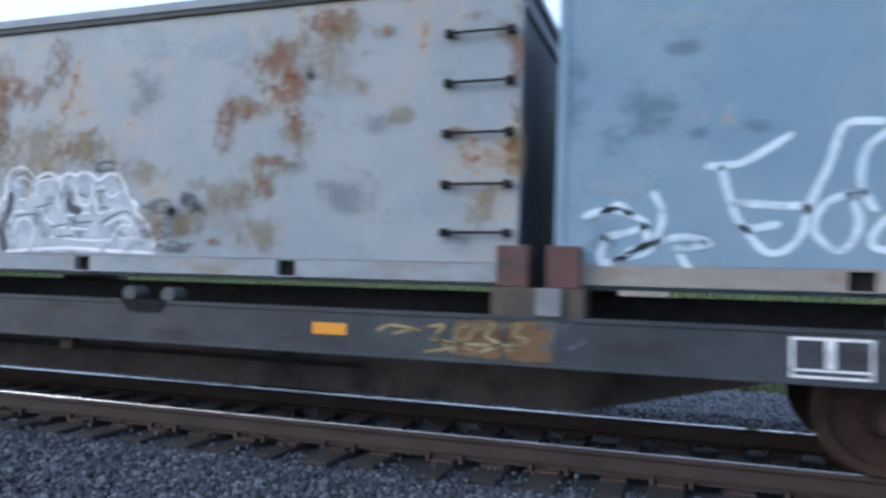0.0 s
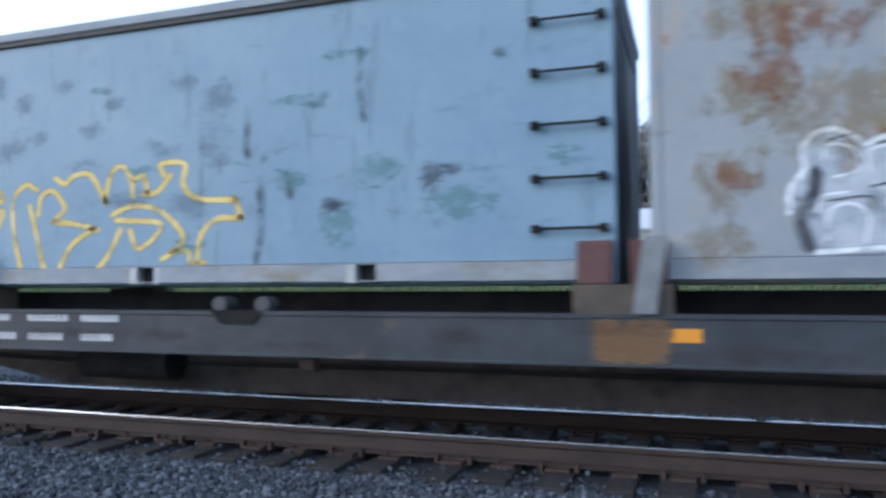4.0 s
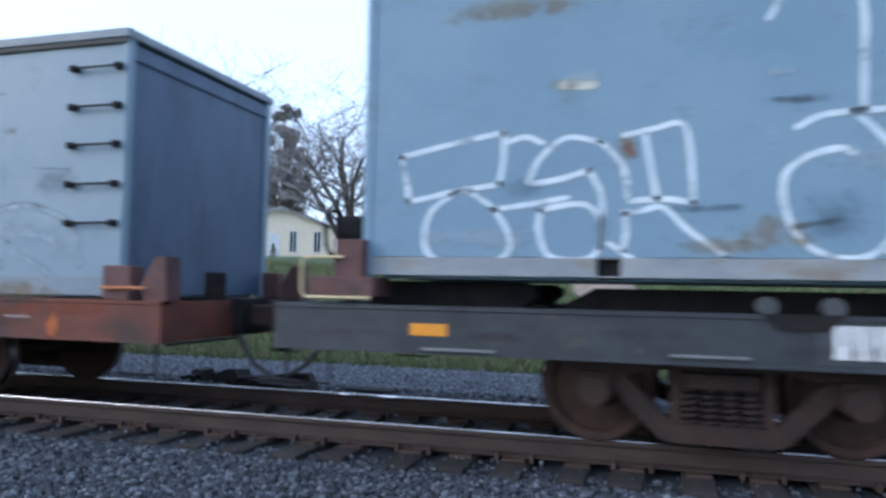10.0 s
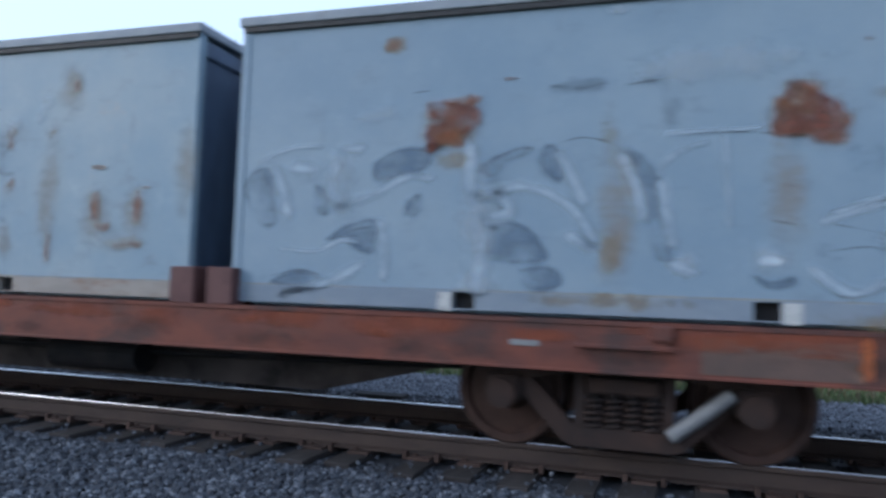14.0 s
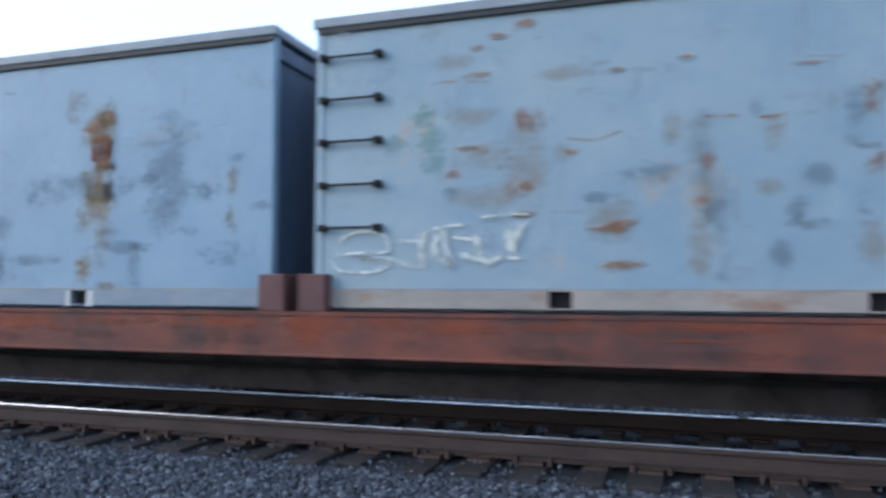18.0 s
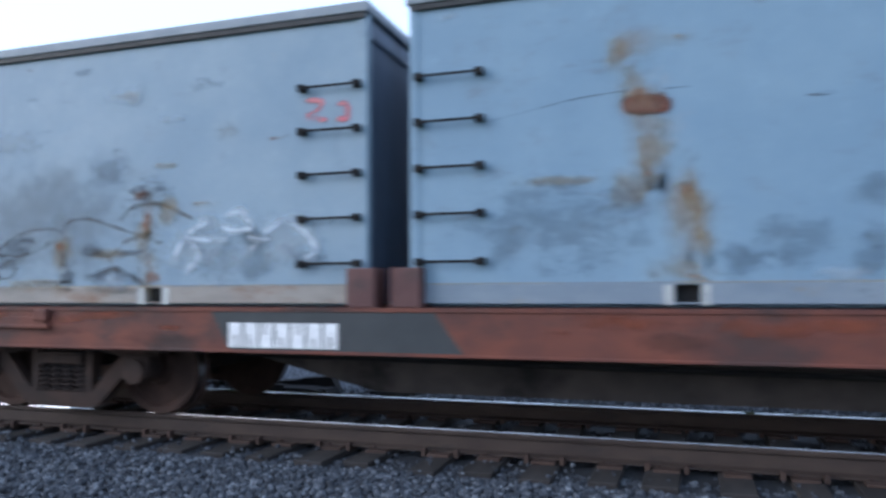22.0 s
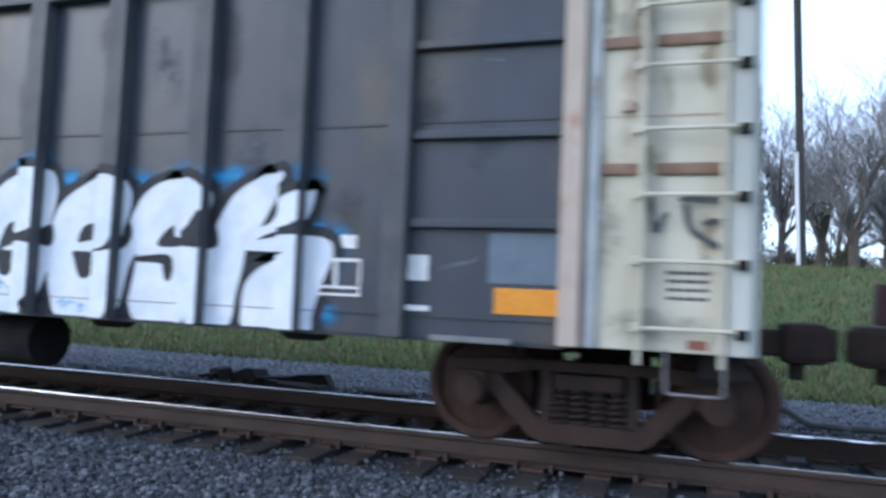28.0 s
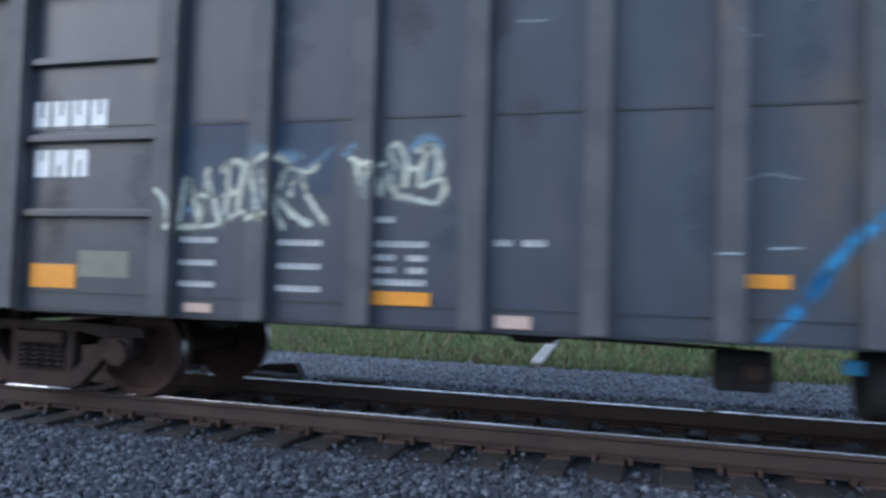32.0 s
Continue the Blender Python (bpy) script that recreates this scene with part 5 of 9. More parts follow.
def blots(ob, material, y, label, *spots, square=False):
    for k, (x, z, w, h) in enumerate(spots):
        part("stain", blot(w, h, x, y - 0.00012 * k, z, square), material, ob, label)


def letter(ob, material, w, y, label, *points):
    """A filled letter with a soft rim."""
    bm = fill(bmesh.new(), points, y)
    stroke(bm, points + points[:1], w, y - 0.0004)
    if ob is gon:
        sprayed("graffito", bm, material, ob, label)
    else:
        lettered("graffito", bm, material, ob, label)


ROT = blotch("brown_rust", (0.275, 0.115, 0.055), (0.36, 0.245, 0.14), 0.58, 7.0, 3.4, (1.2, 1, 0.75), 0.25, 1.1)
FADED = blotch("orange_faded_red", (0.32, 0.092, 0.046), (0.22, 0.072, 0.044), 0.52, 3.0, 2.4, (0.7, 1, 1.6), 0.25, 1.1)
SOILED = blotch("brown_soiling", (0.06, 0.045, 0.038), (0.09, 0.06, 0.05), 0.28, 3.0, 2.4, (0.8, 1, 1.4), 0.25, 1.1)
TAN_SPOT = blotch("tan_sill_rust", (0.20, 0.115, 0.06), (0.15, 0.115, 0.08), 0.85, 7.0, 1.8, (0.9, 1, 1.3), 0.12, 0.7)
RUST_DASH = blotch("rust_dash", (0.26, 0.14, 0.075), (0.33, 0.23, 0.14), 0.62, 7.0, 2.8, (0.7, 1, 2.0), 0.2, 0.9)
BRIGHT_SPOT = blotch("orange_sill_rust", (0.46, 0.15, 0.055), (0.30, 0.10, 0.05), 0.9, 8.0, 2.4, (1, 1, 1), 0.2, 0.7)
TANNISH = blotch("tan_rust_wash", (0.32, 0.235, 0.115), (0.36, 0.31, 0.20), 0.42, 5.5, 3.0, (1.2, 1, 0.7), 0.3, 1.05)
SCUFF = blotch("dark_scuffing", (0.085, 0.11, 0.15), (0.122, 0.157, 0.202), 0.28, 5.5, 3.0, (0.9, 1, 1.1), 0.25, 1.1)
SOOT = blotch("black_scribbled_scuff", (0.055, 0.06, 0.07), (0.095, 0.105, 0.12), 0.45, 7.0, 3.4, (0.8, 1, 1.8), 0.32, 0.95)
DRIFT = blotch("grey_dirt_drift", (0.17, 0.175, 0.185), (0.20, 0.205, 0.21), 0.30, 2.2, 1.8, (1, 1, 1), 0.2, 1.0)
WIDE_TAN = blotch("wide_tan_wash", (0.38, 0.29, 0.20), (0.36, 0.32, 0.26), 0.34, 4.0, 2.0, (1.0, 1, 1.6), 0.1, 1.1)
CHALK = blotch("chalky_white_wear", (0.48, 0.54, 0.60), (0.40, 0.47, 0.54), 0.36, 5.0, 3.0, (1, 1, 1), 0.32, 1.0)
GRASSY = blotch("green_scuffing", (0.13, 0.31, 0.28), (0.16, 0.30, 0.31), 0.36, 8.0, 3.4, (0.8, 1, 1.4), 0.32, 1.0)
SPRAY_WHITE = spray("white_spray", (0.47, 0.55, 0.63), (0.62, 0.69, 0.75), 0.99, 4, edge=0.6)
SPRAY_YELLOW = spray("yellow_spray", (0.58, 0.43, 0.13), (0.70, 0.55, 0.22), 0.95, 4, edge=0.6)
WORN_CREAM = spray("thin_cream_spray", (0.42, 0.47, 0.48), (0.55, 0.56, 0.50), 0.85, 4.5, edge=0.9)
SPRAY_CREAM = spray("cream_spray", (0.62, 0.61, 0.50), (0.74, 0.73, 0.64), 0.9, 5, edge=0.6)
SPRAY_DARK = spray("dark_spray", (0.05, 0.055, 0.065), (0.09, 0.09, 0.10), 0.9, 5)
SPRAY_BLACK = spray("black_spray", (0.02, 0.022, 0.028), (0.035, 0.037, 0.045), edge=0.15)
SPRAY_SKY = spray("sky_blue_spray", (0.28, 0.55, 0.80), (0.40, 0.65, 0.85), 0.75, 4)
LETTER_WHITE = spray("white_letter_fill", (0.62, 0.67, 0.76), (0.76, 0.79, 0.84), edge=0.3)
BLOB_WHITE = spray("bright_white_spray", (0.62, 0.64, 0.67), (0.74, 0.75, 0.77), 0.95, 6, edge=0.6)
BLOB_GREY = spray("white_grey_spray", (0.30, 0.33, 0.37), (0.47, 0.49, 0.52), 0.93, 5, edge=0.5)
FAINT_WHITE = spray("washed_white", (0.31, 0.37, 0.43), (0.40, 0.47, 0.52), 0.90, 2.2, edge=1.4)
SHADE_BLUE = spray("slate_blue_shading", (0.128, 0.180, 0.250), (0.152, 0.208, 0.280), 0.68, 2.2, edge=1.6)
SCRIBBLE_CREAM = spray("worn_cream_spray", (0.44, 0.47, 0.44), (0.60, 0.60, 0.50), 0.92, 4.0, edge=1.0)
DARK_RUN = spray("grey_dirt_run", (0.128, 0.140, 0.150), (0.160, 0.172, 0.182), 0.70, 3.0, edge=2.0)
MIST_BLUE = spray("pale_blue_mist", (0.17, 0.29, 0.42), (0.24, 0.36, 0.48), 0.8, 3.0, edge=1.5)
GHOST_WHITE = spray("washed_out_white", (0.30, 0.37, 0.44), (0.38, 0.45, 0.52), 0.97, 2.0, edge=1.3)
SCRAPE = spray("dull_dark_scrape", (0.085, 0.10, 0.12), (0.13, 0.14, 0.155), 0.80, 4, edge=1.5)
BROWN_CURVE = spray("brown_black_curve", (0.075, 0.075, 0.08), (0.125, 0.115, 0.11), 0.82, 4, edge=1.5)
FAINT_RED = spray("washed_red", (0.50, 0.14, 0.16), (0.55, 0.22, 0.24), 0.85, 5, edge=0.8)
HAZE_WHITE = spray("worn_white", (0.48, 0.55, 0.63), (0.60, 0.66, 0.72), 0.95, 3.5, edge=1.5)
PALE_SCUFF = spray("pale_scuff", (0.17, 0.19, 0.23), (0.25, 0.27, 0.31), 0.8, 4, edge=1.5)
SMEAR_DARK = spray("dark_scuff", (0.06, 0.085, 0.105), (0.10, 0.125, 0.145), 0.74, 4, edge=1.3)
SMEAR_GREEN = spray("green_scuff", (0.08, 0.26, 0.24), (0.12, 0.33, 0.29), 0.55, 5, edge=1.2)
RUST_LINE = spray("rust_scratch", (0.36, 0.19, 0.09), (0.42, 0.27, 0.15), 0.6, 6, edge=1.2)
RUST_BLOB = spray("rust_blotch", (0.150, 0.058, 0.045), (0.235, 0.105, 0.072), 0.84, 5, 0.9, edge=1.7)
HALO_BLUE = spray("blue_spray_halo", (0.04, 0.22, 0.50), (0.07, 0.32, 0.60), 0.85, 3, edge=1.1)
for car, mid, tone, a, b, c, d in STAINS:
    blots(car, (BRIGHT_SPOT if d - c > b - a else FADED) if tone == "bright" else TAN_SPOT, SY - 0.0065, "bright orange rust" if tone == "bright" else "tan rust stain", ((a + b) / 2 - mid, min(0.82, (c + d) / 2), (b - a) * 1.5, min(0.34, (d - c) * 1.5)), square=tone != "bright")
OCHRE_SPRAY = spray("ochre_spray", (0.22, 0.17, 0.08), (0.34, 0.28, 0.15), 0.9, 6, edge=0.9)
SLATE_SPRAY = spray("slate_spray", (0.085, 0.095, 0.115), (0.12, 0.135, 0.16), 0.85, 6, edge=0.9)
bm = bmesh.new()
stroke(bm, ((5.02, 0.85), (5.11, 0.89), (5.26, 0.88), (5.37, 0.86)), 0.045, SY - 0.0085)
stroke(bm, ((5.15, 0.83), (5.29, 0.87)), 0.045, SY - 0.0085)
stroke(bm, ((5.40, 0.89), (5.54, 0.91), (5.47, 0.82), (5.58, 0.75), (5.40, 0.71)), 0.045, SY - 0.0085)
stroke(bm, ((5.61, 0.72), (5.65, 0.88), (5.75, 0.91), (5.73, 0.82), (5.65, 0.80), (5.77, 0.73)), 0.045, SY - 0.0085)
stroke(bm, ((5.78, 0.89), (5.91, 0.93), (5.86, 0.84), (5.95, 0.79), (5.82, 0.73)), 0.045, SY - 0.0085)
stroke(bm, ((5.98, 0.92), (6.11, 0.94), (6.06, 0.86), (6.16, 0.83), (6.01, 0.75)), 0.045, SY - 0.0085)
stroke(bm, ((5.44, 0.80), (5.78, 0.78), (6.11, 0.79)), 0.045, SY - 0.0085)
lettered("graffito", bm, OCHRE_SPRAY, car1, "ochre scribble on the sill")
bm = bmesh.new()
stroke(bm, ((6.23, 0.92), (6.36, 0.96), (6.33, 0.82)), 0.05, SY - 0.0085)
stroke(bm, ((6.39, 0.82), (6.45, 0.95), (6.54, 0.97)), 0.05, SY - 0.0085)
stroke(bm, ((6.44, 0.78), (6.57, 0.84)), 0.05, SY - 0.0085)
stroke(bm, ((6.27, 0.78), (6.41, 0.82)), 0.05, SY - 0.0085)
lettered("graffito", bm, SLATE_SPRAY, car1, "faded slate scribble on the sill")
rng = random.Random(12)
for car, mid, a, b, z0, z1, tone, wear, gap in ((car2, mid2, -26.5, -0.8, 0.86, 0.92, FADED, "faded orange-red paint", 0.62), (car2, mid2, -26.1, -0.8, 0.69, 0.80, SOILED, "brown soiling", 1.3), (car1, mid1, 0.9, 25.8, 0.70, 0.95, SOILED, "brown soiling", 1.2)):
    for k in range(int((b - a) / gap)):
        if -22.2 < a + gap * k < -19.4:
            continue
        blots(car, tone, SY - 0.0075 - 0.0002 * (k % 2), wear, (a + gap * k + rng.uniform(0, 0.5) - mid, rng.uniform(z0, z1), rng.uniform(0.6, 1.5), rng.uniform(0.10, 0.22)))
for x, z, w, h in ((-29.2, 2.9, 0.4, 0.7), (-29.3, 1.5, 0.3, 0.7), (-29.0, 0.95, 0.9, 0.3)):
    blots(gon, SOILED, -1.5225, "brown soiling", (x - gmid, z, w, h))
for x, z, w, h in ((-29.35, 3.1, 0.12, 0.8), (-29.35, 1.9, 0.12, 0.7), (-28.7, 2.7, 0.14, 0.6), (-28.7, 1.5, 0.14, 0.7), (-29.05, 2.05, 0.3, 0.3)):
    blots(gon, TANNISH, -1.5235, "tan rust wash", (x - gmid, z, w, h))
rng = random.Random(5)
for k in range(26):
    blots(gon, (SOILED, SCUFF)[k % 2], -1.5022 - 0.0001 * k, "worn patch of paint", (rng.uniform(-41.4, -30.0) - gmid, rng.uniform(1.1, 3.2), rng.uniform(0.3, 0.6), rng.uniform(0.4, 1.2)))
bm = bmesh.new()
stroke(bm, ((0.02, 1.81), (0.15, 2.00), (0.36, 2.05), (0.58, 1.91), (0.60, 1.51), (0.59, 1.15)), 0.072, -1.2244)
stroke(bm, ((0.58, 1.91), (0.72, 2.04), (0.87, 2.04), (1.01, 1.87), (0.95, 1.53), (0.99, 1.08)), 0.072, -1.2244)
stroke(bm, ((0.95, 1.71), (1.08, 1.79), (1.23, 1.71), (1.26, 1.51), (1.13, 1.37), (1.02, 1.34), (1.20, 1.35), (1.34, 1.15), (1.37, 0.90), (1.33, 0.78)), 0.072, -1.2244)
stroke(bm, ((1.07, 2.00), (1.31, 2.07), (1.54, 2.04), (1.75, 1.94), (1.75, 1.26), (1.73, 0.51), (1.67, 0.23)), 0.072, -1.2244)
stroke(bm, ((1.75, 1.94), (1.94, 2.01), (2.10, 1.93), (2.16, 1.83), (2.16, 1.71)), 0.072, -1.2244)
stroke(bm, ((2.15, 1.84), (2.11, 1.25), (2.06, 0.65), (2.07, 1.04), (2.16, 1.18), (2.30, 1.13), (2.41, 0.95), (2.38, 0.78), (2.27, 0.68), (2.10, 0.69)), 0.072, -1.2244)
stroke(bm, ((2.19, 0.69), (2.27, 0.43), (2.38, 0.17)), 0.072, -1.2244)
stroke(bm, ((2.17, 1.86), (2.33, 2.02), (2.50, 2.03), (2.62, 1.89), (2.66, 1.59), (2.69, 1.47)), 0.072, -1.2244)
stroke(bm, ((2.34, 1.38), (2.46, 1.42), (2.64, 1.43), (2.75, 1.26), (2.75, 1.06), (2.71, 1.00)), 0.072, -1.2244)
stroke(bm, ((2.47, 0.87), (2.59, 0.98), (2.75, 0.97), (2.91, 0.88)), 0.072, -1.2244)
stroke(bm, ((0.19, 1.05), (0.37, 1.13), (0.73, 1.15)), 0.072, -1.2244)
stroke(bm, ((0.53, 1.15), (0.74, 0.92), (0.85, 0.69), (0.81, 0.43), (0.67, 0.22), (0.47, 0.17), (0.24, 0.26), (0.12, 0.48), (0.11, 0.71), (0.23, 0.84), (0.44, 0.90), (0.53, 0.86)), 0.072, -1.2244)
stroke(bm, ((0.79, 0.92), (0.91, 1.02), (1.08, 0.99), (1.13, 0.86), (0.99, 0.78), (0.84, 0.85), (0.79, 0.92)), 0.072, -1.2244)
stroke(bm, ((0.84, 0.85), (1.04, 0.73), (1.16, 0.56), (1.15, 0.31), (0.97, 0.20), (0.72, 0.22)), 0.072, -1.2244)
stroke(bm, ((0.99, 0.77), (1.45, 0.77)), 0.072, -1.2244)
stroke(bm, ((1.34, 0.85), (1.59, 0.66), (1.73, 0.52), (1.60, 0.37), (1.45, 0.25)), 0.072, -1.2244)
stroke(bm, ((1.01, 0.23), (1.47, 0.27)), 0.072, -1.2244)
stroke(bm, ((1.39, 0.33), (1.48, 0.27), (1.44, 0.18)), 0.072, -1.2244)
lettered("graffito", bm, SPRAY_WHITE, k3, "white graffiti letters in thin lines")
bm = bmesh.new()
stroke(bm, ((-2.62, 0.94), (-2.19, 1.03), (-1.81, 1.10)), 0.068, -1.2253)
stroke(bm, ((-1.81, 1.10), (-1.81, 0.89), (-1.84, 0.71)), 0.068, -1.2253)
stroke(bm, ((-1.84, 0.71), (-2.18, 0.66), (-2.55, 0.59)), 0.068, -1.2253)
stroke(bm, ((-2.55, 0.59), (-2.58, 0.79), (-2.62, 0.94)), 0.068, -1.2253)
stroke(bm, ((-2.15, 0.67), (-2.36, 0.52), (-2.42, 0.31), (-2.34, 0.16), (-2.02, 0.12), (-1.80, 0.17), (-1.76, 0.31), (-1.88, 0.52), (-2.08, 0.67)), 0.068, -1.2253)
stroke(bm, ((-1.78, 1.02), (-1.65, 1.06), (-1.52, 1.01)), 0.068, -1.2253)
stroke(bm, ((-1.90, 0.52), (-1.59, 0.56), (-1.34, 0.60)), 0.068, -1.2253)
stroke(bm, ((-1.58, 0.71), (-1.38, 0.74), (-1.18, 0.80)), 0.068, -1.2253)
stroke(bm, ((-1.10, 1.00), (-1.35, 1.04), (-1.54, 0.89), (-1.62, 0.72)), 0.068, -1.2253)
stroke(bm, ((-1.53, 0.52), (-1.54, 0.35), (-1.45, 0.17), (-1.16, 0.17), (-1.09, 0.39), (-1.21, 0.55), (-1.53, 0.52)), 0.068, -1.2253)
stroke(bm, ((-1.18, 0.80), (-1.09, 0.59), (-1.10, 0.23)), 0.068, -1.2253)
stroke(bm, ((-1.10, 1.00), (-0.95, 0.83), (-0.91, 0.59)), 0.068, -1.2253)
stroke(bm, ((-0.94, 1.04), (-0.73, 1.08), (-0.55, 1.11), (-0.49, 0.94), (-0.47, 0.55)), 0.068, -1.2253)
stroke(bm, ((-0.47, 0.55), (-0.65, 0.58), (-0.89, 0.57)), 0.068, -1.2253)
stroke(bm, ((-0.79, 1.03), (-0.75, 0.79), (-0.71, 0.59)), 0.068, -1.2253)
stroke(bm, ((-0.93, 0.49), (-0.92, 0.35), (-0.94, 0.23)), 0.068, -1.2253)
stroke(bm, ((-0.93, 0.48), (-0.81, 0.50), (-0.67, 0.52), (-0.49, 0.35), (-0.25, 0.18)), 0.068, -1.2253)
stroke(bm, ((-1.04, 0.27), (-0.80, 0.12), (-0.48, 0.05), (-0.25, 0.17)), 0.068, -1.2253)
lettered("graffito", bm, SPRAY_WHITE, k3, "white graffiti letters in thin lines")
bm = bmesh.new()
stroke(bm, ((-2.83, 0.95), (-2.68, 0.82), (-2.85, 0.77)), 0.075, -1.2244)
stroke(bm, ((-2.83, 0.68), (-2.69, 0.70), (-2.79, 0.47)), 0.075, -1.2244)
stroke(bm, ((-2.46, 0.18), (-2.54, 0.46), (-2.57, 0.80), (-2.42, 0.94), (-2.29, 0.89)), 0.075, -1.2244)
stroke(bm, ((-2.37, 0.75), (-2.27, 0.45), (-2.19, 0.20), (-2.10, 0.05)), 0.075, -1.2244)
stroke(bm, ((-2.27, 0.65), (-2.23, 0.82), (-2.10, 0.87), (-1.95, 0.71), (-2.09, 0.59)), 0.075, -1.2244)
stroke(bm, ((-2.09, 0.59), (-1.83, 0.56), (-1.57, 0.50)), 0.075, -1.2244)
stroke(bm, ((-1.62, 0.51), (-1.87, 0.36), (-2.05, 0.07)), 0.075, -1.2244)
stroke(bm, ((-2.07, 0.99), (-1.96, 0.93), (-1.85, 1.00), (-1.66, 0.99), (-1.49, 0.74)), 0.075, -1.2244)
stroke(bm, ((-1.50, 0.74), (-1.44, 0.99), (-1.32, 1.06), (-1.22, 0.94), (-1.19, 0.78)), 0.075, -1.2244)
stroke(bm, ((-1.18, 0.93), (-1.08, 0.96), (-1.04, 0.81)), 0.075, -1.2244)
stroke(bm, ((-1.08, 0.80), (-0.94, 0.81), (-0.80, 0.95)), 0.075, -1.2244)
stroke(bm, ((-0.86, 0.94), (-0.90, 1.05), (-0.66, 1.04), (-0.67, 0.87), (-0.53, 0.74), (-0.15, 0.71)), 0.075, -1.2244)
stroke(bm, ((-0.15, 0.73), (-0.09, 0.56)), 0.075, -1.2244)
stroke(bm, ((-0.09, 0.56), (-0.34, 0.55), (-0.48, 0.42), (-0.52, 0.19)), 0.075, -1.2244)
stroke(bm, ((-1.41, 0.63), (-1.20, 0.70), (-0.96, 0.67), (-0.77, 0.55), (-0.66, 0.41), (-0.74, 0.30), (-0.87, 0.23)), 0.075, -1.2244)
stroke(bm, ((-1.37, 0.58), (-0.88, 0.53), (-1.12, 0.32), (-1.22, 0.49)), 0.075, -1.2244)
stroke(bm, ((-1.32, 0.50), (-1.45, 0.27), (-1.67, 0.05)), 0.075, -1.2244)
stroke(bm, ((-0.78, 0.30), (-0.61, 0.29), (-0.58, 0.19), (-0.44, 0.19)), 0.075, -1.2244)
lettered("graffito", bm, SPRAY_YELLOW, k2, "yellow graffiti letters in thick lines")
stain(k2, SMEAR_DARK, 0.13, -1.2253, 'dark green smear', (0.13, 1.04), (0.09, 0.77), (0.10, 0.46), (0.05, 0.20))
stain(k2, SMEAR_DARK, 0.13, -1.2255, 'dark green smear', (0.35, 0.88), (0.37, 0.72))
stain(k2, SMEAR_DARK, 0.13, -1.2257, 'dark green smear', (0.98, 1.85), (0.99, 1.56), (1.02, 1.29))
stain(k2, SMEAR_DARK, 0.13, -1.2259, 'dark green smear', (0.72, 0.64), (0.88, 0.62))
stain(k2, SMEAR_DARK, 0.13, -1.2261, 'dark green smear', (0.58, 1.45), (0.66, 1.46))
stain(k2, SMEAR_DARK, 0.13, -1.2263, 'dark green smear', (-0.04, 1.44), (-0.04, 1.08))
stain(k2, SMEAR_GREEN, 0.05, -1.2262, 'thin green smears', (-0.33, 1.00), (-0.17, 1.02), (-0.02, 0.99))
stain(k2, SMEAR_GREEN, 0.05, -1.2264, 'thin green smears', (0.57, 1.80), (0.73, 1.82))
stain(k2, SMEAR_GREEN, 0.05, -1.2266, 'thin green smears', (0.31, 0.84), (0.47, 0.85))
stain(k2, SMEAR_GREEN, 0.05, -1.2268, 'thin green smears', (0.96, 0.75), (1.28, 0.76))
stain(k2, SMEAR_GREEN, 0.05, -1.2270, 'thin green smears', (0.30, 0.44), (0.45, 0.42))
stain(k2, SMEAR_GREEN, 0.05, -1.2272, 'thin green smears', (1.01, 0.96), (1.25, 0.93))
stain(k2, SMEAR_GREEN, 0.05, -1.2274, 'thin green smears', (0.52, 1.45), (0.66, 1.43))
stain(k2, SMEAR_GREEN, 0.05, -1.2276, 'thin green smears', (0.24, 0.94), (0.43, 0.90))
bm = bmesh.new()
stroke(bm, ((-2.78, 0.52), (-2.61, 0.56), (-2.42, 0.50), (-2.38, 0.44), (-2.65, 0.36)), 0.08, -1.2244)
stroke(bm, ((-2.65, 0.55), (-2.55, 0.59), (-2.48, 0.54)), 0.08, -1.2244)
stroke(bm, ((-2.65, 0.36), (-2.67, 0.19), (-2.49, 0.24), (-2.36, 0.33), (-2.38, 0.44)), 0.08, -1.2244)
stroke(bm, ((-2.32, 0.67), (-2.26, 0.52), (-2.34, 0.29), (-2.57, 0.21)), 0.08, -1.2244)
stroke(bm, ((-2.49, 0.27), (-2.15, 0.37), (-1.95, 0.33), (-2.17, 0.29)), 0.08, -1.2244)
stroke(bm, ((-2.15, 0.26), (-2.09, 0.16), (-2.03, 0.07)), 0.08, -1.2244)
stroke(bm, ((-1.46, 1.05), (-1.74, 0.88), (-1.97, 0.85)), 0.08, -1.2244)
stroke(bm, ((-1.88, 0.82), (-1.83, 0.64), (-1.74, 0.44), (-1.54, 0.46)), 0.08, -1.2244)
stroke(bm, ((-1.78, 0.60), (-1.51, 0.58), (-1.36, 0.56), (-1.42, 0.35), (-1.59, 0.27), (-1.75, 0.44)), 0.08, -1.2244)
stroke(bm, ((-0.92, 1.12), (-1.14, 1.10), (-1.23, 0.86), (-1.36, 0.56)), 0.08, -1.2244)
stroke(bm, ((-0.86, 1.08), (-1.02, 0.94), (-1.05, 0.72), (-0.98, 0.56)), 0.08, -1.2244)
stroke(bm, ((-1.05, 0.66), (-1.25, 0.60), (-1.32, 0.42), (-1.17, 0.29), (-1.06, 0.46), (-1.11, 0.66)), 0.08, -1.2244)
stroke(bm, ((-0.65, 0.61), (-0.92, 0.48), (-0.98, 0.32), (-0.74, 0.28)), 0.08, -1.2244)
lettered("graffito", bm, SPRAY_WHITE, k0, "white graffiti letters")
bm = bmesh.new()
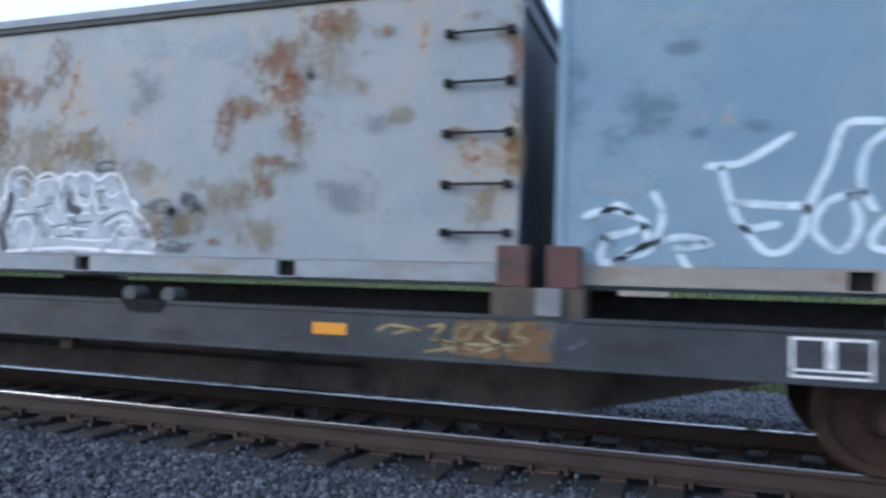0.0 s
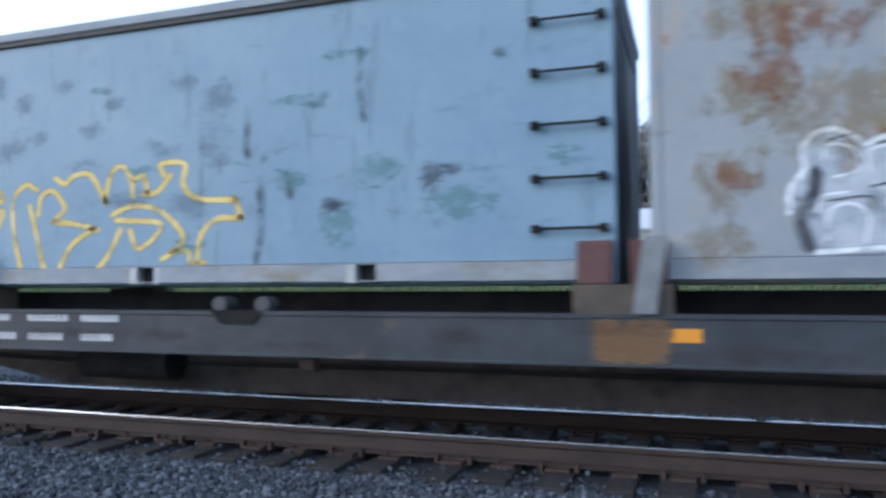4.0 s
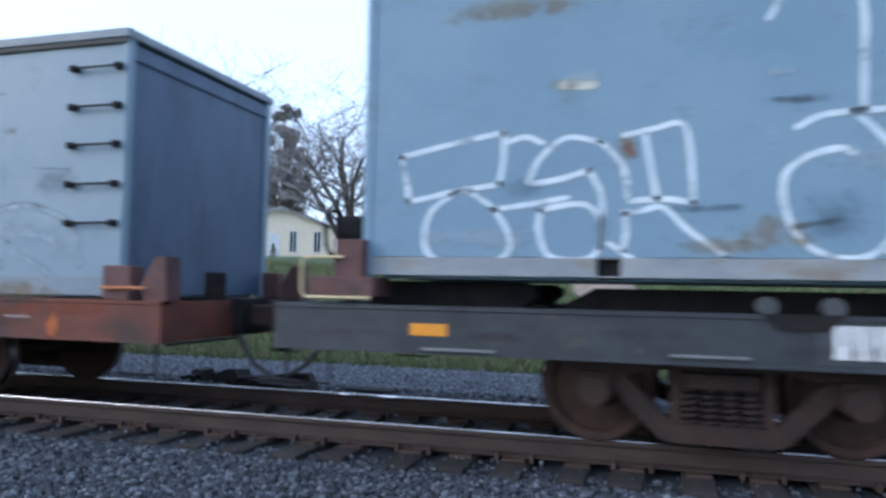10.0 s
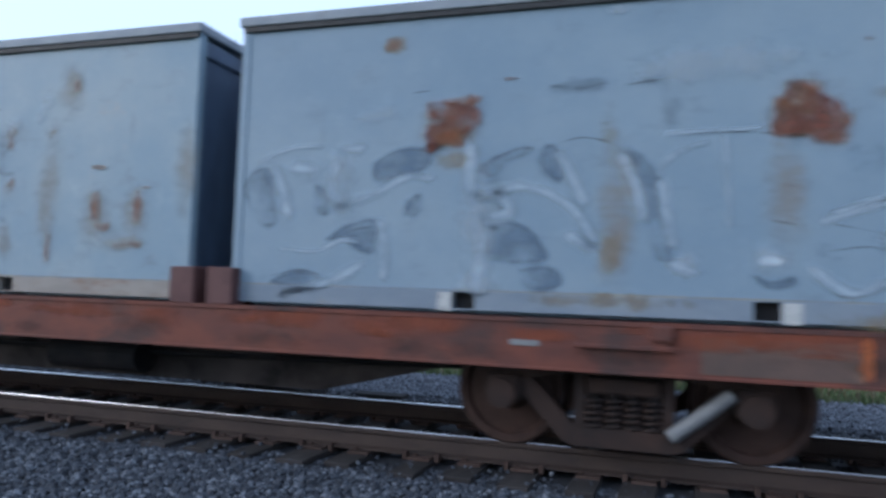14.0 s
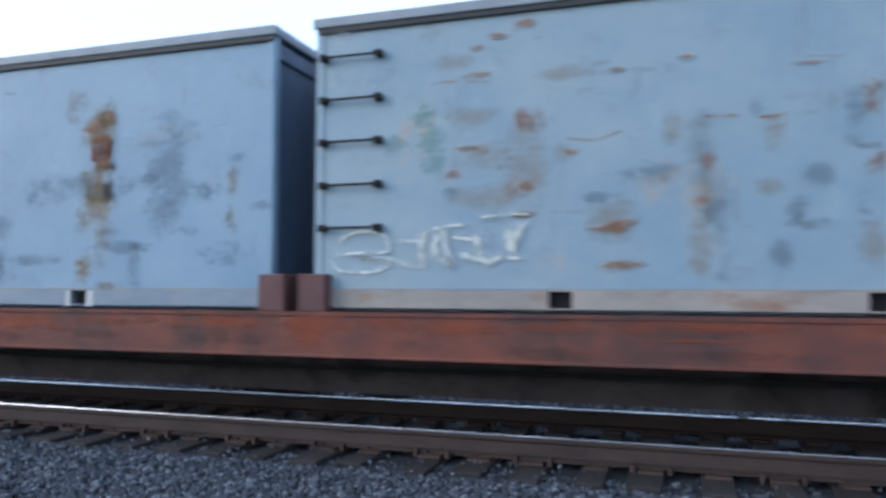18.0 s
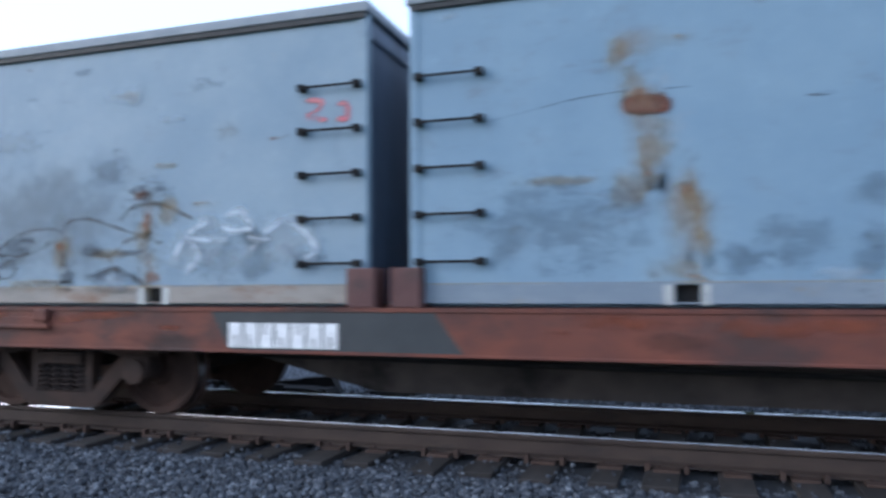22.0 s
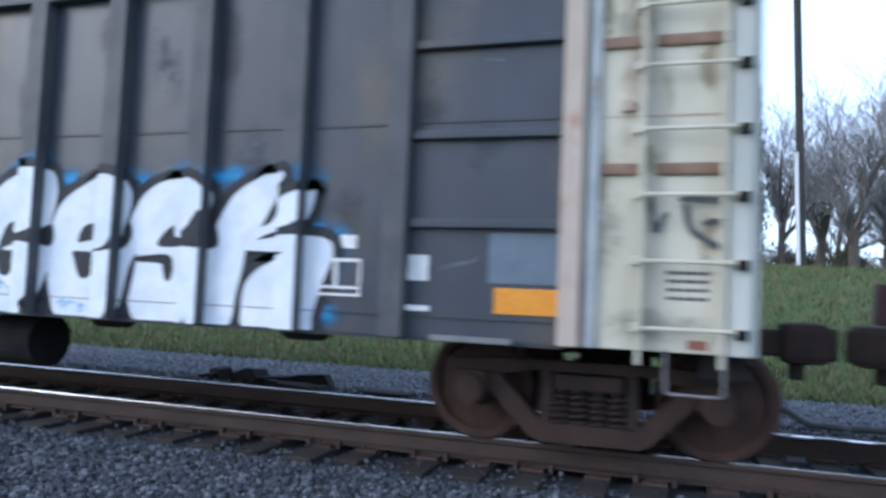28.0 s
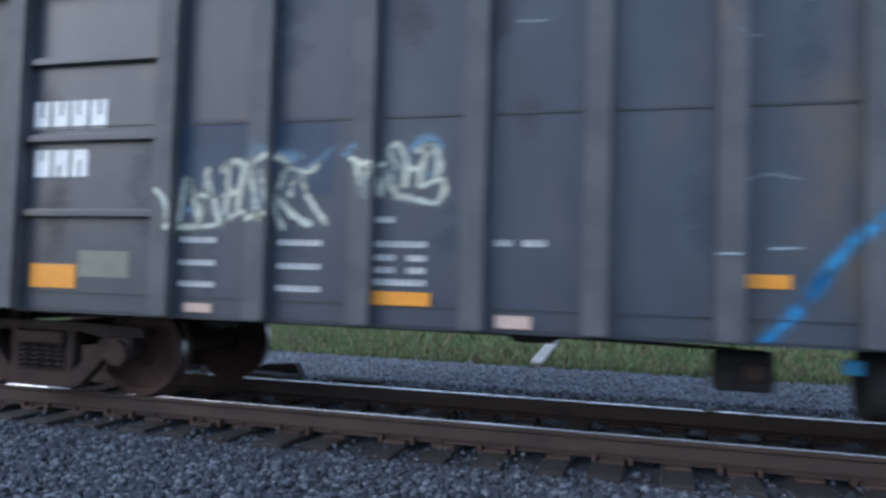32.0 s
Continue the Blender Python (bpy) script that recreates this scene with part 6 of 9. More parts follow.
stroke(bm, ((1.02, 0.43), (1.10, 0.43)), 0.10, -1.2244)
lettered("graffito", bm, SPRAY_WHITE, k4, "white paint blob")
bm = bmesh.new()
stroke(bm, ((-2.79, 0.48), (-2.79, 0.57), (-2.62, 0.63), (-2.42, 0.59), (-2.39, 0.47), (-2.62, 0.46), (-2.82, 0.45)), 0.050, -1.2432)
stroke(bm, ((-2.87, 0.40), (-2.79, 0.32), (-2.52, 0.31), (-2.38, 0.38), (-2.62, 0.42)), 0.050, -1.2433)
stroke(bm, ((-2.62, 0.42), (-2.38, 0.41), (-2.19, 0.35), (-2.05, 0.34)), 0.050, -1.2433)
stroke(bm, ((-2.27, 0.55), (-2.13, 0.55), (-2.07, 0.61)), 0.050, -1.2432)
stroke(bm, ((-2.10, 0.59), (-2.10, 0.45), (-2.08, 0.36)), 0.120, -1.2433)
stroke(bm, ((-1.98, 0.58), (-2.00, 0.45), (-1.89, 0.36)), 0.120, -1.2433)
stroke(bm, ((-2.00, 0.64), (-1.87, 0.66), (-1.72, 0.66)), 0.050, -1.2432)
stroke(bm, ((-1.93, 0.62), (-1.91, 0.49), (-1.86, 0.36)), 0.100, -1.2433)
stroke(bm, ((-1.84, 0.57), (-1.71, 0.55)), 0.050, -1.2433)
stroke(bm, ((-1.66, 0.55), (-1.64, 0.42), (-1.58, 0.38)), 0.130, -1.2432)
stroke(bm, ((-1.77, 0.44), (-1.60, 0.39), (-1.49, 0.41)), 0.090, -1.2433)
stroke(bm, ((-1.42, 0.61), (-1.40, 0.48)), 0.130, -1.2433)
stroke(bm, ((-1.32, 0.65), (-1.38, 0.54)), 0.100, -1.2432)
stroke(bm, ((-1.42, 0.41), (-1.29, 0.40)), 0.050, -1.2433)
stroke(bm, ((-1.40, 0.74), (-1.27, 0.73)), 0.040, -1.2433)
stroke(bm, ((-1.62, 0.72), (-1.49, 0.73)), 0.050, -1.2432)
lettered("graffito", bm, WORN_CREAM, k5, "worn pale yellow scribbled letters")
stain(k5, RUST_LINE, 0.035, -1.2253, 'thin rust scratches', (-2.05, 1.77), (-1.87, 1.78), (-1.58, 1.75))
stain(k5, RUST_LINE, 0.035, -1.2255, 'thin rust scratches', (-0.98, 1.28), (-0.78, 1.26), (-0.60, 1.31))
stain(k5, RUST_LINE, 0.035, -1.2257, 'thin rust scratches', (-0.03, 1.38), (0.20, 1.36))
stain(k5, RUST_LINE, 0.035, -1.2259, 'thin rust scratches', (0.63, 1.74), (0.83, 1.73))
stain(k5, RUST_LINE, 0.035, -1.2261, 'thin rust scratches', (-0.76, 0.34), (-0.56, 0.33))
stain(k5, RUST_LINE, 0.035, -1.2263, 'thin rust scratches', (0.21, 0.61), (0.37, 0.59))
stain(k5, RUST_LINE, 0.035, -1.2265, 'thin rust scratches', (-0.30, 1.37), (-0.25, 1.25))
stain(k5, RUST_LINE, 0.035, -1.2267, 'thin rust scratches', (-1.74, 1.19), (-1.56, 1.21))
stain(k5, RUST_LINE, 0.035, -1.2269, 'thin rust scratches', (-1.95, 1.03), (-1.80, 1.07))
stain(k5, RUST_LINE, 0.035, -1.2271, 'thin rust scratches', (0.32, 1.35), (0.48, 1.36))
stain(k6, RUST_LINE, 0.05, -1.2244, 'rust runs below the worn spots', (-1.34, 1.31), (-1.31, 1.09), (-1.27, 0.80))
stain(k6, RUST_LINE, 0.05, -1.2246, 'rust runs below the worn spots', (-1.03, 0.82), (-0.97, 0.60), (-1.01, 0.39))
stain(k6, RUST_LINE, 0.05, -1.2248, 'rust runs below the worn spots', (1.21, 1.28), (1.23, 1.03))
stain(k6, RUST_LINE, 0.05, -1.2250, 'rust runs below the worn spots', (1.10, 0.45), (1.06, 0.26))
stain(k6, RUST_LINE, 0.05, -1.2252, 'rust runs below the worn spots', (-1.03, 0.22), (-0.91, 0.18))
stain(k6, RUST_LINE, 0.05, -1.2254, 'rust runs below the worn spots', (-1.46, 1.87), (-1.41, 1.54))
stain(k6, RUST_LINE, 0.05, -1.2256, 'rust runs below the worn spots', (1.33, 1.70), (1.45, 1.67))
stain(k6, RUST_LINE, 0.05, -1.2258, 'rust runs below the worn spots', (1.25, 1.78), (1.37, 1.76))
stain(k6, RUST_LINE, 0.05, -1.2260, 'rust runs below the worn spots', (-1.08, 1.86), (-0.88, 1.81))
stain(k6, RUST_LINE, 0.05, -1.2262, 'rust runs below the worn spots', (2.62, 0.80), (2.66, 0.74))
bm = bmesh.new()
stroke(bm, ((-2.39, 1.37), (-2.10, 1.42), (-1.77, 1.48), (-1.41, 1.51)), 0.018, -1.2253)
stroke(bm, ((-0.27, 1.38), (-0.16, 1.37)), 0.018, -1.2253)
stroke(bm, ((-1.16, 1.50), (-1.01, 1.50)), 0.018, -1.2253)
stroke(bm, ((0.11, 2.04), (0.21, 2.03)), 0.018, -1.2253)
stroke(bm, ((2.45, 1.58), (2.57, 1.58)), 0.018, -1.2253)
lettered("graffito", bm, SCRAPE, k6, "long scratches")
bm = bmesh.new()
stroke(bm, ((-2.90, 0.48), (-2.78, 0.60), (-2.61, 0.79)), 0.12, -1.2455)
stroke(bm, ((-2.78, 0.68), (-2.43, 0.64)), 0.12, -1.2455)
stroke(bm, ((-2.52, 0.69), (-2.34, 0.54), (-2.12, 0.47), (-1.98, 0.51)), 0.12, -1.2455)
stroke(bm, ((-2.26, 0.92), (-2.20, 0.80), (-1.95, 0.82), (-1.79, 0.71)), 0.12, -1.2455)
stroke(bm, ((-2.12, 0.82), (-2.01, 0.70)), 0.12, -1.2455)
stroke(bm, ((-1.44, 0.45), (-1.26, 0.50), (-1.09, 0.49)), 0.12, -1.2455)
stroke(bm, ((1.27, 0.43), (1.37, 0.58), (1.50, 0.67), (1.62, 0.71)), 0.12, -1.2455)
stroke(bm, ((1.39, 0.57), (1.58, 0.55), (1.74, 0.55)), 0.12, -1.2455)
stroke(bm, ((1.62, 0.71), (1.80, 0.63), (2.00, 0.63)), 0.12, -1.2455)
stroke(bm, ((1.78, 0.76), (1.91, 0.77), (2.00, 0.67)), 0.12, -1.2455)
stroke(bm, ((2.00, 0.56), (2.15, 0.54)), 0.12, -1.2455)
stroke(bm, ((1.96, 0.43), (2.06, 0.52), (2.19, 0.63), (2.36, 0.71)), 0.12, -1.2455)
stroke(bm, ((2.26, 0.68), (2.46, 0.62), (2.59, 0.46), (2.52, 0.39)), 0.12, -1.2455)
stroke(bm, ((1.38, 0.27), (1.50, 0.42), (1.43, 0.54)), 0.12, -1.2455)
lettered("graffito", bm, HAZE_WHITE, k7, "worn white scribbles")
bm = bmesh.new()
stroke(bm, ((-0.72, 0.50), (-0.57, 0.60), (-0.34, 0.68), (-0.06, 0.69), (0.03, 0.65)), 0.045, -1.2253)
stroke(bm, ((0.03, 0.65), (0.12, 0.75), (0.33, 0.77), (0.55, 0.71), (0.84, 0.62), (1.12, 0.54)), 0.045, -1.2253)
stroke(bm, ((0.69, 0.75), (0.80, 0.85), (1.00, 0.88), (1.16, 0.85), (1.43, 0.73)), 0.055, -1.2253)
stroke(bm, ((0.42, 0.45), (0.59, 0.44), (0.75, 0.56), (1.00, 0.63)), 0.060, -1.2253)
stroke(bm, ((-0.77, 0.48), (-0.48, 0.45), (-0.20, 0.51), (-0.11, 0.57)), 0.050, -1.2253)
stroke(bm, ((0.41, 0.24), (0.58, 0.32), (0.75, 0.28), (0.93, 0.19)), 0.090, -1.2253)
stroke(bm, ((-0.86, 0.26), (-0.57, 0.25), (-0.48, 0.34)), 0.045, -1.2253)
stroke(bm, ((-0.29, 0.22), (0.15, 0.21)), 0.030, -1.2253)
lettered("graffito", bm, BROWN_CURVE, k7, "dark brown painted curves")
stain(k7, RUST_LINE, 0.04, -1.2262, 'rust scratches', (-1.37, 1.00), (-1.17, 1.06))
stain(k7, RUST_LINE, 0.04, -1.2264, 'rust scratches', (-1.16, 0.88), (-0.99, 0.89))
stain(k7, RUST_LINE, 0.04, -1.2266, 'rust scratches', (2.18, 1.36), (2.33, 1.38))
stain(k7, RUST_LINE, 0.04, -1.2268, 'rust scratches', (-2.47, 1.76), (-2.35, 1.77))
stain(k7, RUST_LINE, 0.04, -1.2270, 'rust scratches', (0.40, 0.45), (0.61, 0.47), (0.77, 0.59))
stain(k7, RUST_LINE, 0.04, -1.2272, 'rust scratches', (0.93, 0.78), (0.96, 0.51), (1.00, 0.24))
stain(k7, RUST_LINE, 0.04, -1.2274, 'rust scratches', (-1.01, 0.31), (-0.99, 0.20))
stain(k7, RUST_LINE, 0.04, -1.2276, 'rust scratches', (0.85, 0.96), (0.97, 0.96))
stain(k7, RUST_LINE, 0.04, -1.2278, 'rust scratches', (-0.55, 2.21), (-0.36, 2.17))
stain(k7, RUST_LINE, 0.04, -1.2280, 'rust scratches', (1.43, 0.86), (1.59, 0.87))
bm = bmesh.new()
stroke(bm, ((2.51, 1.65), (2.63, 1.63), (2.59, 1.56), (2.51, 1.52), (2.66, 1.48)), 0.07, -1.2271)
stroke(bm, ((2.79, 1.60), (2.85, 1.59), (2.85, 1.48), (2.79, 1.48)), 0.07, -1.2271)
lettered("graffito", bm, FAINT_RED, k7, "faded red marks")
bm = bmesh.new()
stroke(bm, ((-1.38, 1.43), (-1.15, 1.42)), 0.10, -1.2262)
lettered("graffito", bm, SPRAY_CREAM, k3, "pale sticker remains")
stain(k3, RUST_LINE, 0.04, -1.2271, 'rust scratches', (1.27, 1.76), (1.52, 1.81))
stain(k3, RUST_LINE, 0.04, -1.2273, 'rust scratches', (1.32, 1.58), (1.36, 1.55))
stain(k3, RUST_LINE, 0.04, -1.2275, 'rust scratches', (1.55, 0.30), (2.07, 0.30))
stain(k3, RUST_LINE, 0.04, -1.2277, 'rust scratches', (1.83, 0.27), (2.03, 0.32))
stain(k3, RUST_LINE, 0.04, -1.2279, 'rust scratches', (-0.02, 0.34), (0.08, 0.25))
stain(k3, SMEAR_DARK, 0.07, -1.2280, 'dark scuffs', (-0.47, 0.51), (-0.17, 0.52))
stain(k3, SMEAR_DARK, 0.07, -1.2282, 'dark scuffs', (1.22, 0.45), (1.35, 0.47))
stain(k3, SMEAR_DARK, 0.07, -1.2284, 'dark scuffs', (0.06, 1.25), (0.27, 1.23))
stain(k3, SMEAR_DARK, 0.07, -1.2286, 'dark scuffs', (0.17, 0.38), (0.45, 0.43))
bm = bmesh.new()
stroke(bm, ((-0.13, 0.74), (0.10, 1.01), (0.41, 1.43), (0.74, 1.75), (0.95, 1.95), (1.15, 2.09)), 0.15, -1.5044)
stroke(bm, ((0.19, 1.11), (0.28, 1.22)), 0.15, -1.5044)
stroke(bm, ((0.74, 1.75), (0.83, 1.83)), 0.15, -1.5044)
sprayed("graffito", bm, HALO_BLUE, gon, "blue spray streak beside the letters")
bm = bmesh.new()
stroke(bm, ((1.11, 1.99), (1.23, 2.05), (1.52, 2.08)), 0.28, -1.5053)
stroke(bm, ((1.68, 1.95), (1.79, 1.98)), 0.28, -1.5053)
stroke(bm, ((2.32, 1.95), (2.58, 1.95)), 0.28, -1.5053)
stroke(bm, ((3.19, 1.95), (3.44, 1.97)), 0.28, -1.5053)
stroke(bm, ((3.84, 1.96), (4.13, 1.93)), 0.28, -1.5053)
stroke(bm, ((4.09, 1.58), (4.32, 1.51), (4.28, 1.27)), 0.28, -1.5053)
stroke(bm, ((4.07, 0.95), (4.26, 0.92)), 0.28, -1.5053)
stroke(bm, ((2.83, 1.98), (3.01, 1.99)), 0.28, -1.5053)
sprayed("graffito", bm, HALO_BLUE, gon, "blue spray halo behind the letters")
bm = bmesh.new()
stroke(bm, ((-3.31, 1.96), (-3.19, 2.05), (-3.12, 2.11)), 0.10, -1.5066)
stroke(bm, ((-3.82, 2.01), (-3.65, 2.08), (-3.43, 2.04)), 0.20, -1.5066)
stroke(bm, ((-2.48, 2.10), (-2.35, 2.17), (-2.26, 2.10)), 0.14, -1.5066)
stroke(bm, ((-3.01, 2.06), (-2.88, 2.11)), 0.12, -1.5066)
stroke(bm, ((-2.84, 1.86), (-2.64, 1.86)), 0.16, -1.5066)
stroke(bm, ((-2.40, 1.90), (-2.28, 1.94)), 0.14, -1.5066)
stroke(bm, ((-4.42, 1.65), (-4.26, 1.64)), 0.18, -1.5066)
stroke(bm, ((-3.74, 1.74), (-3.66, 1.69)), 0.16, -1.5066)
sprayed("graffito", bm, MIST_BLUE, gon, "thin blue mist round the scribbled letters")
bm = bmesh.new()
stroke(bm, ((0.82, 1.08), (1.04, 1.05), (1.16, 0.98)), 0.16, -1.5062)
stroke(bm, ((1.76, 0.90), (1.99, 0.87)), 0.16, -1.5062)
stroke(bm, ((0.83, 0.92), (1.03, 1.09)), 0.16, -1.5062)
stroke(bm, ((0.76, 0.64), (0.97, 0.67)), 0.16, -1.5062)
sprayed("graffito", bm, SPRAY_SKY, gon, "light blue accents in the letters")
bm = bmesh.new()
stroke(bm, ((-4.58, 1.79), (-4.50, 1.72), (-4.43, 1.54)), 0.105, -1.5071)
stroke(bm, ((-4.43, 1.54), (-4.40, 1.83), (-4.37, 1.89), (-4.32, 1.76)), 0.085, -1.5072)
stroke(bm, ((-4.35, 1.88), (-4.29, 1.69), (-4.25, 1.52)), 0.085, -1.5072)
stroke(bm, ((-4.47, 1.50), (-4.25, 1.51)), 0.105, -1.5073)
stroke(bm, ((-4.25, 1.52), (-4.21, 1.81)), 0.085, -1.5071)
stroke(bm, ((-4.32, 1.76), (-4.14, 1.75)), 0.085, -1.5072)
stroke(bm, ((-4.20, 1.94), (-4.15, 1.79), (-4.06, 1.54)), 0.105, -1.5072)
stroke(bm, ((-4.23, 1.51), (-4.10, 1.52)), 0.085, -1.5073)
stroke(bm, ((-4.18, 1.97), (-4.22, 1.69)), 0.085, -1.5071)
stroke(bm, ((-4.05, 1.96), (-3.98, 2.02), (-3.86, 2.01)), 0.105, -1.5072)
stroke(bm, ((-4.00, 2.01), (-4.00, 1.76), (-4.01, 1.55)), 0.085, -1.5072)
stroke(bm, ((-3.86, 2.01), (-3.89, 1.78), (-3.91, 1.63)), 0.085, -1.5073)
stroke(bm, ((-4.03, 1.76), (-3.93, 1.78)), 0.105, -1.5071)
stroke(bm, ((-4.03, 1.55), (-3.86, 1.63), (-3.79, 1.56), (-3.61, 1.61)), 0.085, -1.5072)
stroke(bm, ((-3.75, 1.96), (-3.70, 1.78), (-3.66, 1.56)), 0.085, -1.5072)
stroke(bm, ((-3.75, 1.96), (-3.65, 2.03), (-3.56, 2.05), (-3.48, 1.98), (-3.53, 1.91)), 0.105, -1.5073)
stroke(bm, ((-3.65, 1.92), (-3.59, 1.69), (-3.51, 1.50)), 0.085, -1.5071)
stroke(bm, ((-3.52, 1.91), (-3.57, 1.76)), 0.085, -1.5072)
stroke(bm, ((-3.56, 1.74), (-3.46, 1.63), (-3.29, 1.53)), 0.105, -1.5072)
stroke(bm, ((-3.49, 1.97), (-3.31, 1.93), (-3.24, 1.98)), 0.085, -1.5073)
stroke(bm, ((-3.36, 1.91), (-3.30, 1.74), (-3.15, 1.54)), 0.085, -1.5071)
stroke(bm, ((-3.41, 1.91), (-3.46, 1.76)), 0.105, -1.5072)
stroke(bm, ((-2.96, 2.03), (-2.87, 1.99), (-2.84, 1.86), (-2.80, 1.74)), 0.085, -1.5072)
stroke(bm, ((-2.80, 1.74), (-2.77, 1.95), (-2.72, 1.76)), 0.085, -1.5073)
stroke(bm, ((-2.83, 1.97), (-2.69, 1.98)), 0.105, -1.5071)
stroke(bm, ((-2.72, 1.76), (-2.65, 1.95)), 0.085, -1.5072)
stroke(bm, ((-2.60, 1.95), (-2.65, 2.09), (-2.59, 2.13), (-2.52, 1.99), (-2.53, 1.82)), 0.085, -1.5072)
stroke(bm, ((-2.64, 1.90), (-2.60, 1.76), (-2.48, 1.73)), 0.105, -1.5073)
stroke(bm, ((-2.53, 1.97), (-2.45, 1.94)), 0.085, -1.5071)
stroke(bm, ((-2.35, 2.10), (-2.41, 1.94), (-2.41, 1.82)), 0.085, -1.5072)
stroke(bm, ((-2.43, 2.08), (-2.32, 2.10), (-2.27, 1.98), (-2.29, 1.86)), 0.105, -1.5072)
stroke(bm, ((-2.39, 1.82), (-2.25, 1.87), (-2.23, 1.78), (-2.29, 1.70), (-2.44, 1.72)), 0.085, -1.5073)
sprayed("graffito", bm, SCRIBBLE_CREAM, gon, "pale yellow-white scribbled letters")
bm = bmesh.new()
stroke(bm, ((-0.38, 1.36), (-0.24, 1.36)), 0.035, -1.5080)
stroke(bm, ((-0.05, 1.40), (0.13, 1.41)), 0.035, -1.5080)
stroke(bm, ((-0.20, 1.84), (-0.05, 1.88), (0.13, 1.84)), 0.035, -1.5080)
stroke(bm, ((-0.25, 2.79), (-0.12, 2.79)), 0.035, -1.5080)
stroke(bm, ((-1.71, 2.99), (-1.53, 2.98)), 0.035, -1.5080)
sprayed("graffito", bm, FAINT_WHITE, gon, "thin pale scratches")
bm = bmesh.new()
stroke(bm, ((6.56, 1.80), (6.59, 1.58), (6.66, 1.68)), 0.05, -1.5600)
stroke(bm, ((6.76, 1.78), (7.03, 1.77)), 0.05, -1.5600)
stroke(bm, ((6.78, 1.74), (6.82, 1.58), (6.99, 1.47)), 0.05, -1.5600)
stroke(bm, ((6.90, 1.63), (7.01, 1.64)), 0.05, -1.5600)
sprayed("graffito", bm, SPRAY_DARK, gon, "dark scribble on the end panel")
bm = bmesh.new()
stroke(bm, ((5.13, 1.29), (5.40, 1.36)), 0.05, -1.5098)
stroke(bm, ((5.43, 2.78), (5.52, 2.77)), 0.05, -1.5098)
sprayed("graffito", bm, PALE_SCUFF, gon, "pale scuffs")
letter(gon, SPRAY_BLACK, 0.20, -1.5107, 'black outline of the letters', (1.32, 2.04), (1.56, 2.02), (1.63, 1.89), (1.62, 1.72), (1.58, 1.56), (1.61, 1.38), (1.58, 1.19), (1.50, 0.99), (1.41, 0.90), (1.39, 0.79), (0.84, 0.77), (0.74, 0.94), (0.70, 1.15), (0.72, 1.43), (0.83, 1.67), (1.03, 1.91))
letter(gon, SPRAY_BLACK, 0.20, -1.5108, 'black outline of the letters', (2.06, 1.96), (2.29, 1.96), (2.41, 1.85), (2.41, 1.69), (2.35, 1.50), (2.50, 1.42), (2.47, 1.22), (2.39, 1.00), (2.31, 0.84), (2.22, 0.79), (1.76, 0.80), (1.66, 0.93), (1.60, 1.19), (1.60, 1.41), (1.63, 1.60), (1.76, 1.79))
letter(gon, SPRAY_BLACK, 0.20, -1.5109, 'black outline of the letters', (2.83, 1.94), (3.05, 1.93), (3.19, 1.84), (3.18, 1.70), (3.09, 1.52), (3.28, 1.42), (3.24, 1.21), (3.14, 0.96), (2.99, 0.77), (2.58, 0.78), (2.46, 0.96), (2.42, 1.14), (2.47, 1.29), (2.42, 1.43), (2.44, 1.61), (2.55, 1.80), (2.69, 1.90))
letter(gon, SPRAY_BLACK, 0.20, -1.5110, 'black outline of the letters', (3.69, 1.97), (3.90, 1.96), (3.78, 1.80), (3.66, 1.59), (3.55, 1.46), (3.50, 1.21), (3.46, 1.04), (3.40, 0.80), (3.12, 0.80), (3.21, 1.10), (3.28, 1.41), (3.25, 1.47), (3.30, 1.63), (3.44, 1.83))
letter(gon, SPRAY_BLACK, 0.20, -1.5111, 'black outline of the letters', (4.12, 1.85), (4.07, 1.68), (3.98, 1.60), (3.73, 1.53), (3.55, 1.45), (3.53, 1.51), (3.75, 1.59), (3.85, 1.73), (3.95, 1.80))
letter(gon, SPRAY_BLACK, 0.20, -1.5112, 'black outline of the letters', (3.52, 1.44), (3.91, 1.49), (4.21, 1.48), (4.28, 1.37), (4.19, 1.13), (4.13, 0.92), (4.08, 0.77), (3.59, 0.79), (3.54, 0.94), (3.56, 1.11), (3.65, 1.22), (3.77, 1.29), (3.95, 1.38), (3.55, 1.40))
letter(gon, LETTER_WHITE, 0.03, -1.5116, 'thick white graffiti letters', (1.32, 2.04), (1.56, 2.02), (1.63, 1.89), (1.62, 1.72), (1.58, 1.56), (1.61, 1.38), (1.58, 1.19), (1.50, 0.99), (1.41, 0.90), (1.39, 0.79), (0.84, 0.77), (0.74, 0.94), (0.70, 1.15), (0.72, 1.43), (0.83, 1.67), (1.03, 1.91))
letter(gon, LETTER_WHITE, 0.03, -1.5117, 'thick white graffiti letters', (2.06, 1.96), (2.29, 1.96), (2.41, 1.85), (2.41, 1.69), (2.35, 1.50), (2.50, 1.42), (2.47, 1.22), (2.39, 1.00), (2.31, 0.84), (2.22, 0.79), (1.76, 0.80), (1.66, 0.93), (1.60, 1.19), (1.60, 1.41), (1.63, 1.60), (1.76, 1.79))
letter(gon, LETTER_WHITE, 0.03, -1.5118, 'thick white graffiti letters', (2.83, 1.94), (3.05, 1.93), (3.19, 1.84), (3.18, 1.70), (3.09, 1.52), (3.28, 1.42), (3.24, 1.21), (3.14, 0.96), (2.99, 0.77), (2.58, 0.78), (2.46, 0.96), (2.42, 1.14), (2.47, 1.29), (2.42, 1.43), (2.44, 1.61), (2.55, 1.80), (2.69, 1.90))
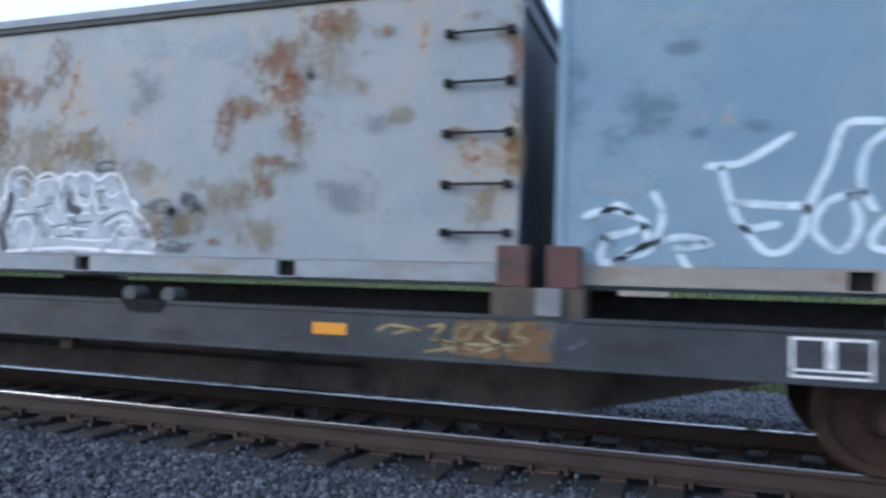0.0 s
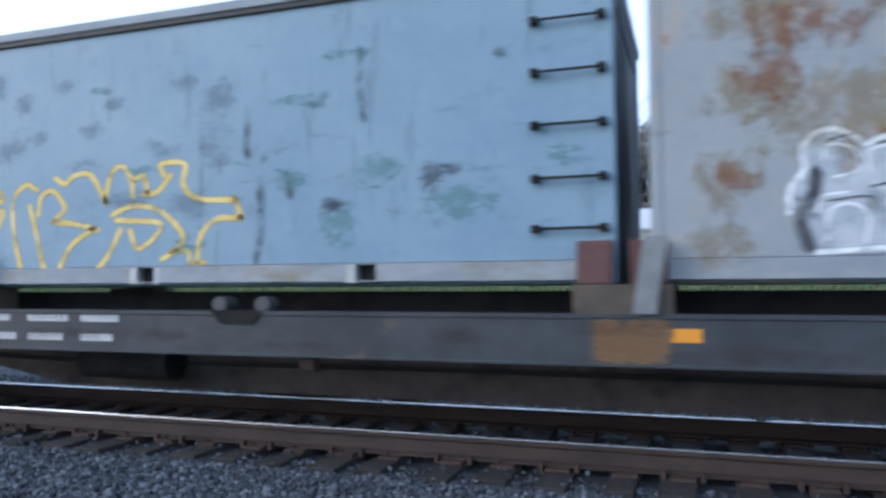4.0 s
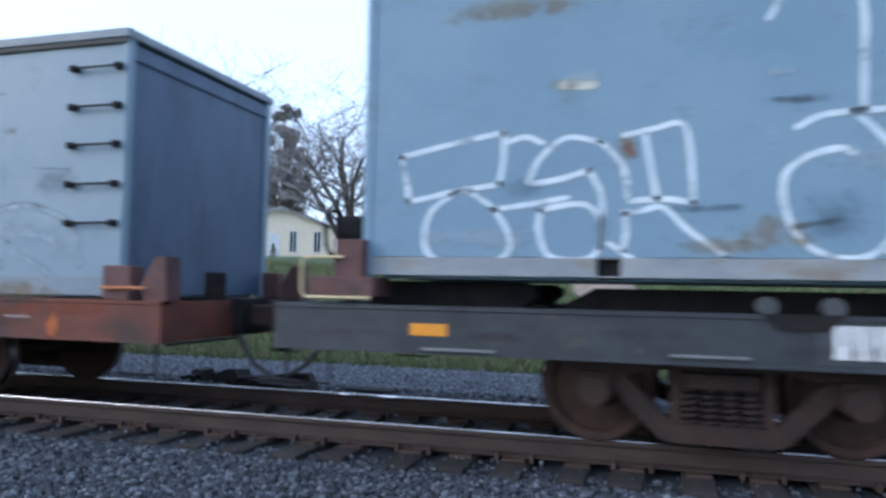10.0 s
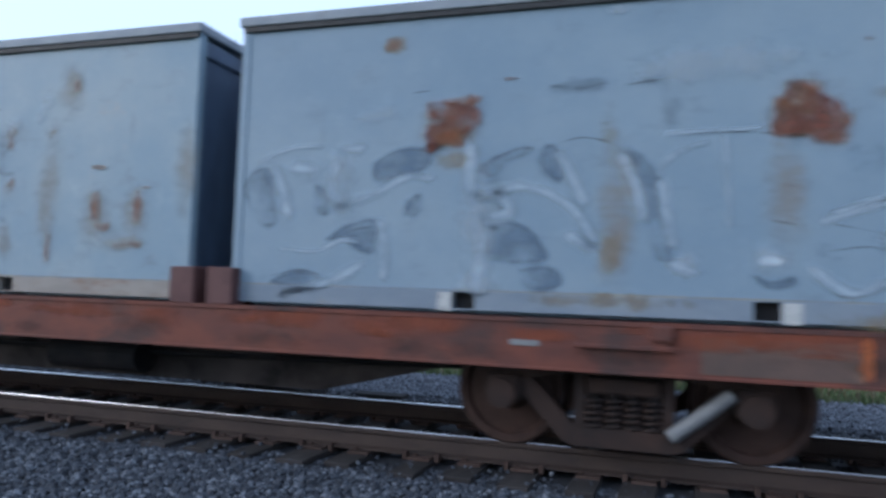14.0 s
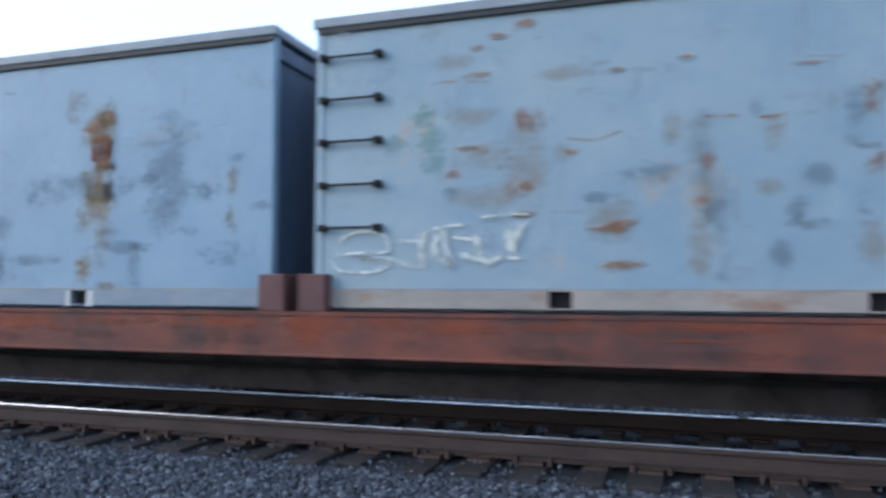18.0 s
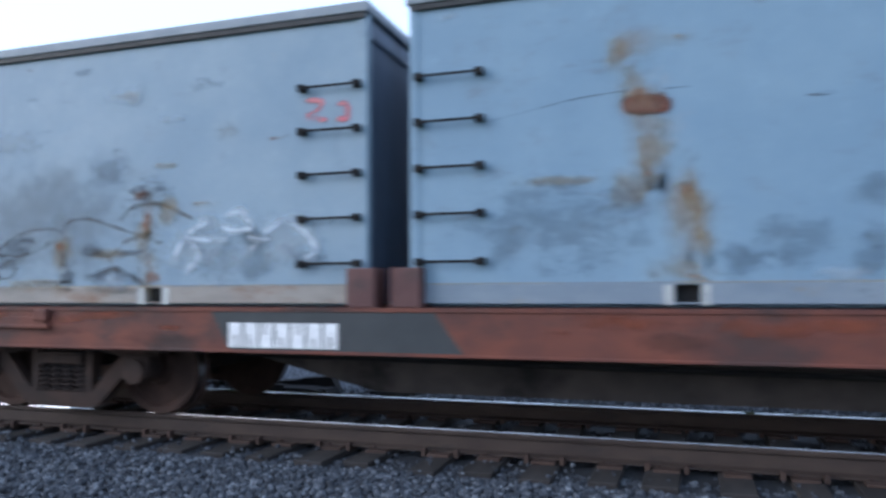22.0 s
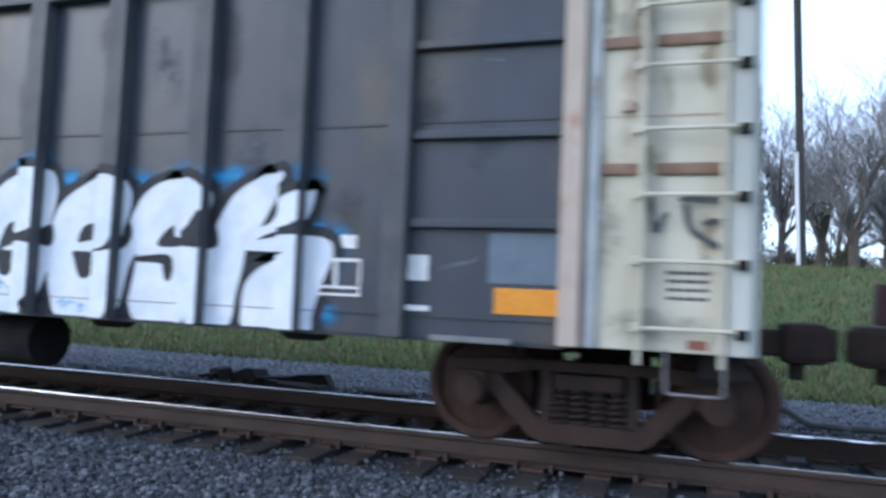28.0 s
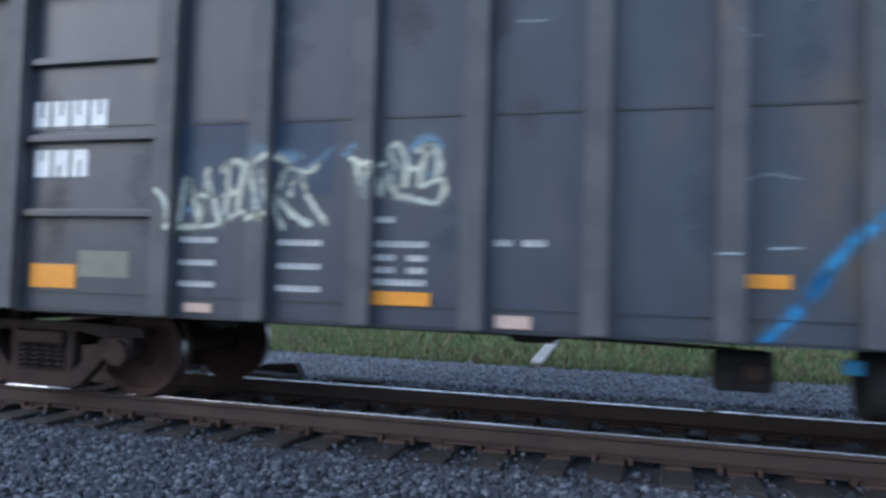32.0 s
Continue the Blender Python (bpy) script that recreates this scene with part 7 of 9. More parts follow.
letter(gon, LETTER_WHITE, 0.03, -1.5119, 'thick white graffiti letters', (3.69, 1.97), (3.90, 1.96), (3.78, 1.80), (3.66, 1.59), (3.55, 1.46), (3.50, 1.21), (3.46, 1.04), (3.40, 0.80), (3.12, 0.80), (3.21, 1.10), (3.28, 1.41), (3.25, 1.47), (3.30, 1.63), (3.44, 1.83))
letter(gon, LETTER_WHITE, 0.03, -1.5120, 'thick white graffiti letters', (4.12, 1.85), (4.07, 1.68), (3.98, 1.60), (3.73, 1.53), (3.55, 1.45), (3.53, 1.51), (3.75, 1.59), (3.85, 1.73), (3.95, 1.80))
letter(gon, LETTER_WHITE, 0.03, -1.5121, 'thick white graffiti letters', (3.52, 1.44), (3.91, 1.49), (4.21, 1.48), (4.28, 1.37), (4.19, 1.13), (4.13, 0.92), (4.08, 0.77), (3.59, 0.79), (3.54, 0.94), (3.56, 1.11), (3.65, 1.22), (3.77, 1.29), (3.95, 1.38), (3.55, 1.40))
letter(gon, SPRAY_BLACK, 0.015, -1.5125, 'black gaps inside the letters', (1.22, 1.59), (1.13, 1.56), (1.06, 1.44), (1.03, 1.28), (1.06, 1.15), (1.14, 1.12), (1.20, 1.19), (1.23, 1.32), (1.10, 1.33), (1.10, 1.37), (1.37, 1.42), (1.61, 1.39), (1.61, 1.56), (1.44, 1.50), (1.26, 1.46), (1.19, 1.48))
letter(gon, SPRAY_BLACK, 0.015, -1.5126, 'black gaps inside the letters', (1.98, 1.56), (2.06, 1.57), (2.06, 1.46), (1.95, 1.43), (1.91, 1.43), (1.93, 1.51))
letter(gon, SPRAY_BLACK, 0.015, -1.5127, 'black gaps inside the letters', (1.86, 1.34), (2.08, 1.34), (2.28, 1.38), (2.37, 1.50), (2.43, 1.58), (2.45, 1.47), (2.34, 1.37), (2.10, 1.33), (2.08, 1.20), (2.00, 1.12), (1.93, 1.16), (1.89, 1.25))
letter(gon, SPRAY_BLACK, 0.015, -1.5128, 'black gaps inside the letters', (2.86, 1.57), (2.77, 1.50), (2.73, 1.41), (2.99, 1.41), (3.28, 1.42), (3.19, 1.68), (3.07, 1.55), (2.97, 1.48), (2.88, 1.48))
letter(gon, SPRAY_BLACK, 0.015, -1.5129, 'black gaps inside the letters', (2.52, 1.31), (2.81, 1.33), (2.87, 1.25), (2.86, 1.16), (2.82, 1.13), (2.78, 1.23), (2.75, 1.27), (2.49, 1.28))
letter(gon, SPRAY_BLACK, 0.015, -1.5130, 'black gaps inside the letters', (2.51, 1.33), (2.48, 1.11), (2.41, 0.85), (2.35, 0.83), (2.40, 1.00), (2.45, 1.22))
bm = bmesh.new()
stroke(bm, ((0.82, 1.08), (1.04, 1.05), (1.16, 0.98)), 0.10, -1.5134)
stroke(bm, ((1.76, 0.90), (1.99, 0.87)), 0.10, -1.5134)
stroke(bm, ((0.83, 0.92), (1.03, 1.09)), 0.10, -1.5134)
sprayed("graffito", bm, SPRAY_SKY, gon, "light blue accents in the letters")
letter(k1, BLOB_GREY, 0.03, -1.2244, 'white and grey bubble graffito', (-2.09, 0.45), (-2.07, 0.62), (-1.99, 0.73), (-2.00, 0.86), (-1.94, 0.95), (-1.82, 0.98), (-1.70, 0.93), (-1.64, 0.87), (-1.54, 0.91), (-1.45, 0.91), (-1.36, 0.87), (-1.26, 0.91), (-1.17, 0.89), (-1.07, 0.92), (-0.96, 0.88), (-0.90, 0.84), (-0.82, 0.89), (-0.70, 0.89), (-0.62, 0.80), (-0.57, 0.69), (-0.48, 0.62), (-0.48, 0.55), (-0.38, 0.48), (-0.30, 0.38), (-0.27, 0.27), (-0.27, 0.19), (-0.68, 0.20), (-1.24, 0.20), (-1.86, 0.20), (-1.96, 0.32))
bm = bmesh.new()
stroke(bm, ((-2.09, 0.45), (-2.07, 0.62), (-1.99, 0.73), (-2.00, 0.86), (-1.94, 0.95), (-1.82, 0.98), (-1.70, 0.93), (-1.64, 0.87), (-1.54, 0.91), (-1.45, 0.91), (-1.36, 0.87), (-1.26, 0.91), (-1.17, 0.89), (-1.07, 0.92), (-0.96, 0.88), (-0.90, 0.84), (-0.82, 0.89), (-0.70, 0.89), (-0.62, 0.80), (-0.57, 0.69), (-0.48, 0.62), (-0.48, 0.55), (-0.38, 0.48), (-0.30, 0.38), (-0.27, 0.27), (-0.27, 0.19)), 0.055, -1.2253)
stroke(bm, ((-1.94, 0.19), (-1.24, 0.23), (-0.74, 0.21), (-0.31, 0.20)), 0.055, -1.2253)
lettered("graffito", bm, BLOB_WHITE, k1, "white outline of the graffito")
bm = bmesh.new()
stroke(bm, ((-1.88, 0.79), (-1.85, 0.88), (-1.71, 0.85), (-1.68, 0.71), (-1.82, 0.67)), 0.032, -1.2262)
stroke(bm, ((-1.62, 0.71), (-1.60, 0.84), (-1.36, 0.85), (-1.32, 0.75)), 0.032, -1.2262)
stroke(bm, ((-1.17, 0.80), (-1.11, 0.65), (-0.99, 0.63), (-0.97, 0.82)), 0.032, -1.2262)
stroke(bm, ((-0.86, 0.79), (-0.76, 0.69), (-0.66, 0.74)), 0.032, -1.2262)
stroke(bm, ((-1.87, 0.27), (-1.85, 0.45), (-1.73, 0.50), (-1.63, 0.42), (-1.65, 0.25)), 0.032, -1.2262)
stroke(bm, ((-1.50, 0.50), (-1.32, 0.42), (-1.00, 0.40)), 0.032, -1.2262)
stroke(bm, ((-0.81, 0.44), (-0.59, 0.51), (-0.43, 0.37)), 0.032, -1.2262)
stroke(bm, ((-1.27, 0.52), (-1.00, 0.55)), 0.032, -1.2262)
stroke(bm, ((-1.58, 0.62), (-1.49, 0.52)), 0.032, -1.2262)
stroke(bm, ((-1.42, 0.33), (-0.93, 0.30), (-0.46, 0.33)), 0.032, -1.2262)
stroke(bm, ((-0.75, 0.28), (-0.64, 0.43), (-0.49, 0.43)), 0.032, -1.2262)
stroke(bm, ((-1.92, 0.45), (-1.89, 0.55), (-1.75, 0.57)), 0.032, -1.2262)
stroke(bm, ((-1.38, 0.73), (-1.33, 0.55)), 0.032, -1.2262)
stroke(bm, ((-0.93, 0.69), (-0.89, 0.55), (-0.71, 0.58)), 0.032, -1.2262)
lettered("graffito", bm, BLOB_WHITE, k1, "white strokes inside the graffito")
bm = bmesh.new()
stroke(bm, ((-1.92, 0.71), (-1.94, 0.57), (-2.02, 0.42), (-1.97, 0.22)), 0.095, -1.2271)
stroke(bm, ((-1.22, 0.71), (-1.22, 0.61), (-1.11, 0.56)), 0.095, -1.2271)
lettered("graffito", bm, SPRAY_DARK, k1, "dark shading of the graffito")
bm = bmesh.new()
stroke(bm, ((-1.85, 0.52), (-1.64, 0.54), (-1.57, 0.49)), 0.018, -1.2280)
stroke(bm, ((-1.23, 0.50), (-1.13, 0.46), (-0.96, 0.47)), 0.018, -1.2280)
stroke(bm, ((-0.85, 0.46), (-0.73, 0.52), (-0.60, 0.56), (-0.52, 0.53)), 0.018, -1.2280)
stroke(bm, ((-1.84, 0.91), (-1.72, 0.94)), 0.018, -1.2280)
stroke(bm, ((-1.57, 0.87), (-1.47, 0.89)), 0.018, -1.2280)
stroke(bm, ((-1.12, 0.72), (-1.02, 0.69)), 0.018, -1.2280)
stroke(bm, ((-0.93, 0.74), (-0.81, 0.75)), 0.018, -1.2280)
stroke(bm, ((-1.42, 0.42), (-1.26, 0.44)), 0.018, -1.2280)
stroke(bm, ((-1.35, 0.33), (-1.17, 0.34)), 0.018, -1.2280)
stroke(bm, ((-0.86, 0.60), (-0.77, 0.59)), 0.018, -1.2280)
stroke(bm, ((-0.95, 0.93), (-0.88, 1.00), (-0.75, 0.99), (-0.74, 0.94), (-0.84, 0.92), (-0.95, 0.93)), 0.018, -1.2280)
stroke(bm, ((-1.61, 0.60), (-1.42, 0.64)), 0.018, -1.2280)
lettered("graffito", bm, SPRAY_DARK, k1, "thin dark strokes in the graffito")
blots(k1, SOOT, -1.2289, 'scribbled black scuff', (-0.25, 0.59, 0.46, 0.32), (-0.08, 0.43, 0.83, 0.45), (0.02, 0.61, 0.45, 0.19), (-0.07, 0.25, 0.45, 0.19), (0.04, 0.68, 0.22, 0.13), (-0.83, 0.97, 0.43, 0.17))
blots(k1, TANNISH, -1.2316, 'tan rust wash', (1.82, 1.98, 0.37, 0.19), (1.68, 1.53, 0.18, 0.24), (1.68, 1.81, 0.25, 0.12), (0.76, 0.78, 0.40, 0.37), (1.12, 1.23, 0.52, 0.49), (0.63, 1.41, 0.62, 0.32), (1.99, 1.32, 0.35, 0.24), (-2.36, 1.24, 0.68, 0.62), (-2.30, 1.91, 0.92, 0.81), (-1.66, 1.12, 1.80, 0.81), (0.79, 0.35, 0.60, 0.42), (0.48, 0.70, 0.77, 0.37), (-0.50, 0.90, 0.89, 0.33), (0.08, 0.43, 0.59, 0.38), (-2.53, 0.26, 0.58, 0.38), (0.85, 0.93, 0.80, 0.31), (1.54, 2.02, 0.88, 0.38), (2.65, 0.61, 0.33, 0.44), (1.08, 1.92, 1.19, 0.58), (-1.00, 1.11, 0.80, 0.49), (2.92, 1.00, 0.22, 0.66), (-2.45, 0.70, 0.69, 0.61), (0.17, 0.79, 0.44, 0.19), (2.82, 1.94, 0.23, 0.30))
blots(k1, ROT, -1.2343, 'brown rust blotch', (-1.96, 1.70, 1.05, 0.49), (-2.22, 1.40, 0.60, 0.56), (-1.42, 1.92, 0.39, 0.68), (0.85, 1.76, 0.79, 0.52), (1.03, 1.52, 0.47, 0.50), (0.41, 1.30, 0.28, 0.63), (0.85, 0.98, 0.42, 0.14), (1.37, 2.13, 0.69, 0.35), (2.60, 2.04, 0.26, 0.12), (1.28, 1.73, 0.34, 0.22), (2.90, 1.73, 0.17, 1.05), (2.46, 1.16, 0.28, 0.08), (-0.98, 1.29, 0.17, 0.14), (-1.33, 1.18, 0.50, 0.32), (-2.41, 0.70, 0.41, 0.34), (0.35, 0.30, 0.22, 0.09), (0.81, 0.76, 0.24, 0.27), (1.11, 1.27, 0.26, 0.33), (0.63, 1.41, 0.37, 0.17), (1.80, 1.98, 0.27, 0.15), (2.91, 1.28, 0.11, 0.45))
blots(k1, SCUFF, -1.2397, 'dark scuff', (2.44, 0.35, 0.44, 0.19), (1.54, 0.73, 0.73, 0.47), (1.78, 1.25, 0.36, 0.24), (-0.45, 1.62, 0.49, 0.83), (1.04, 0.93, 0.19, 0.12))
blots(k1, WIDE_TAN, -1.2405, 'wide tan rust wash', (0.45, 0.55, 0.7, 0.5), (-0.3, 0.45, 0.5, 0.4), (1.45, 1.65, 0.6, 0.5))
blots(k1, CHALK, -1.2424, 'chalky worn paint', (1.93, 0.52, 0.23, 0.23), (2.46, 0.29, 0.33, 0.11), (2.13, 0.60, 0.34, 0.34), (0.39, 1.98, 1.16, 0.41), (-0.38, 2.06, 0.98, 0.43))
letter(k4, SHADE_BLUE, 0.07, -1.2253, 'slate-blue shading of worn graffiti', (-2.96, 0.97), (-2.84, 1.11), (-2.72, 1.09), (-2.68, 0.88), (-2.64, 0.69), (-2.74, 0.64), (-2.86, 0.74))
letter(k4, SHADE_BLUE, 0.07, -1.2254, 'slate-blue shading of worn graffiti', (-1.79, 1.14), (-1.62, 1.23), (-1.46, 1.25), (-1.34, 1.21), (-1.38, 1.09), (-1.56, 1.05), (-1.77, 1.00))
letter(k4, SHADE_BLUE, 0.07, -1.2255, 'slate-blue shading of worn graffiti', (-2.17, 0.54), (-2.02, 0.64), (-1.78, 0.69), (-1.78, 0.45), (-1.90, 0.47), (-2.02, 0.54))
letter(k4, SHADE_BLUE, 0.07, -1.2256, 'slate-blue shading of worn graffiti', (-2.65, 0.19), (-2.55, 0.25), (-2.40, 0.28), (-2.23, 0.24), (-2.15, 0.16), (-2.37, 0.14))
letter(k4, SHADE_BLUE, 0.07, -1.2257, 'slate-blue shading of worn graffiti', (-0.93, 1.06), (-0.88, 1.14), (-0.73, 1.21), (-0.59, 1.24), (-0.57, 1.19), (-0.72, 1.13), (-0.84, 1.02))
letter(k4, SHADE_BLUE, 0.07, -1.2258, 'slate-blue shading of worn graffiti', (-0.50, 1.13), (-0.43, 1.25), (-0.31, 1.11), (-0.34, 0.98), (-0.44, 1.04))
letter(k4, SHADE_BLUE, 0.07, -1.2259, 'slate-blue shading of worn graffiti', (-0.85, 0.65), (-0.71, 0.68), (-0.58, 0.64), (-0.48, 0.53), (-0.43, 0.43), (-0.52, 0.39), (-0.83, 0.40))
letter(k4, SHADE_BLUE, 0.07, -1.2260, 'slate-blue shading of worn graffiti', (-0.61, 0.33), (-0.46, 0.36), (-0.35, 0.32), (-0.33, 0.23), (-0.46, 0.19), (-0.58, 0.22))
letter(k4, SHADE_BLUE, 0.07, -1.2261, 'slate-blue shading of worn graffiti', (0.13, 1.21), (0.28, 1.09), (0.34, 0.94), (0.37, 0.74), (0.41, 0.54), (0.44, 0.42), (0.34, 0.43), (0.29, 0.58), (0.26, 0.78), (0.22, 0.98))
letter(k4, SHADE_BLUE, 0.07, -1.2262, 'slate-blue shading of worn graffiti', (1.51, 1.14), (1.62, 1.21), (1.71, 1.17), (1.69, 1.03), (1.55, 1.02))
letter(k4, SHADE_BLUE, 0.07, -1.2263, 'slate-blue shading of worn graffiti', (1.35, 0.55), (1.44, 0.53), (1.52, 0.48), (1.42, 0.44), (1.35, 0.47))
letter(k4, SHADE_BLUE, 0.07, -1.2264, 'slate-blue shading of worn graffiti', (0.96, 0.33), (1.06, 0.29), (1.19, 0.32), (1.18, 0.27), (1.05, 0.25))
letter(k4, SHADE_BLUE, 0.07, -1.2265, 'slate-blue shading of worn graffiti', (-2.29, 0.97), (-2.21, 0.90), (-2.18, 0.74), (-2.28, 0.77))
letter(k4, SHADE_BLUE, 0.07, -1.2266, 'slate-blue shading of worn graffiti', (-1.51, 0.83), (-1.41, 0.89), (-1.42, 0.74), (-1.53, 0.69))
bm = bmesh.new()
stroke(bm, ((-2.81, 1.16), (-2.67, 1.23), (-2.46, 1.28), (-2.26, 1.28)), 0.07, -1.2280)
stroke(bm, ((-2.12, 1.14), (-2.15, 0.92), (-2.06, 0.80)), 0.27, -1.2280)
stroke(bm, ((-2.07, 1.26), (-1.90, 1.26)), 0.16, -1.2280)
stroke(bm, ((-2.09, 0.80), (-1.80, 0.89), (-1.52, 1.02), (-1.32, 1.01)), 0.12, -1.2280)
stroke(bm, ((-1.02, 1.24), (-1.00, 0.95), (-0.93, 0.72), (-0.92, 0.44), (-0.94, 0.21)), 0.27, -1.2280)
stroke(bm, ((-0.93, 0.88), (-0.72, 0.93), (-0.55, 0.93), (-0.37, 0.86), (-0.21, 0.74), (-0.10, 0.56)), 0.15, -1.2280)
stroke(bm, ((0.36, 0.95), (0.40, 0.74), (0.44, 0.54)), 0.16, -1.2280)
stroke(bm, ((0.34, 1.01), (0.39, 1.11), (0.50, 1.19), (0.64, 1.23)), 0.07, -1.2280)
stroke(bm, ((-1.72, 0.66), (-1.68, 0.48), (-1.69, 0.25)), 0.14, -1.2280)
stroke(bm, ((0.76, 1.25), (0.78, 1.05), (0.80, 0.66)), 0.08, -1.2280)
stroke(bm, ((0.09, 1.13), (0.18, 0.94), (0.23, 0.72)), 0.19, -1.2280)
stroke(bm, ((-0.35, 1.17), (-0.27, 1.04), (-0.18, 0.84)), 0.19, -1.2280)
stroke(bm, ((-2.57, 0.46), (-2.27, 0.44), (-2.07, 0.53), (-1.92, 0.52)), 0.07, -1.2280)
stroke(bm, ((1.44, 0.75), (1.61, 0.81), (1.71, 0.84)), 0.07, -1.2280)
stroke(bm, ((0.46, 0.39), (0.56, 0.35)), 0.19, -1.2280)
stroke(bm, ((0.39, 1.30), (0.61, 1.31), (0.83, 1.31), (1.00, 1.32)), 0.07, -1.2280)
stroke(bm, ((-2.67, 1.11), (-2.60, 0.97), (-2.55, 0.77)), 0.22, -1.2280)
stroke(bm, ((-2.50, 1.11), (-2.32, 1.10)), 0.24, -1.2280)
stroke(bm, ((-0.80, 0.89), (-0.72, 0.77), (-0.84, 0.72)), 0.22, -1.2280)
stroke(bm, ((-0.25, 0.58), (-0.10, 0.50)), 0.16, -1.2280)
stroke(bm, ((-2.55, 0.10), (-2.16, 0.20), (-1.87, 0.34)), 0.14, -1.2280)
stroke(bm, ((1.37, 0.69), (1.60, 0.78), (1.97, 0.82), (2.35, 0.73), (2.53, 0.55), (2.59, 0.29)), 0.13, -1.2262)
stroke(bm, ((1.30, 0.38), (1.53, 0.23), (1.72, 0.30)), 0.13, -1.2262)
stroke(bm, ((1.87, 0.39), (2.13, 0.28), (2.36, 0.14)), 0.13, -1.2262)
stroke(bm, ((1.75, 0.58), (2.20, 0.54), (2.42, 0.40)), 0.30, -1.2271)
lettered("graffito", bm, GHOST_WHITE, k4, "washed-out pale graffiti")
bm = bmesh.new()
stroke(bm, ((-0.43, 1.68), (-0.21, 1.65), (-0.03, 1.68)), 0.022, -1.2284)
stroke(bm, ((0.13, 1.66), (0.39, 1.69)), 0.022, -1.2280)
stroke(bm, ((-1.48, 1.68), (-1.37, 1.69)), 0.022, -1.2280)
stroke(bm, ((-0.77, 1.75), (-0.67, 1.75)), 0.022, -1.2280)
stroke(bm, ((0.55, 1.29), (0.80, 1.30), (1.06, 1.28)), 0.022, -1.2280)
stroke(bm, ((-0.42, 1.23), (-0.19, 1.29), (0.04, 1.23), (0.20, 1.09)), 0.022, -1.2280)
stroke(bm, ((-0.96, 1.08), (-0.71, 1.20), (-0.54, 1.22), (-0.47, 1.11)), 0.022, -1.2280)
stroke(bm, ((1.41, 0.76), (1.64, 0.82), (1.97, 0.86), (2.20, 0.80)), 0.022, -1.2280)
stroke(bm, ((1.45, 0.67), (1.79, 0.61), (1.86, 0.67)), 0.022, -1.2280)
stroke(bm, ((1.41, 0.50), (1.64, 0.53), (1.83, 0.48)), 0.022, -1.2280)
stroke(bm, ((1.30, 0.32), (1.46, 0.21), (1.65, 0.23), (1.72, 0.31)), 0.022, -1.2280)
stroke(bm, ((-1.80, 0.64), (-1.97, 0.61), (-2.12, 0.52)), 0.022, -1.2280)
stroke(bm, ((-2.65, 0.24), (-2.39, 0.29), (-2.13, 0.23)), 0.022, -1.2280)
stroke(bm, ((2.05, 1.17), (2.46, 1.15)), 0.022, -1.2280)
stroke(bm, ((1.23, 0.92), (1.13, 0.94)), 0.022, -1.2280)
stroke(bm, ((1.06, 0.70), (1.21, 0.67)), 0.022, -1.2280)
lettered("graffito", bm, SCRAPE, k4, "dark scrapes")
blots(k4, TANNISH, -1.2289, 'tan rust wash', (-1.17, 1.15, 0.37, 0.19), (-0.01, 1.33, 0.15, 0.54), (0.02, 0.48, 0.25, 0.63), (1.75, 1.52, 0.27, 0.13), (-1.63, 2.07, 0.33, 0.21), (1.88, 0.05, 1.36, 0.21), (0.08, 0.13, 1.48, 0.17))
blots(k4, ROT, -1.2316, 'brown rust blotch', (-1.17, 1.52, 0.47, 0.26), (-1.21, 1.36, 0.40, 0.23), (-1.31, 1.25, 0.15, 0.08), (1.24, 1.49, 0.30, 0.35), (1.34, 1.35, 0.34, 0.30), (1.14, 1.35, 0.25, 0.25), (-1.66, 2.07, 0.20, 0.14), (-0.72, 1.75, 0.19, 0.04), (1.63, 1.88, 0.07, 0.05))
blots(k4, SCUFF, -1.2343, 'dark scuff', (-0.21, 1.67, 0.59, 0.15), (0.42, 1.44, 0.20, 0.32), (0.28, 1.68, 0.37, 0.07), (2.31, 1.03, 0.63, 0.42))
blots(k4, WIDE_TAN, -1.2366, 'tan wash round the rust', (-1.17, 1.42, 0.62, 0.52), (1.28, 1.42, 0.62, 0.60), (1.15, 0.85, 0.36, 1.0), (0.06, 0.75, 0.34, 1.3))
blots(k4, CHALK, -1.2370, 'chalky worn paint', (-0.96, 0.68, 0.36, 0.98), (-0.93, 0.22, 0.42, 0.18), (0.06, 2.20, 0.26, 0.09), (-1.75, 1.51, 0.49, 0.20), (0.50, 0.40, 0.29, 0.22), (-2.06, 0.97, 0.34, 0.67), (1.06, 0.45, 0.33, 0.27), (0.71, 1.78, 1.77, 0.35))
blots(k5, WIDE_TAN, -1.2262, 'wide tan rust wash', (-1.29, 1.07, 0.47, 0.85), (-1.60, 1.17, 0.58, 0.30), (-1.71, 1.50, 0.54, 0.21), (-1.87, 1.93, 0.42, 0.18), (-1.04, 1.18, 0.20, 0.21), (-0.66, 0.67, 0.44, 0.45), (-0.64, 0.34, 0.39, 0.14), (-0.24, 1.30, 0.19, 0.32), (0.42, 1.22, 0.21, 0.38), (0.37, 0.87, 0.24, 0.19), (0.99, 0.48, 0.23, 0.51), (-0.98, 1.77, 0.62, 0.16), (-1.56, 0.87, 0.88, 0.26), (-0.07, 0.50, 0.22, 0.62))
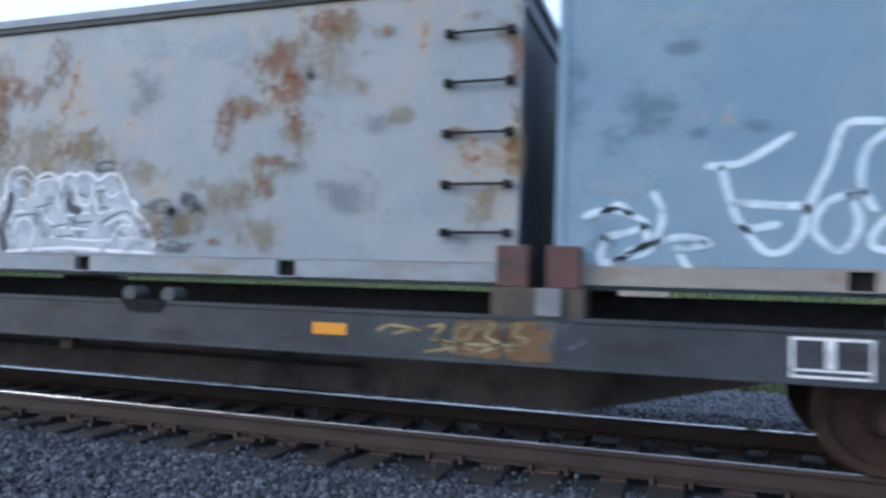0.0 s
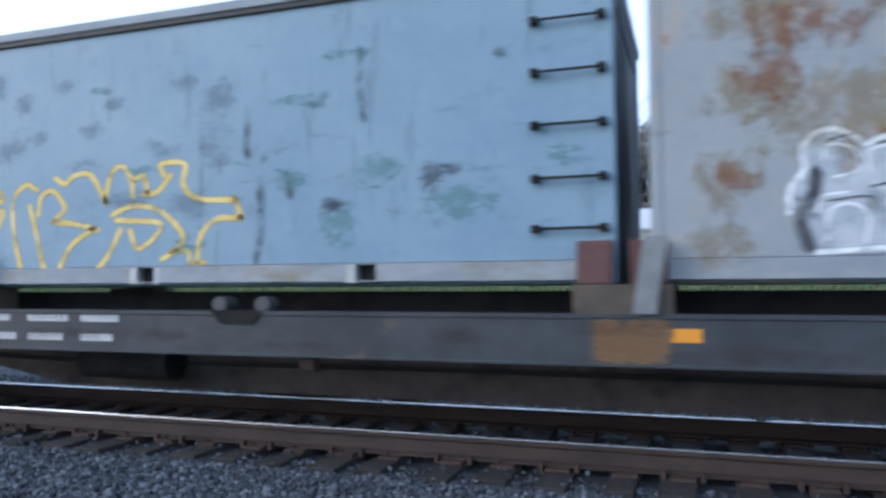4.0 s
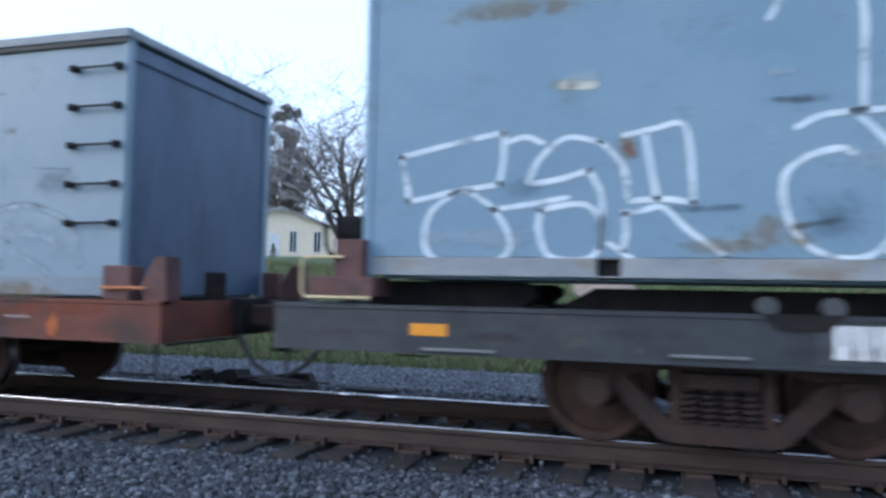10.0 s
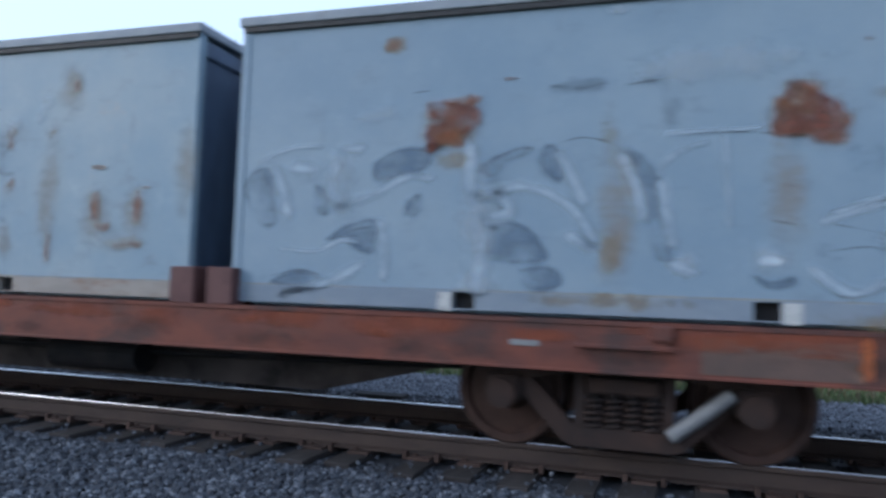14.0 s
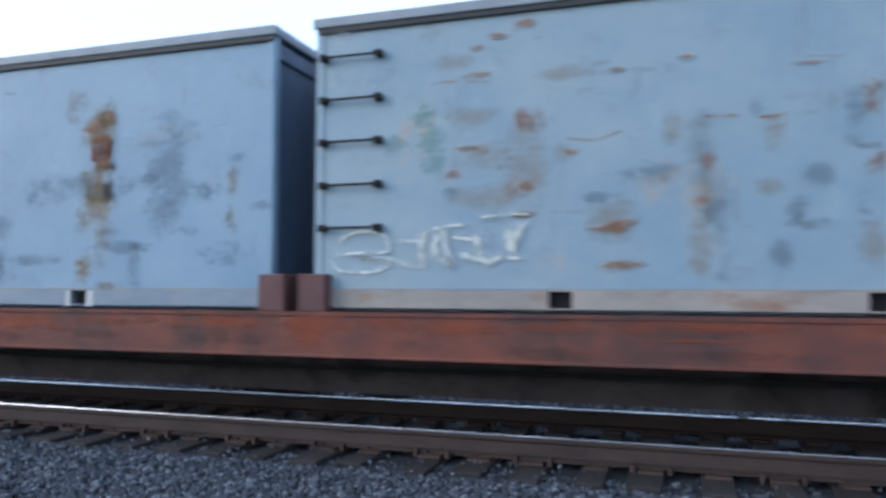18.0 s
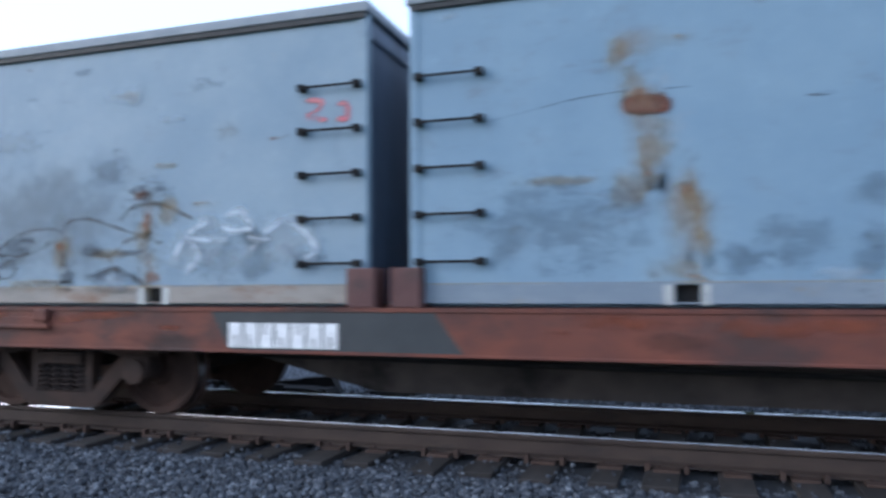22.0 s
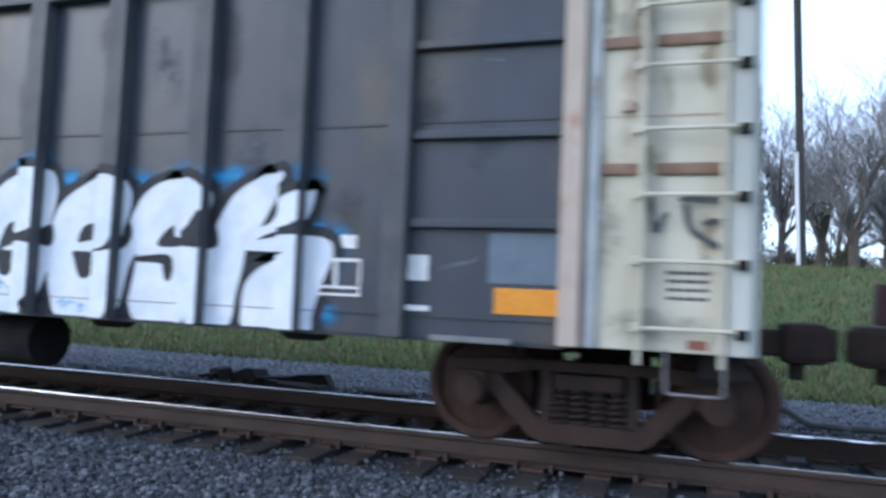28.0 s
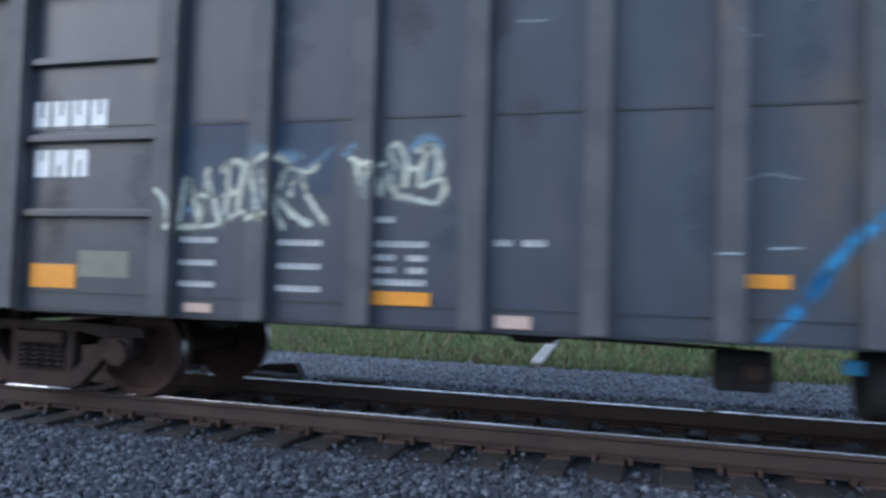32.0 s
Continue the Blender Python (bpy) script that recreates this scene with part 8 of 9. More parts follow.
blots(k5, SCUFF, -1.2302, 'dark scuff', (0.55, 0.71, 0.21, 0.27), (0.64, 0.62, 0.38, 0.14), (0.45, 0.42, 0.20, 0.34), (0.67, 0.94, 0.24, 0.26), (0.93, 0.78, 0.16, 0.34), (0.89, 1.30, 0.20, 0.57), (0.99, 1.11, 0.23, 0.08), (-0.76, 0.84, 0.44, 0.12), (-0.40, 0.99, 0.61, 0.24), (-1.87, 0.92, 0.18, 0.16), (-0.14, 1.80, 0.15, 0.08), (0.31, 1.42, 0.14, 0.16))
stain(k5, DARK_RUN, 0.30, -1.2325, 'grey-brown upright run', (-0.02, 1.35), (-0.02, 1.01), (0.00, 0.73))
stain(k5, DARK_RUN, 0.22, -1.2331, 'grey upright run', (0.04, 0.77), (0.08, 0.50), (0.09, 0.27))
blots(k5, ROT, -1.2343, 'brown rust blotch', (-1.27, 1.44, 0.30, 0.30), (-1.86, 1.05, 0.21, 0.11), (-1.29, 0.94, 0.17, 0.11), (-0.01, 0.80, 0.26, 0.15), (-0.02, 1.07, 0.18, 0.16), (-0.64, 0.61, 0.24, 0.10), (1.01, 1.44, 0.16, 0.27), (1.02, 1.00, 0.13, 0.22), (-1.64, 2.02, 0.18, 0.09))
blots(k5, WIDE_TAN, -1.2350, 'wide tan rust wash', (1.47, 0.95, 0.33, 1.36), (2.02, 0.74, 0.44, 0.66), (2.45, 0.74, 0.36, 0.64), (2.28, 0.49, 0.84, 0.20), (1.68, 1.87, 0.39, 0.63), (2.95, 1.13, 0.29, 0.98))
blots(k5, ROT, -1.2362, 'brown rust streak', (1.50, 1.50, 0.22, 0.21), (2.02, 0.81, 0.16, 0.31), (2.12, 0.63, 0.25, 0.15), (2.47, 0.81, 0.14, 0.40), (1.74, 1.92, 0.16, 0.21), (1.51, 0.43, 0.10, 0.46), (2.38, 0.47, 0.36, 0.08))
blots(k5, GRASSY, -1.2397, 'faint green smear', (-2.03, 1.28, 0.32, 0.71), (-2.12, 1.51, 0.37, 0.27), (-2.33, 1.30, 0.29, 0.22))
blots(k5, RUST_DASH, -1.2370, 'thin rust scrape', (-1.69, 1.81, 0.36, 0.07), (-1.51, 2.10, 0.22, 0.07), (-1.29, 2.18, 0.24, 0.09), (-0.14, 1.81, 0.15, 0.05), (-0.63, 1.76, 0.15, 0.05), (0.65, 1.70, 0.30, 0.04), (0.15, 1.37, 0.16, 0.05), (0.39, 1.35, 0.18, 0.05), (-1.69, 1.25, 0.36, 0.06), (-1.32, 0.73, 0.25, 0.07), (-0.60, 0.65, 0.30, 0.07), (-0.58, 0.35, 0.34, 0.07), (-0.96, 1.17, 0.17, 0.07), (-0.72, 0.61, 0.30, 0.04), (2.58, 0.97, 0.18, 0.05), (2.04, 1.16, 0.2, 0.05))
blots(k5, CHALK, -1.2424, 'chalky worn paint', (1.05, 1.58, 0.20, 0.18), (1.41, 1.76, 0.32, 0.18), (-2.79, 2.26, 0.24, 0.09), (-1.55, 0.57, 0.60, 0.36), (1.33, 1.64, 0.22, 0.2))
blots(k6, TANNISH, -1.2262, 'tan rust wash', (1.23, 1.60, 0.53, 0.78), (1.20, 1.18, 0.47, 0.58), (1.24, 0.93, 0.53, 0.40), (-1.05, 1.85, 0.32, 0.15), (-1.46, 1.79, 0.31, 0.36), (-1.36, 1.56, 0.42, 0.48), (-1.25, 1.10, 0.36, 0.74), (-1.01, 0.69, 0.34, 0.85), (-1.07, 0.25, 0.78, 0.23), (2.63, 1.08, 0.18, 0.33), (2.63, 0.75, 0.18, 0.32), (1.06, 0.36, 0.26, 0.51), (1.34, 0.20, 0.46, 0.10), (0.97, 1.87, 0.37, 0.55), (-1.41, 0.81, 0.50, 0.40), (-1.88, 0.90, 0.81, 0.10), (1.03, 0.77, 0.24, 0.35), (-0.91, 0.57, 0.27, 0.77), (0.14, 2.04, 0.20, 0.07), (-0.60, 2.03, 0.22, 0.07))
blots(k6, ROT, -1.2289, 'brown rust blotch', (-1.28, 1.40, 0.44, 0.15), (1.31, 1.72, 0.26, 0.18), (1.08, 1.63, 0.16, 0.04), (-1.31, 1.50, 0.30, 0.05), (-1.04, 0.80, 0.14, 0.12), (1.04, 0.41, 0.13, 0.07))
blots(k6, SCUFF, -1.2316, 'dark scuff', (1.97, 1.12, 0.67, 1.24), (1.11, 1.12, 1.79, 0.35), (1.49, 0.54, 0.97, 0.15), (0.07, 0.33, 0.29, 0.66), (-0.38, 0.44, 0.71, 0.43), (2.13, 0.66, 0.38, 0.14), (-1.92, 0.58, 1.82, 0.90), (0.50, 0.99, 0.28, 0.26), (2.36, 0.99, 0.33, 0.33), (0.09, 0.74, 0.46, 0.30), (2.59, 0.48, 0.75, 0.27), (1.66, 0.36, 0.20, 0.55), (2.68, 1.28, 0.24, 0.13), (2.90, 0.87, 0.27, 0.13), (0.47, 0.44, 0.88, 0.14), (-0.22, 1.38, 0.28, 0.06), (2.48, 1.01, 0.33, 0.17), (-0.69, 0.34, 0.44, 0.38), (2.01, 1.64, 0.67, 0.35), (1.33, 0.68, 0.35, 0.11), (0.06, 0.44, 0.40, 0.18))
blots(k6, CHALK, -1.2343, 'chalky worn paint', (-2.74, 2.18, 0.33, 0.10), (1.89, 1.52, 1.36, 0.23), (-0.08, 0.22, 0.41, 0.14))
blots(k7, DRIFT, -1.2280, 'grey-brown dirt drift', (-0.27, 0.75, 3.52, 1.39))
blots(k7, TANNISH, -1.2307, 'tan rust wash', (0.98, 0.55, 0.33, 1.19), (0.05, 0.46, 0.30, 0.68), (-1.27, 1.02, 0.43, 0.14), (-1.09, 0.88, 0.30, 0.11), (-1.01, 0.29, 0.30, 0.54), (0.53, 0.44, 0.62, 0.17), (1.55, 0.85, 0.37, 0.11), (1.20, 0.81, 0.27, 0.32), (-1.59, 1.31, 0.45, 0.52), (1.17, 1.20, 0.33, 0.09), (-0.28, 0.20, 0.99, 0.11), (0.76, 1.84, 0.34, 0.09), (-2.41, 1.76, 0.26, 0.08), (1.76, 1.44, 0.32, 0.22), (-3.66, 0.87, 0.43, 0.30))
blots(k7, ROT, -1.2334, 'brown rust blotch', (1.03, 0.24, 0.24, 0.14), (0.89, 0.96, 0.22, 0.12), (2.24, 1.36, 0.24, 0.06), (0.97, 0.74, 0.13, 0.29), (-1.09, 0.88, 0.21, 0.07), (-0.97, 0.27, 0.15, 0.21), (0.03, 0.52, 0.14, 0.12))
blots(k7, SOOT, -1.2361, 'dark scuffing', (0.07, 0.42, 0.13, 0.26), (-0.50, 0.53, 0.64, 0.29), (0.11, 0.29, 0.21, 0.34), (0.56, 0.25, 0.67, 0.22), (-0.63, 0.35, 0.45, 0.24), (0.36, 0.49, 0.34, 0.17), (-0.77, 0.35, 0.39, 0.24), (0.97, 0.98, 0.60, 0.33), (0.80, 0.46, 0.33, 0.07))
blots(k7, SCUFF, -1.2388, 'dark scuff', (-1.92, 1.53, 0.40, 0.94), (1.94, 0.37, 1.26, 0.47), (-1.73, 0.37, 1.07, 0.44), (-0.32, 1.89, 0.25, 0.08), (0.58, 1.20, 0.68, 0.51), (0.26, 2.09, 0.30, 0.10), (2.47, 0.39, 0.63, 0.31), (1.56, 1.86, 0.44, 0.11), (-1.31, 0.67, 0.86, 0.37), (1.52, 1.90, 0.22, 0.09))
blots(k7, CHALK, -1.2415, 'chalky worn paint', (0.72, 1.85, 0.52, 0.24), (1.23, 1.60, 0.38, 0.11), (0.78, 1.78, 0.23, 0.13), (1.50, 0.46, 1.16, 0.58), (2.29, 0.55, 1.05, 0.57), (-2.30, 0.61, 1.68, 0.73), (0.64, 0.21, 0.45, 0.22), (-1.79, 0.78, 0.46, 0.38), (-0.73, 1.51, 1.34, 0.37), (1.88, 0.75, 0.31, 0.21), (1.58, 0.70, 0.32, 0.32), (2.06, 0.55, 0.31, 0.21), (-2.58, 0.79, 0.35, 0.27), (-2.19, 0.84, 0.33, 0.26))
blots(k3, TANNISH, -1.2289, 'tan rust wash', (0.07, 0.33, 0.72, 0.33), (1.92, 0.32, 0.59, 0.08), (1.42, 1.79, 0.60, 0.11), (1.33, 1.58, 0.38, 0.34), (-1.76, 2.03, 1.55, 0.23), (-0.90, 0.92, 0.31, 0.41), (-1.33, 1.44, 0.39, 0.12), (-0.29, 0.25, 0.68, 0.17), (1.79, 0.52, 0.16, 0.16), (0.14, 0.28, 0.49, 0.07))
blots(k3, ROT, -1.2316, 'brown rust spot', (1.33, 1.57, 0.20, 0.20), (1.88, 0.31, 0.28, 0.05), (1.42, 1.80, 0.44, 0.05), (-0.90, 0.94, 0.14, 0.21))
blots(k3, SCUFF, -1.2343, 'dark scuff', (-0.42, 0.51, 0.87, 0.08), (0.20, 1.24, 0.55, 0.10), (0.41, 0.45, 0.54, 0.43), (1.24, 0.50, 0.26, 0.26), (-1.66, 0.68, 0.40, 0.24))
blots(k3, CHALK, -1.2370, 'chalky worn paint', (0.10, 1.43, 0.28, 0.09), (-1.29, 1.45, 0.45, 0.21), (-1.99, 0.31, 1.12, 0.24), (0.75, 0.80, 1.07, 0.32))
blots(k2, SCUFF, -1.2271, 'dark scuff', (-2.00, 1.83, 0.44, 0.24), (-1.67, 1.39, 0.38, 0.22), (-0.91, 1.18, 0.49, 0.27), (-0.67, 1.74, 0.40, 0.23), (-2.45, 1.71, 0.40, 0.30), (-0.33, 1.34, 0.47, 1.23), (-2.62, 1.27, 0.51, 0.34), (-1.43, 1.63, 0.33, 0.17), (-1.19, 0.76, 0.64, 0.21), (-0.62, 0.68, 0.66, 0.32), (-2.26, 1.37, 0.33, 0.17), (-1.76, 1.08, 0.48, 0.17), (-2.78, 1.90, 0.35, 0.37))
blots(k2, GRASSY, -1.2298, 'green smear', (-0.59, 0.34, 0.49, 0.21), (-1.11, 0.99, 0.48, 0.16), (-1.54, 1.75, 0.33, 0.12))
blots(k0, SCUFF, -1.2253, 'dark scuff', (-2.14, 1.68, 0.45, 0.19), (-2.61, 1.07, 0.32, 0.33), (-2.03, 1.08, 0.22, 0.13), (-2.91, 1.43, 0.43, 0.90), (-1.71, 1.10, 0.40, 0.16), (-2.34, 1.23, 0.65, 0.44), (-2.65, 0.39, 0.42, 0.32), (-2.08, 0.36, 0.48, 0.21))
blots(k0, CHALK, -1.2280, 'chalky worn paint', (-2.23, 1.87, 0.90, 0.29), (-2.54, 0.73, 0.75, 0.32))
blots(k2, GRASSY, -1.2325, 'green smear', (0.48, 1.50, 0.80, 0.13), (0.86, 1.84, 0.49, 0.13), (1.16, 0.90, 0.57, 0.30), (1.80, 0.61, 0.90, 0.43), (0.79, 0.47, 0.49, 0.46), (2.57, 0.93, 0.35, 0.21), (0.39, 0.85, 0.40, 0.24))
blots(k2, SOOT, -1.2352, 'dark scuff', (1.60, 0.82, 0.31, 0.29), (0.77, 0.64, 0.30, 0.16), (2.13, 1.72, 0.15, 0.12), (1.74, 0.87, 0.20, 0.17))
letter(k6, RUST_BLOB, 0.06, -1.2370, 'square patch of rust', (1.15, 1.52), (1.26, 1.525), (1.36, 1.51), (1.35, 1.42), (1.34, 1.34), (1.25, 1.335), (1.16, 1.34), (1.15, 1.43))
blots(k6, WIDE_TAN, -1.2376, 'tan wash round the rust', (1.25, 1.62, 0.50, 0.46), (1.26, 1.18, 0.34, 0.50), (1.28, 0.70, 0.30, 0.9), (-1.30, 1.25, 0.32, 0.9), (-1.05, 0.6, 0.36, 0.9), (-1.35, 1.85, 0.5, 0.3))
letter(k6, RUST_BLOB, 0.06, -1.2379, 'small patch of rust', (-1.43, 1.44), (-1.28, 1.44), (-1.14, 1.42), (-1.14, 1.35), (-1.27, 1.35), (-1.42, 1.37))
blots(k6, ROT, -1.2388, 'rusty spot above the patch', (1.31, 1.71, 0.20, 0.16), (1.20, 1.73, 0.2, 0.14))
letter(k4, RUST_BLOB, 0.10, -1.2397, 'ragged patch of rust', (-1.36, 1.59), (-1.14, 1.58), (-0.98, 1.53), (-0.98, 1.41), (-1.12, 1.33), (-1.30, 1.29), (-1.36, 1.33), (-1.33, 1.41), (-1.21, 1.44), (-1.33, 1.50))
letter(k4, RUST_BLOB, 0.10, -1.2406, 'ragged patch of rust', (1.17, 1.60), (1.27, 1.56), (1.45, 1.46), (1.48, 1.30), (1.35, 1.22), (1.27, 1.29), (1.11, 1.28), (1.07, 1.40))
letter(k4, RUST_BLOB, 0.04, -1.2415, 'small rust spot', (-1.36, 1.27), (-1.29, 1.26), (-1.30, 1.22), (-1.35, 1.22))
blots(k4, ROT, -1.2424, 'brown rust spots', (-1.18, 1.31, 0.40, 0.17), (-1.04, 1.60, 0.26, 0.12), (1.44, 1.23, 0.19, 0.12), (1.12, 1.47, 0.18, 0.15), (1.28, 1.59, 0.20, 0.12), (1.51, 1.36, 0.12, 0.20))
blots(k6, ROT, -1.2397, 'brown rust spots', (1.23, 1.53, 0.37, 0.11), (1.32, 1.29, 0.26, 0.09), (-1.28, 1.46, 0.37, 0.06), (1.23, 1.64, 0.32, 0.16))


# ---- behind the train: bank, houses, trees, poles ----
BARK = surface("grey_brown_bark", (0.072, 0.060, 0.050), (0.120, 0.104, 0.088), 6, 0.9, stretch=(1, 1, 0.3), bump_d=0.01)
TWIG = surface("bare_twigs", (0.185, 0.176, 0.182), (0.250, 0.238, 0.245), 6, 0.9, bump_d=0)
LEAF_DARK = island_tone("dark_evergreen_leaf", (0.030, 0.040, 0.020), (0.050, 0.062, 0.032), (0.075, 0.082, 0.045))
LEAF_OAK = island_tone("dull_oak_leaf", (0.060, 0.058, 0.036), (0.095, 0.088, 0.056), (0.130, 0.115, 0.072))
LEAF_GREY = island_tone("grey_green_oak_leaf", (0.190, 0.176, 0.152), (0.250, 0.230, 0.198), (0.320, 0.292, 0.250))
LEAF_FIR = island_tone("dull_needles", (0.085, 0.088, 0.072), (0.120, 0.122, 0.100), (0.160, 0.158, 0.132))
GRASS = island_tone("grass_blades", (0.072, 0.108, 0.036), (0.115, 0.155, 0.056), (0.175, 0.190, 0.090))
DRY = island_tone("dry_weeds", (0.112, 0.096, 0.048), (0.160, 0.136, 0.072), (0.216, 0.176, 0.104))


def at_bearing(az, d, dz=0.0):
    a = radians(az)
    x, y = d * math.sin(a), -6.5 + d * math.cos(a)
    return x, y, land(x, y) + dz


class Web:
    """Collects many small pieces for one mesh."""

    def __init__(self):
        self.v, self.f = [], []

    def limb(self, a, b, ra, rb, n):
        d = (b - a).normalized()
        s = d.orthogonal().normalized()
        u = d.cross(s)
        k0 = len(self.v)
        for p, r in ((a, ra), (b, rb)):
            for k in range(n):
                t = k * math.tau / n
                self.v.append(p + (s * math.cos(t) + u * math.sin(t)) * r)
        for k in range(n):
            self.f.append((k0 + k, k0 + (k + 1) % n, k0 + n + (k + 1) % n, k0 + n + k))

    def leaf(self, p, size, rng):
        k0 = len(self.v)
        a = Vector((rng.gauss(0, 1), rng.gauss(0, 1), rng.gauss(0, 0.6))).normalized() * size
        b = a.cross(Vector((rng.gauss(0, 1), rng.gauss(0, 1), rng.gauss(0, 1)))).normalized() * size * 0.55
        self.v += [p - a, p + b, p + a, p - b]
        self.f.append((k0, k0 + 1, k0 + 2, k0 + 3))

    def to(self, name, material, parent=None, label=""):
        me = bpy.data.meshes.new(name)
        me.from_pydata([tuple(v) for v in self.v], [], self.f)
        me.materials.append(material)
        ob = new(name, me)
        ob.parent = parent
        return tagged(ob, label)


def bare_tree(az, d, height, width, seed, spread=0.6, low=0.16, lean=0.0, label="tall leafless tree with fine grey branches"):
    """A leafless tree of that height and width: limbs that fork again and again to thin twigs."""
    rng = random.Random(seed)
    tree = thing("bare_tree", at_bearing(az, d, -0.1), label, "tree", "trees behind the railway")
    limbs = []

    def branch(p, way, length, r, depth):
        q, n = p, (5, 4, 3, 2)[min(depth, 3)]
        for i in range(n):
            way = (way + Vector((rng.gauss(0, 0.13), rng.gauss(0, 0.13), rng.gauss(0.02, 0.08)))).normalized()
            e = q + way * length / n
            r2 = r * (1 - 0.55 * (i + 1) / n)
            limbs.append((q, e, r * (1 - 0.55 * i / n), r2, depth))
            if depth < 5:
                for _ in range(2 if depth < 4 else 1):
                    a = rng.uniform(0, math.tau)
                    out = Vector((math.cos(a), math.sin(a), rng.uniform(0.0, 0.5)))
                    branch(e, (way * (1.25 - spread) + out * spread).normalized(), length * rng.uniform(0.42, 0.66), r2 * 0.62, depth + 1)
            q = e

    # a short bole that parts into a few strong rising limbs
    bole = Vector((lean * low, 0, low))
    limbs.append((Vector((0, 0, 0)), bole, 0.026, 0.021, 0))
    for k in range(4):
        a = k * math.tau / 4 + rng.uniform(-0.5, 0.5)
        branch(bole, Vector((math.cos(a) * spread * 0.62, math.sin(a) * spread * 0.62, 1)).normalized(), rng.uniform(0.5, 0.75), 0.014, 1)
    branch(bole, Vector((lean, 0, 1)).normalized(), 0.8, 0.016, 1)
    top = max(e.z for _, e, *_ in limbs)
    xs = sorted(e.x for _, e, *_ in limbs)
    wide = xs[int(len(xs) * 0.985)] - xs[int(len(xs) * 0.015)]
    fit = Vector((width / wide, width / wide, height / top))
    trunk, crown = Web(), Web()
    thin = d * 0.00019
    for q, e, r, r2, depth in limbs:
        q, e = q * fit, e * fit
        (trunk if depth < 2 else crown).limb(q, e, max(thin, r * height), max(thin, r2 * height), 7 if depth < 2 else 3)
    trunk.to("trunk", BARK, tree)
    crown.to("crown", TWIG, tree, "bare twigs")
    return tree


def layered_fir(az, d, height, width, seed, label):
    """An open evergreen: level limbs in tiers with flat drooping sprays of needles, sky between them."""
    rng = random.Random(seed)
    tree = thing("fir_tree", at_bearing(az, d, -0.1), label, "tree", "trees behind the railway")
    trunk, crown = Web(), Web()
    trunk.limb(Vector((0, 0, 0)), Vector((0, 0, height * 0.97)), height * 0.022, 0.03, 8)
    tiers = 17
    for i in range(tiers):
        k = i / (tiers - 1)
        z = height * (0.12 + 0.85 * k)
        reach = width / 2 * (0.16 + 0.84 * (1 - k) ** 0.85)
        for j in range(6):
            a = rng.uniform(0, math.tau)
            r = reach * rng.uniform(0.55, 1.08)
            tip = Vector((math.cos(a) * r, math.sin(a) * r, z + rng.uniform(-0.12, 0.10) * r))
            root = Vector((0, 0, z + 0.1 * r))
            trunk.limb(root, tip, 0.05, 0.015, 4)
            for n in range(46):
                t = rng.random() ** 0.6
                c = root.lerp(tip, t)
                crown.leaf(c + Vector((rng.gauss(0, 0.16), rng.gauss(0, 0.16), rng.gauss(-0.05, 0.07))) * (0.4 + t * reach * 0.45), 0.13 * rng.uniform(0.6, 1.3), rng)
    trunk.to("trunk", BARK, tree)
    crown.to("crown", LEAF_FIR, tree, "level sprays of dull green needles")
    return tree


def leafy(name, az, d, height, width, n, size, material, seed, label, shape="oak", base=0.15):
    rng = random.Random(seed)
    tree = thing(name, at_bearing(az, d, -0.1), label, "tree", "trees behind the railway")
    trunk, crown = Web(), Web()
    trunk.limb(Vector((0, 0, 0)), Vector((0, 0, height * 0.75)), height * 0.025, height * 0.008, 8)
    clumps = []
    if shape == "oak":
        for _ in range(64):
            a, r = rng.uniform(0, math.tau), rng.random() ** 0.5 * width / 2
            z = height * (base + 0.06 + (0.88 - base) * rng.random() ** 0.8 * (1 - 0.45 * (r / width * 2) ** 2))
            c = Vector((math.cos(a) * r, math.sin(a) * r, z))
            clumps.append((c, width * rng.uniform(0.08, 0.15)))
            trunk.limb(Vector((0, 0, height * 0.25)), c, height * 0.008, 0.02, 5)
    else:
        tiers = 22 if shape == "fir" else 60
        for i in range(tiers):
            k = i / (tiers - 1)
            z = height * (base + (0.985 - base) * k)
            full = (1 - k) ** 0.8 if shape == "fir" else min(1.0, 0.72 + 1.6 * k, 1.42 * (1 - k) ** 1.05)
            m = 5 if shape == "fir" else 3
            for j in range(m):
                a = rng.uniform(0, math.tau)
                r = width / 2 * full * (rng.uniform(0.35, 0.85) if shape == "fir" else rng.uniform(0.1, 0.62))
                clumps.append((Vector((math.cos(a) * r, math.sin(a) * r, z)), max(0.10, width * (0.16 if shape == "fir" else 0.24) * (0.2 + full))))
                if shape == "fir":
                    trunk.limb(Vector((0, 0, z)), Vector((math.cos(a) * r * 1.2, math.sin(a) * r * 1.2, z - 0.1)), 0.05, 0.015, 4)
    per = max(1, n // len(clumps))
    for c, r in clumps:
        for _ in range(per):
            p = Vector((rng.gauss(0, 0.5), rng.gauss(0, 0.5), rng.gauss(0, 0.38))) * r
            crown.leaf(c + p, size * rng.uniform(0.6, 1.3), rng)
    trunk.to("trunk", BARK, tree)
    crown.to("crown", material, tree, "uneven crown of small leaves")
    return tree


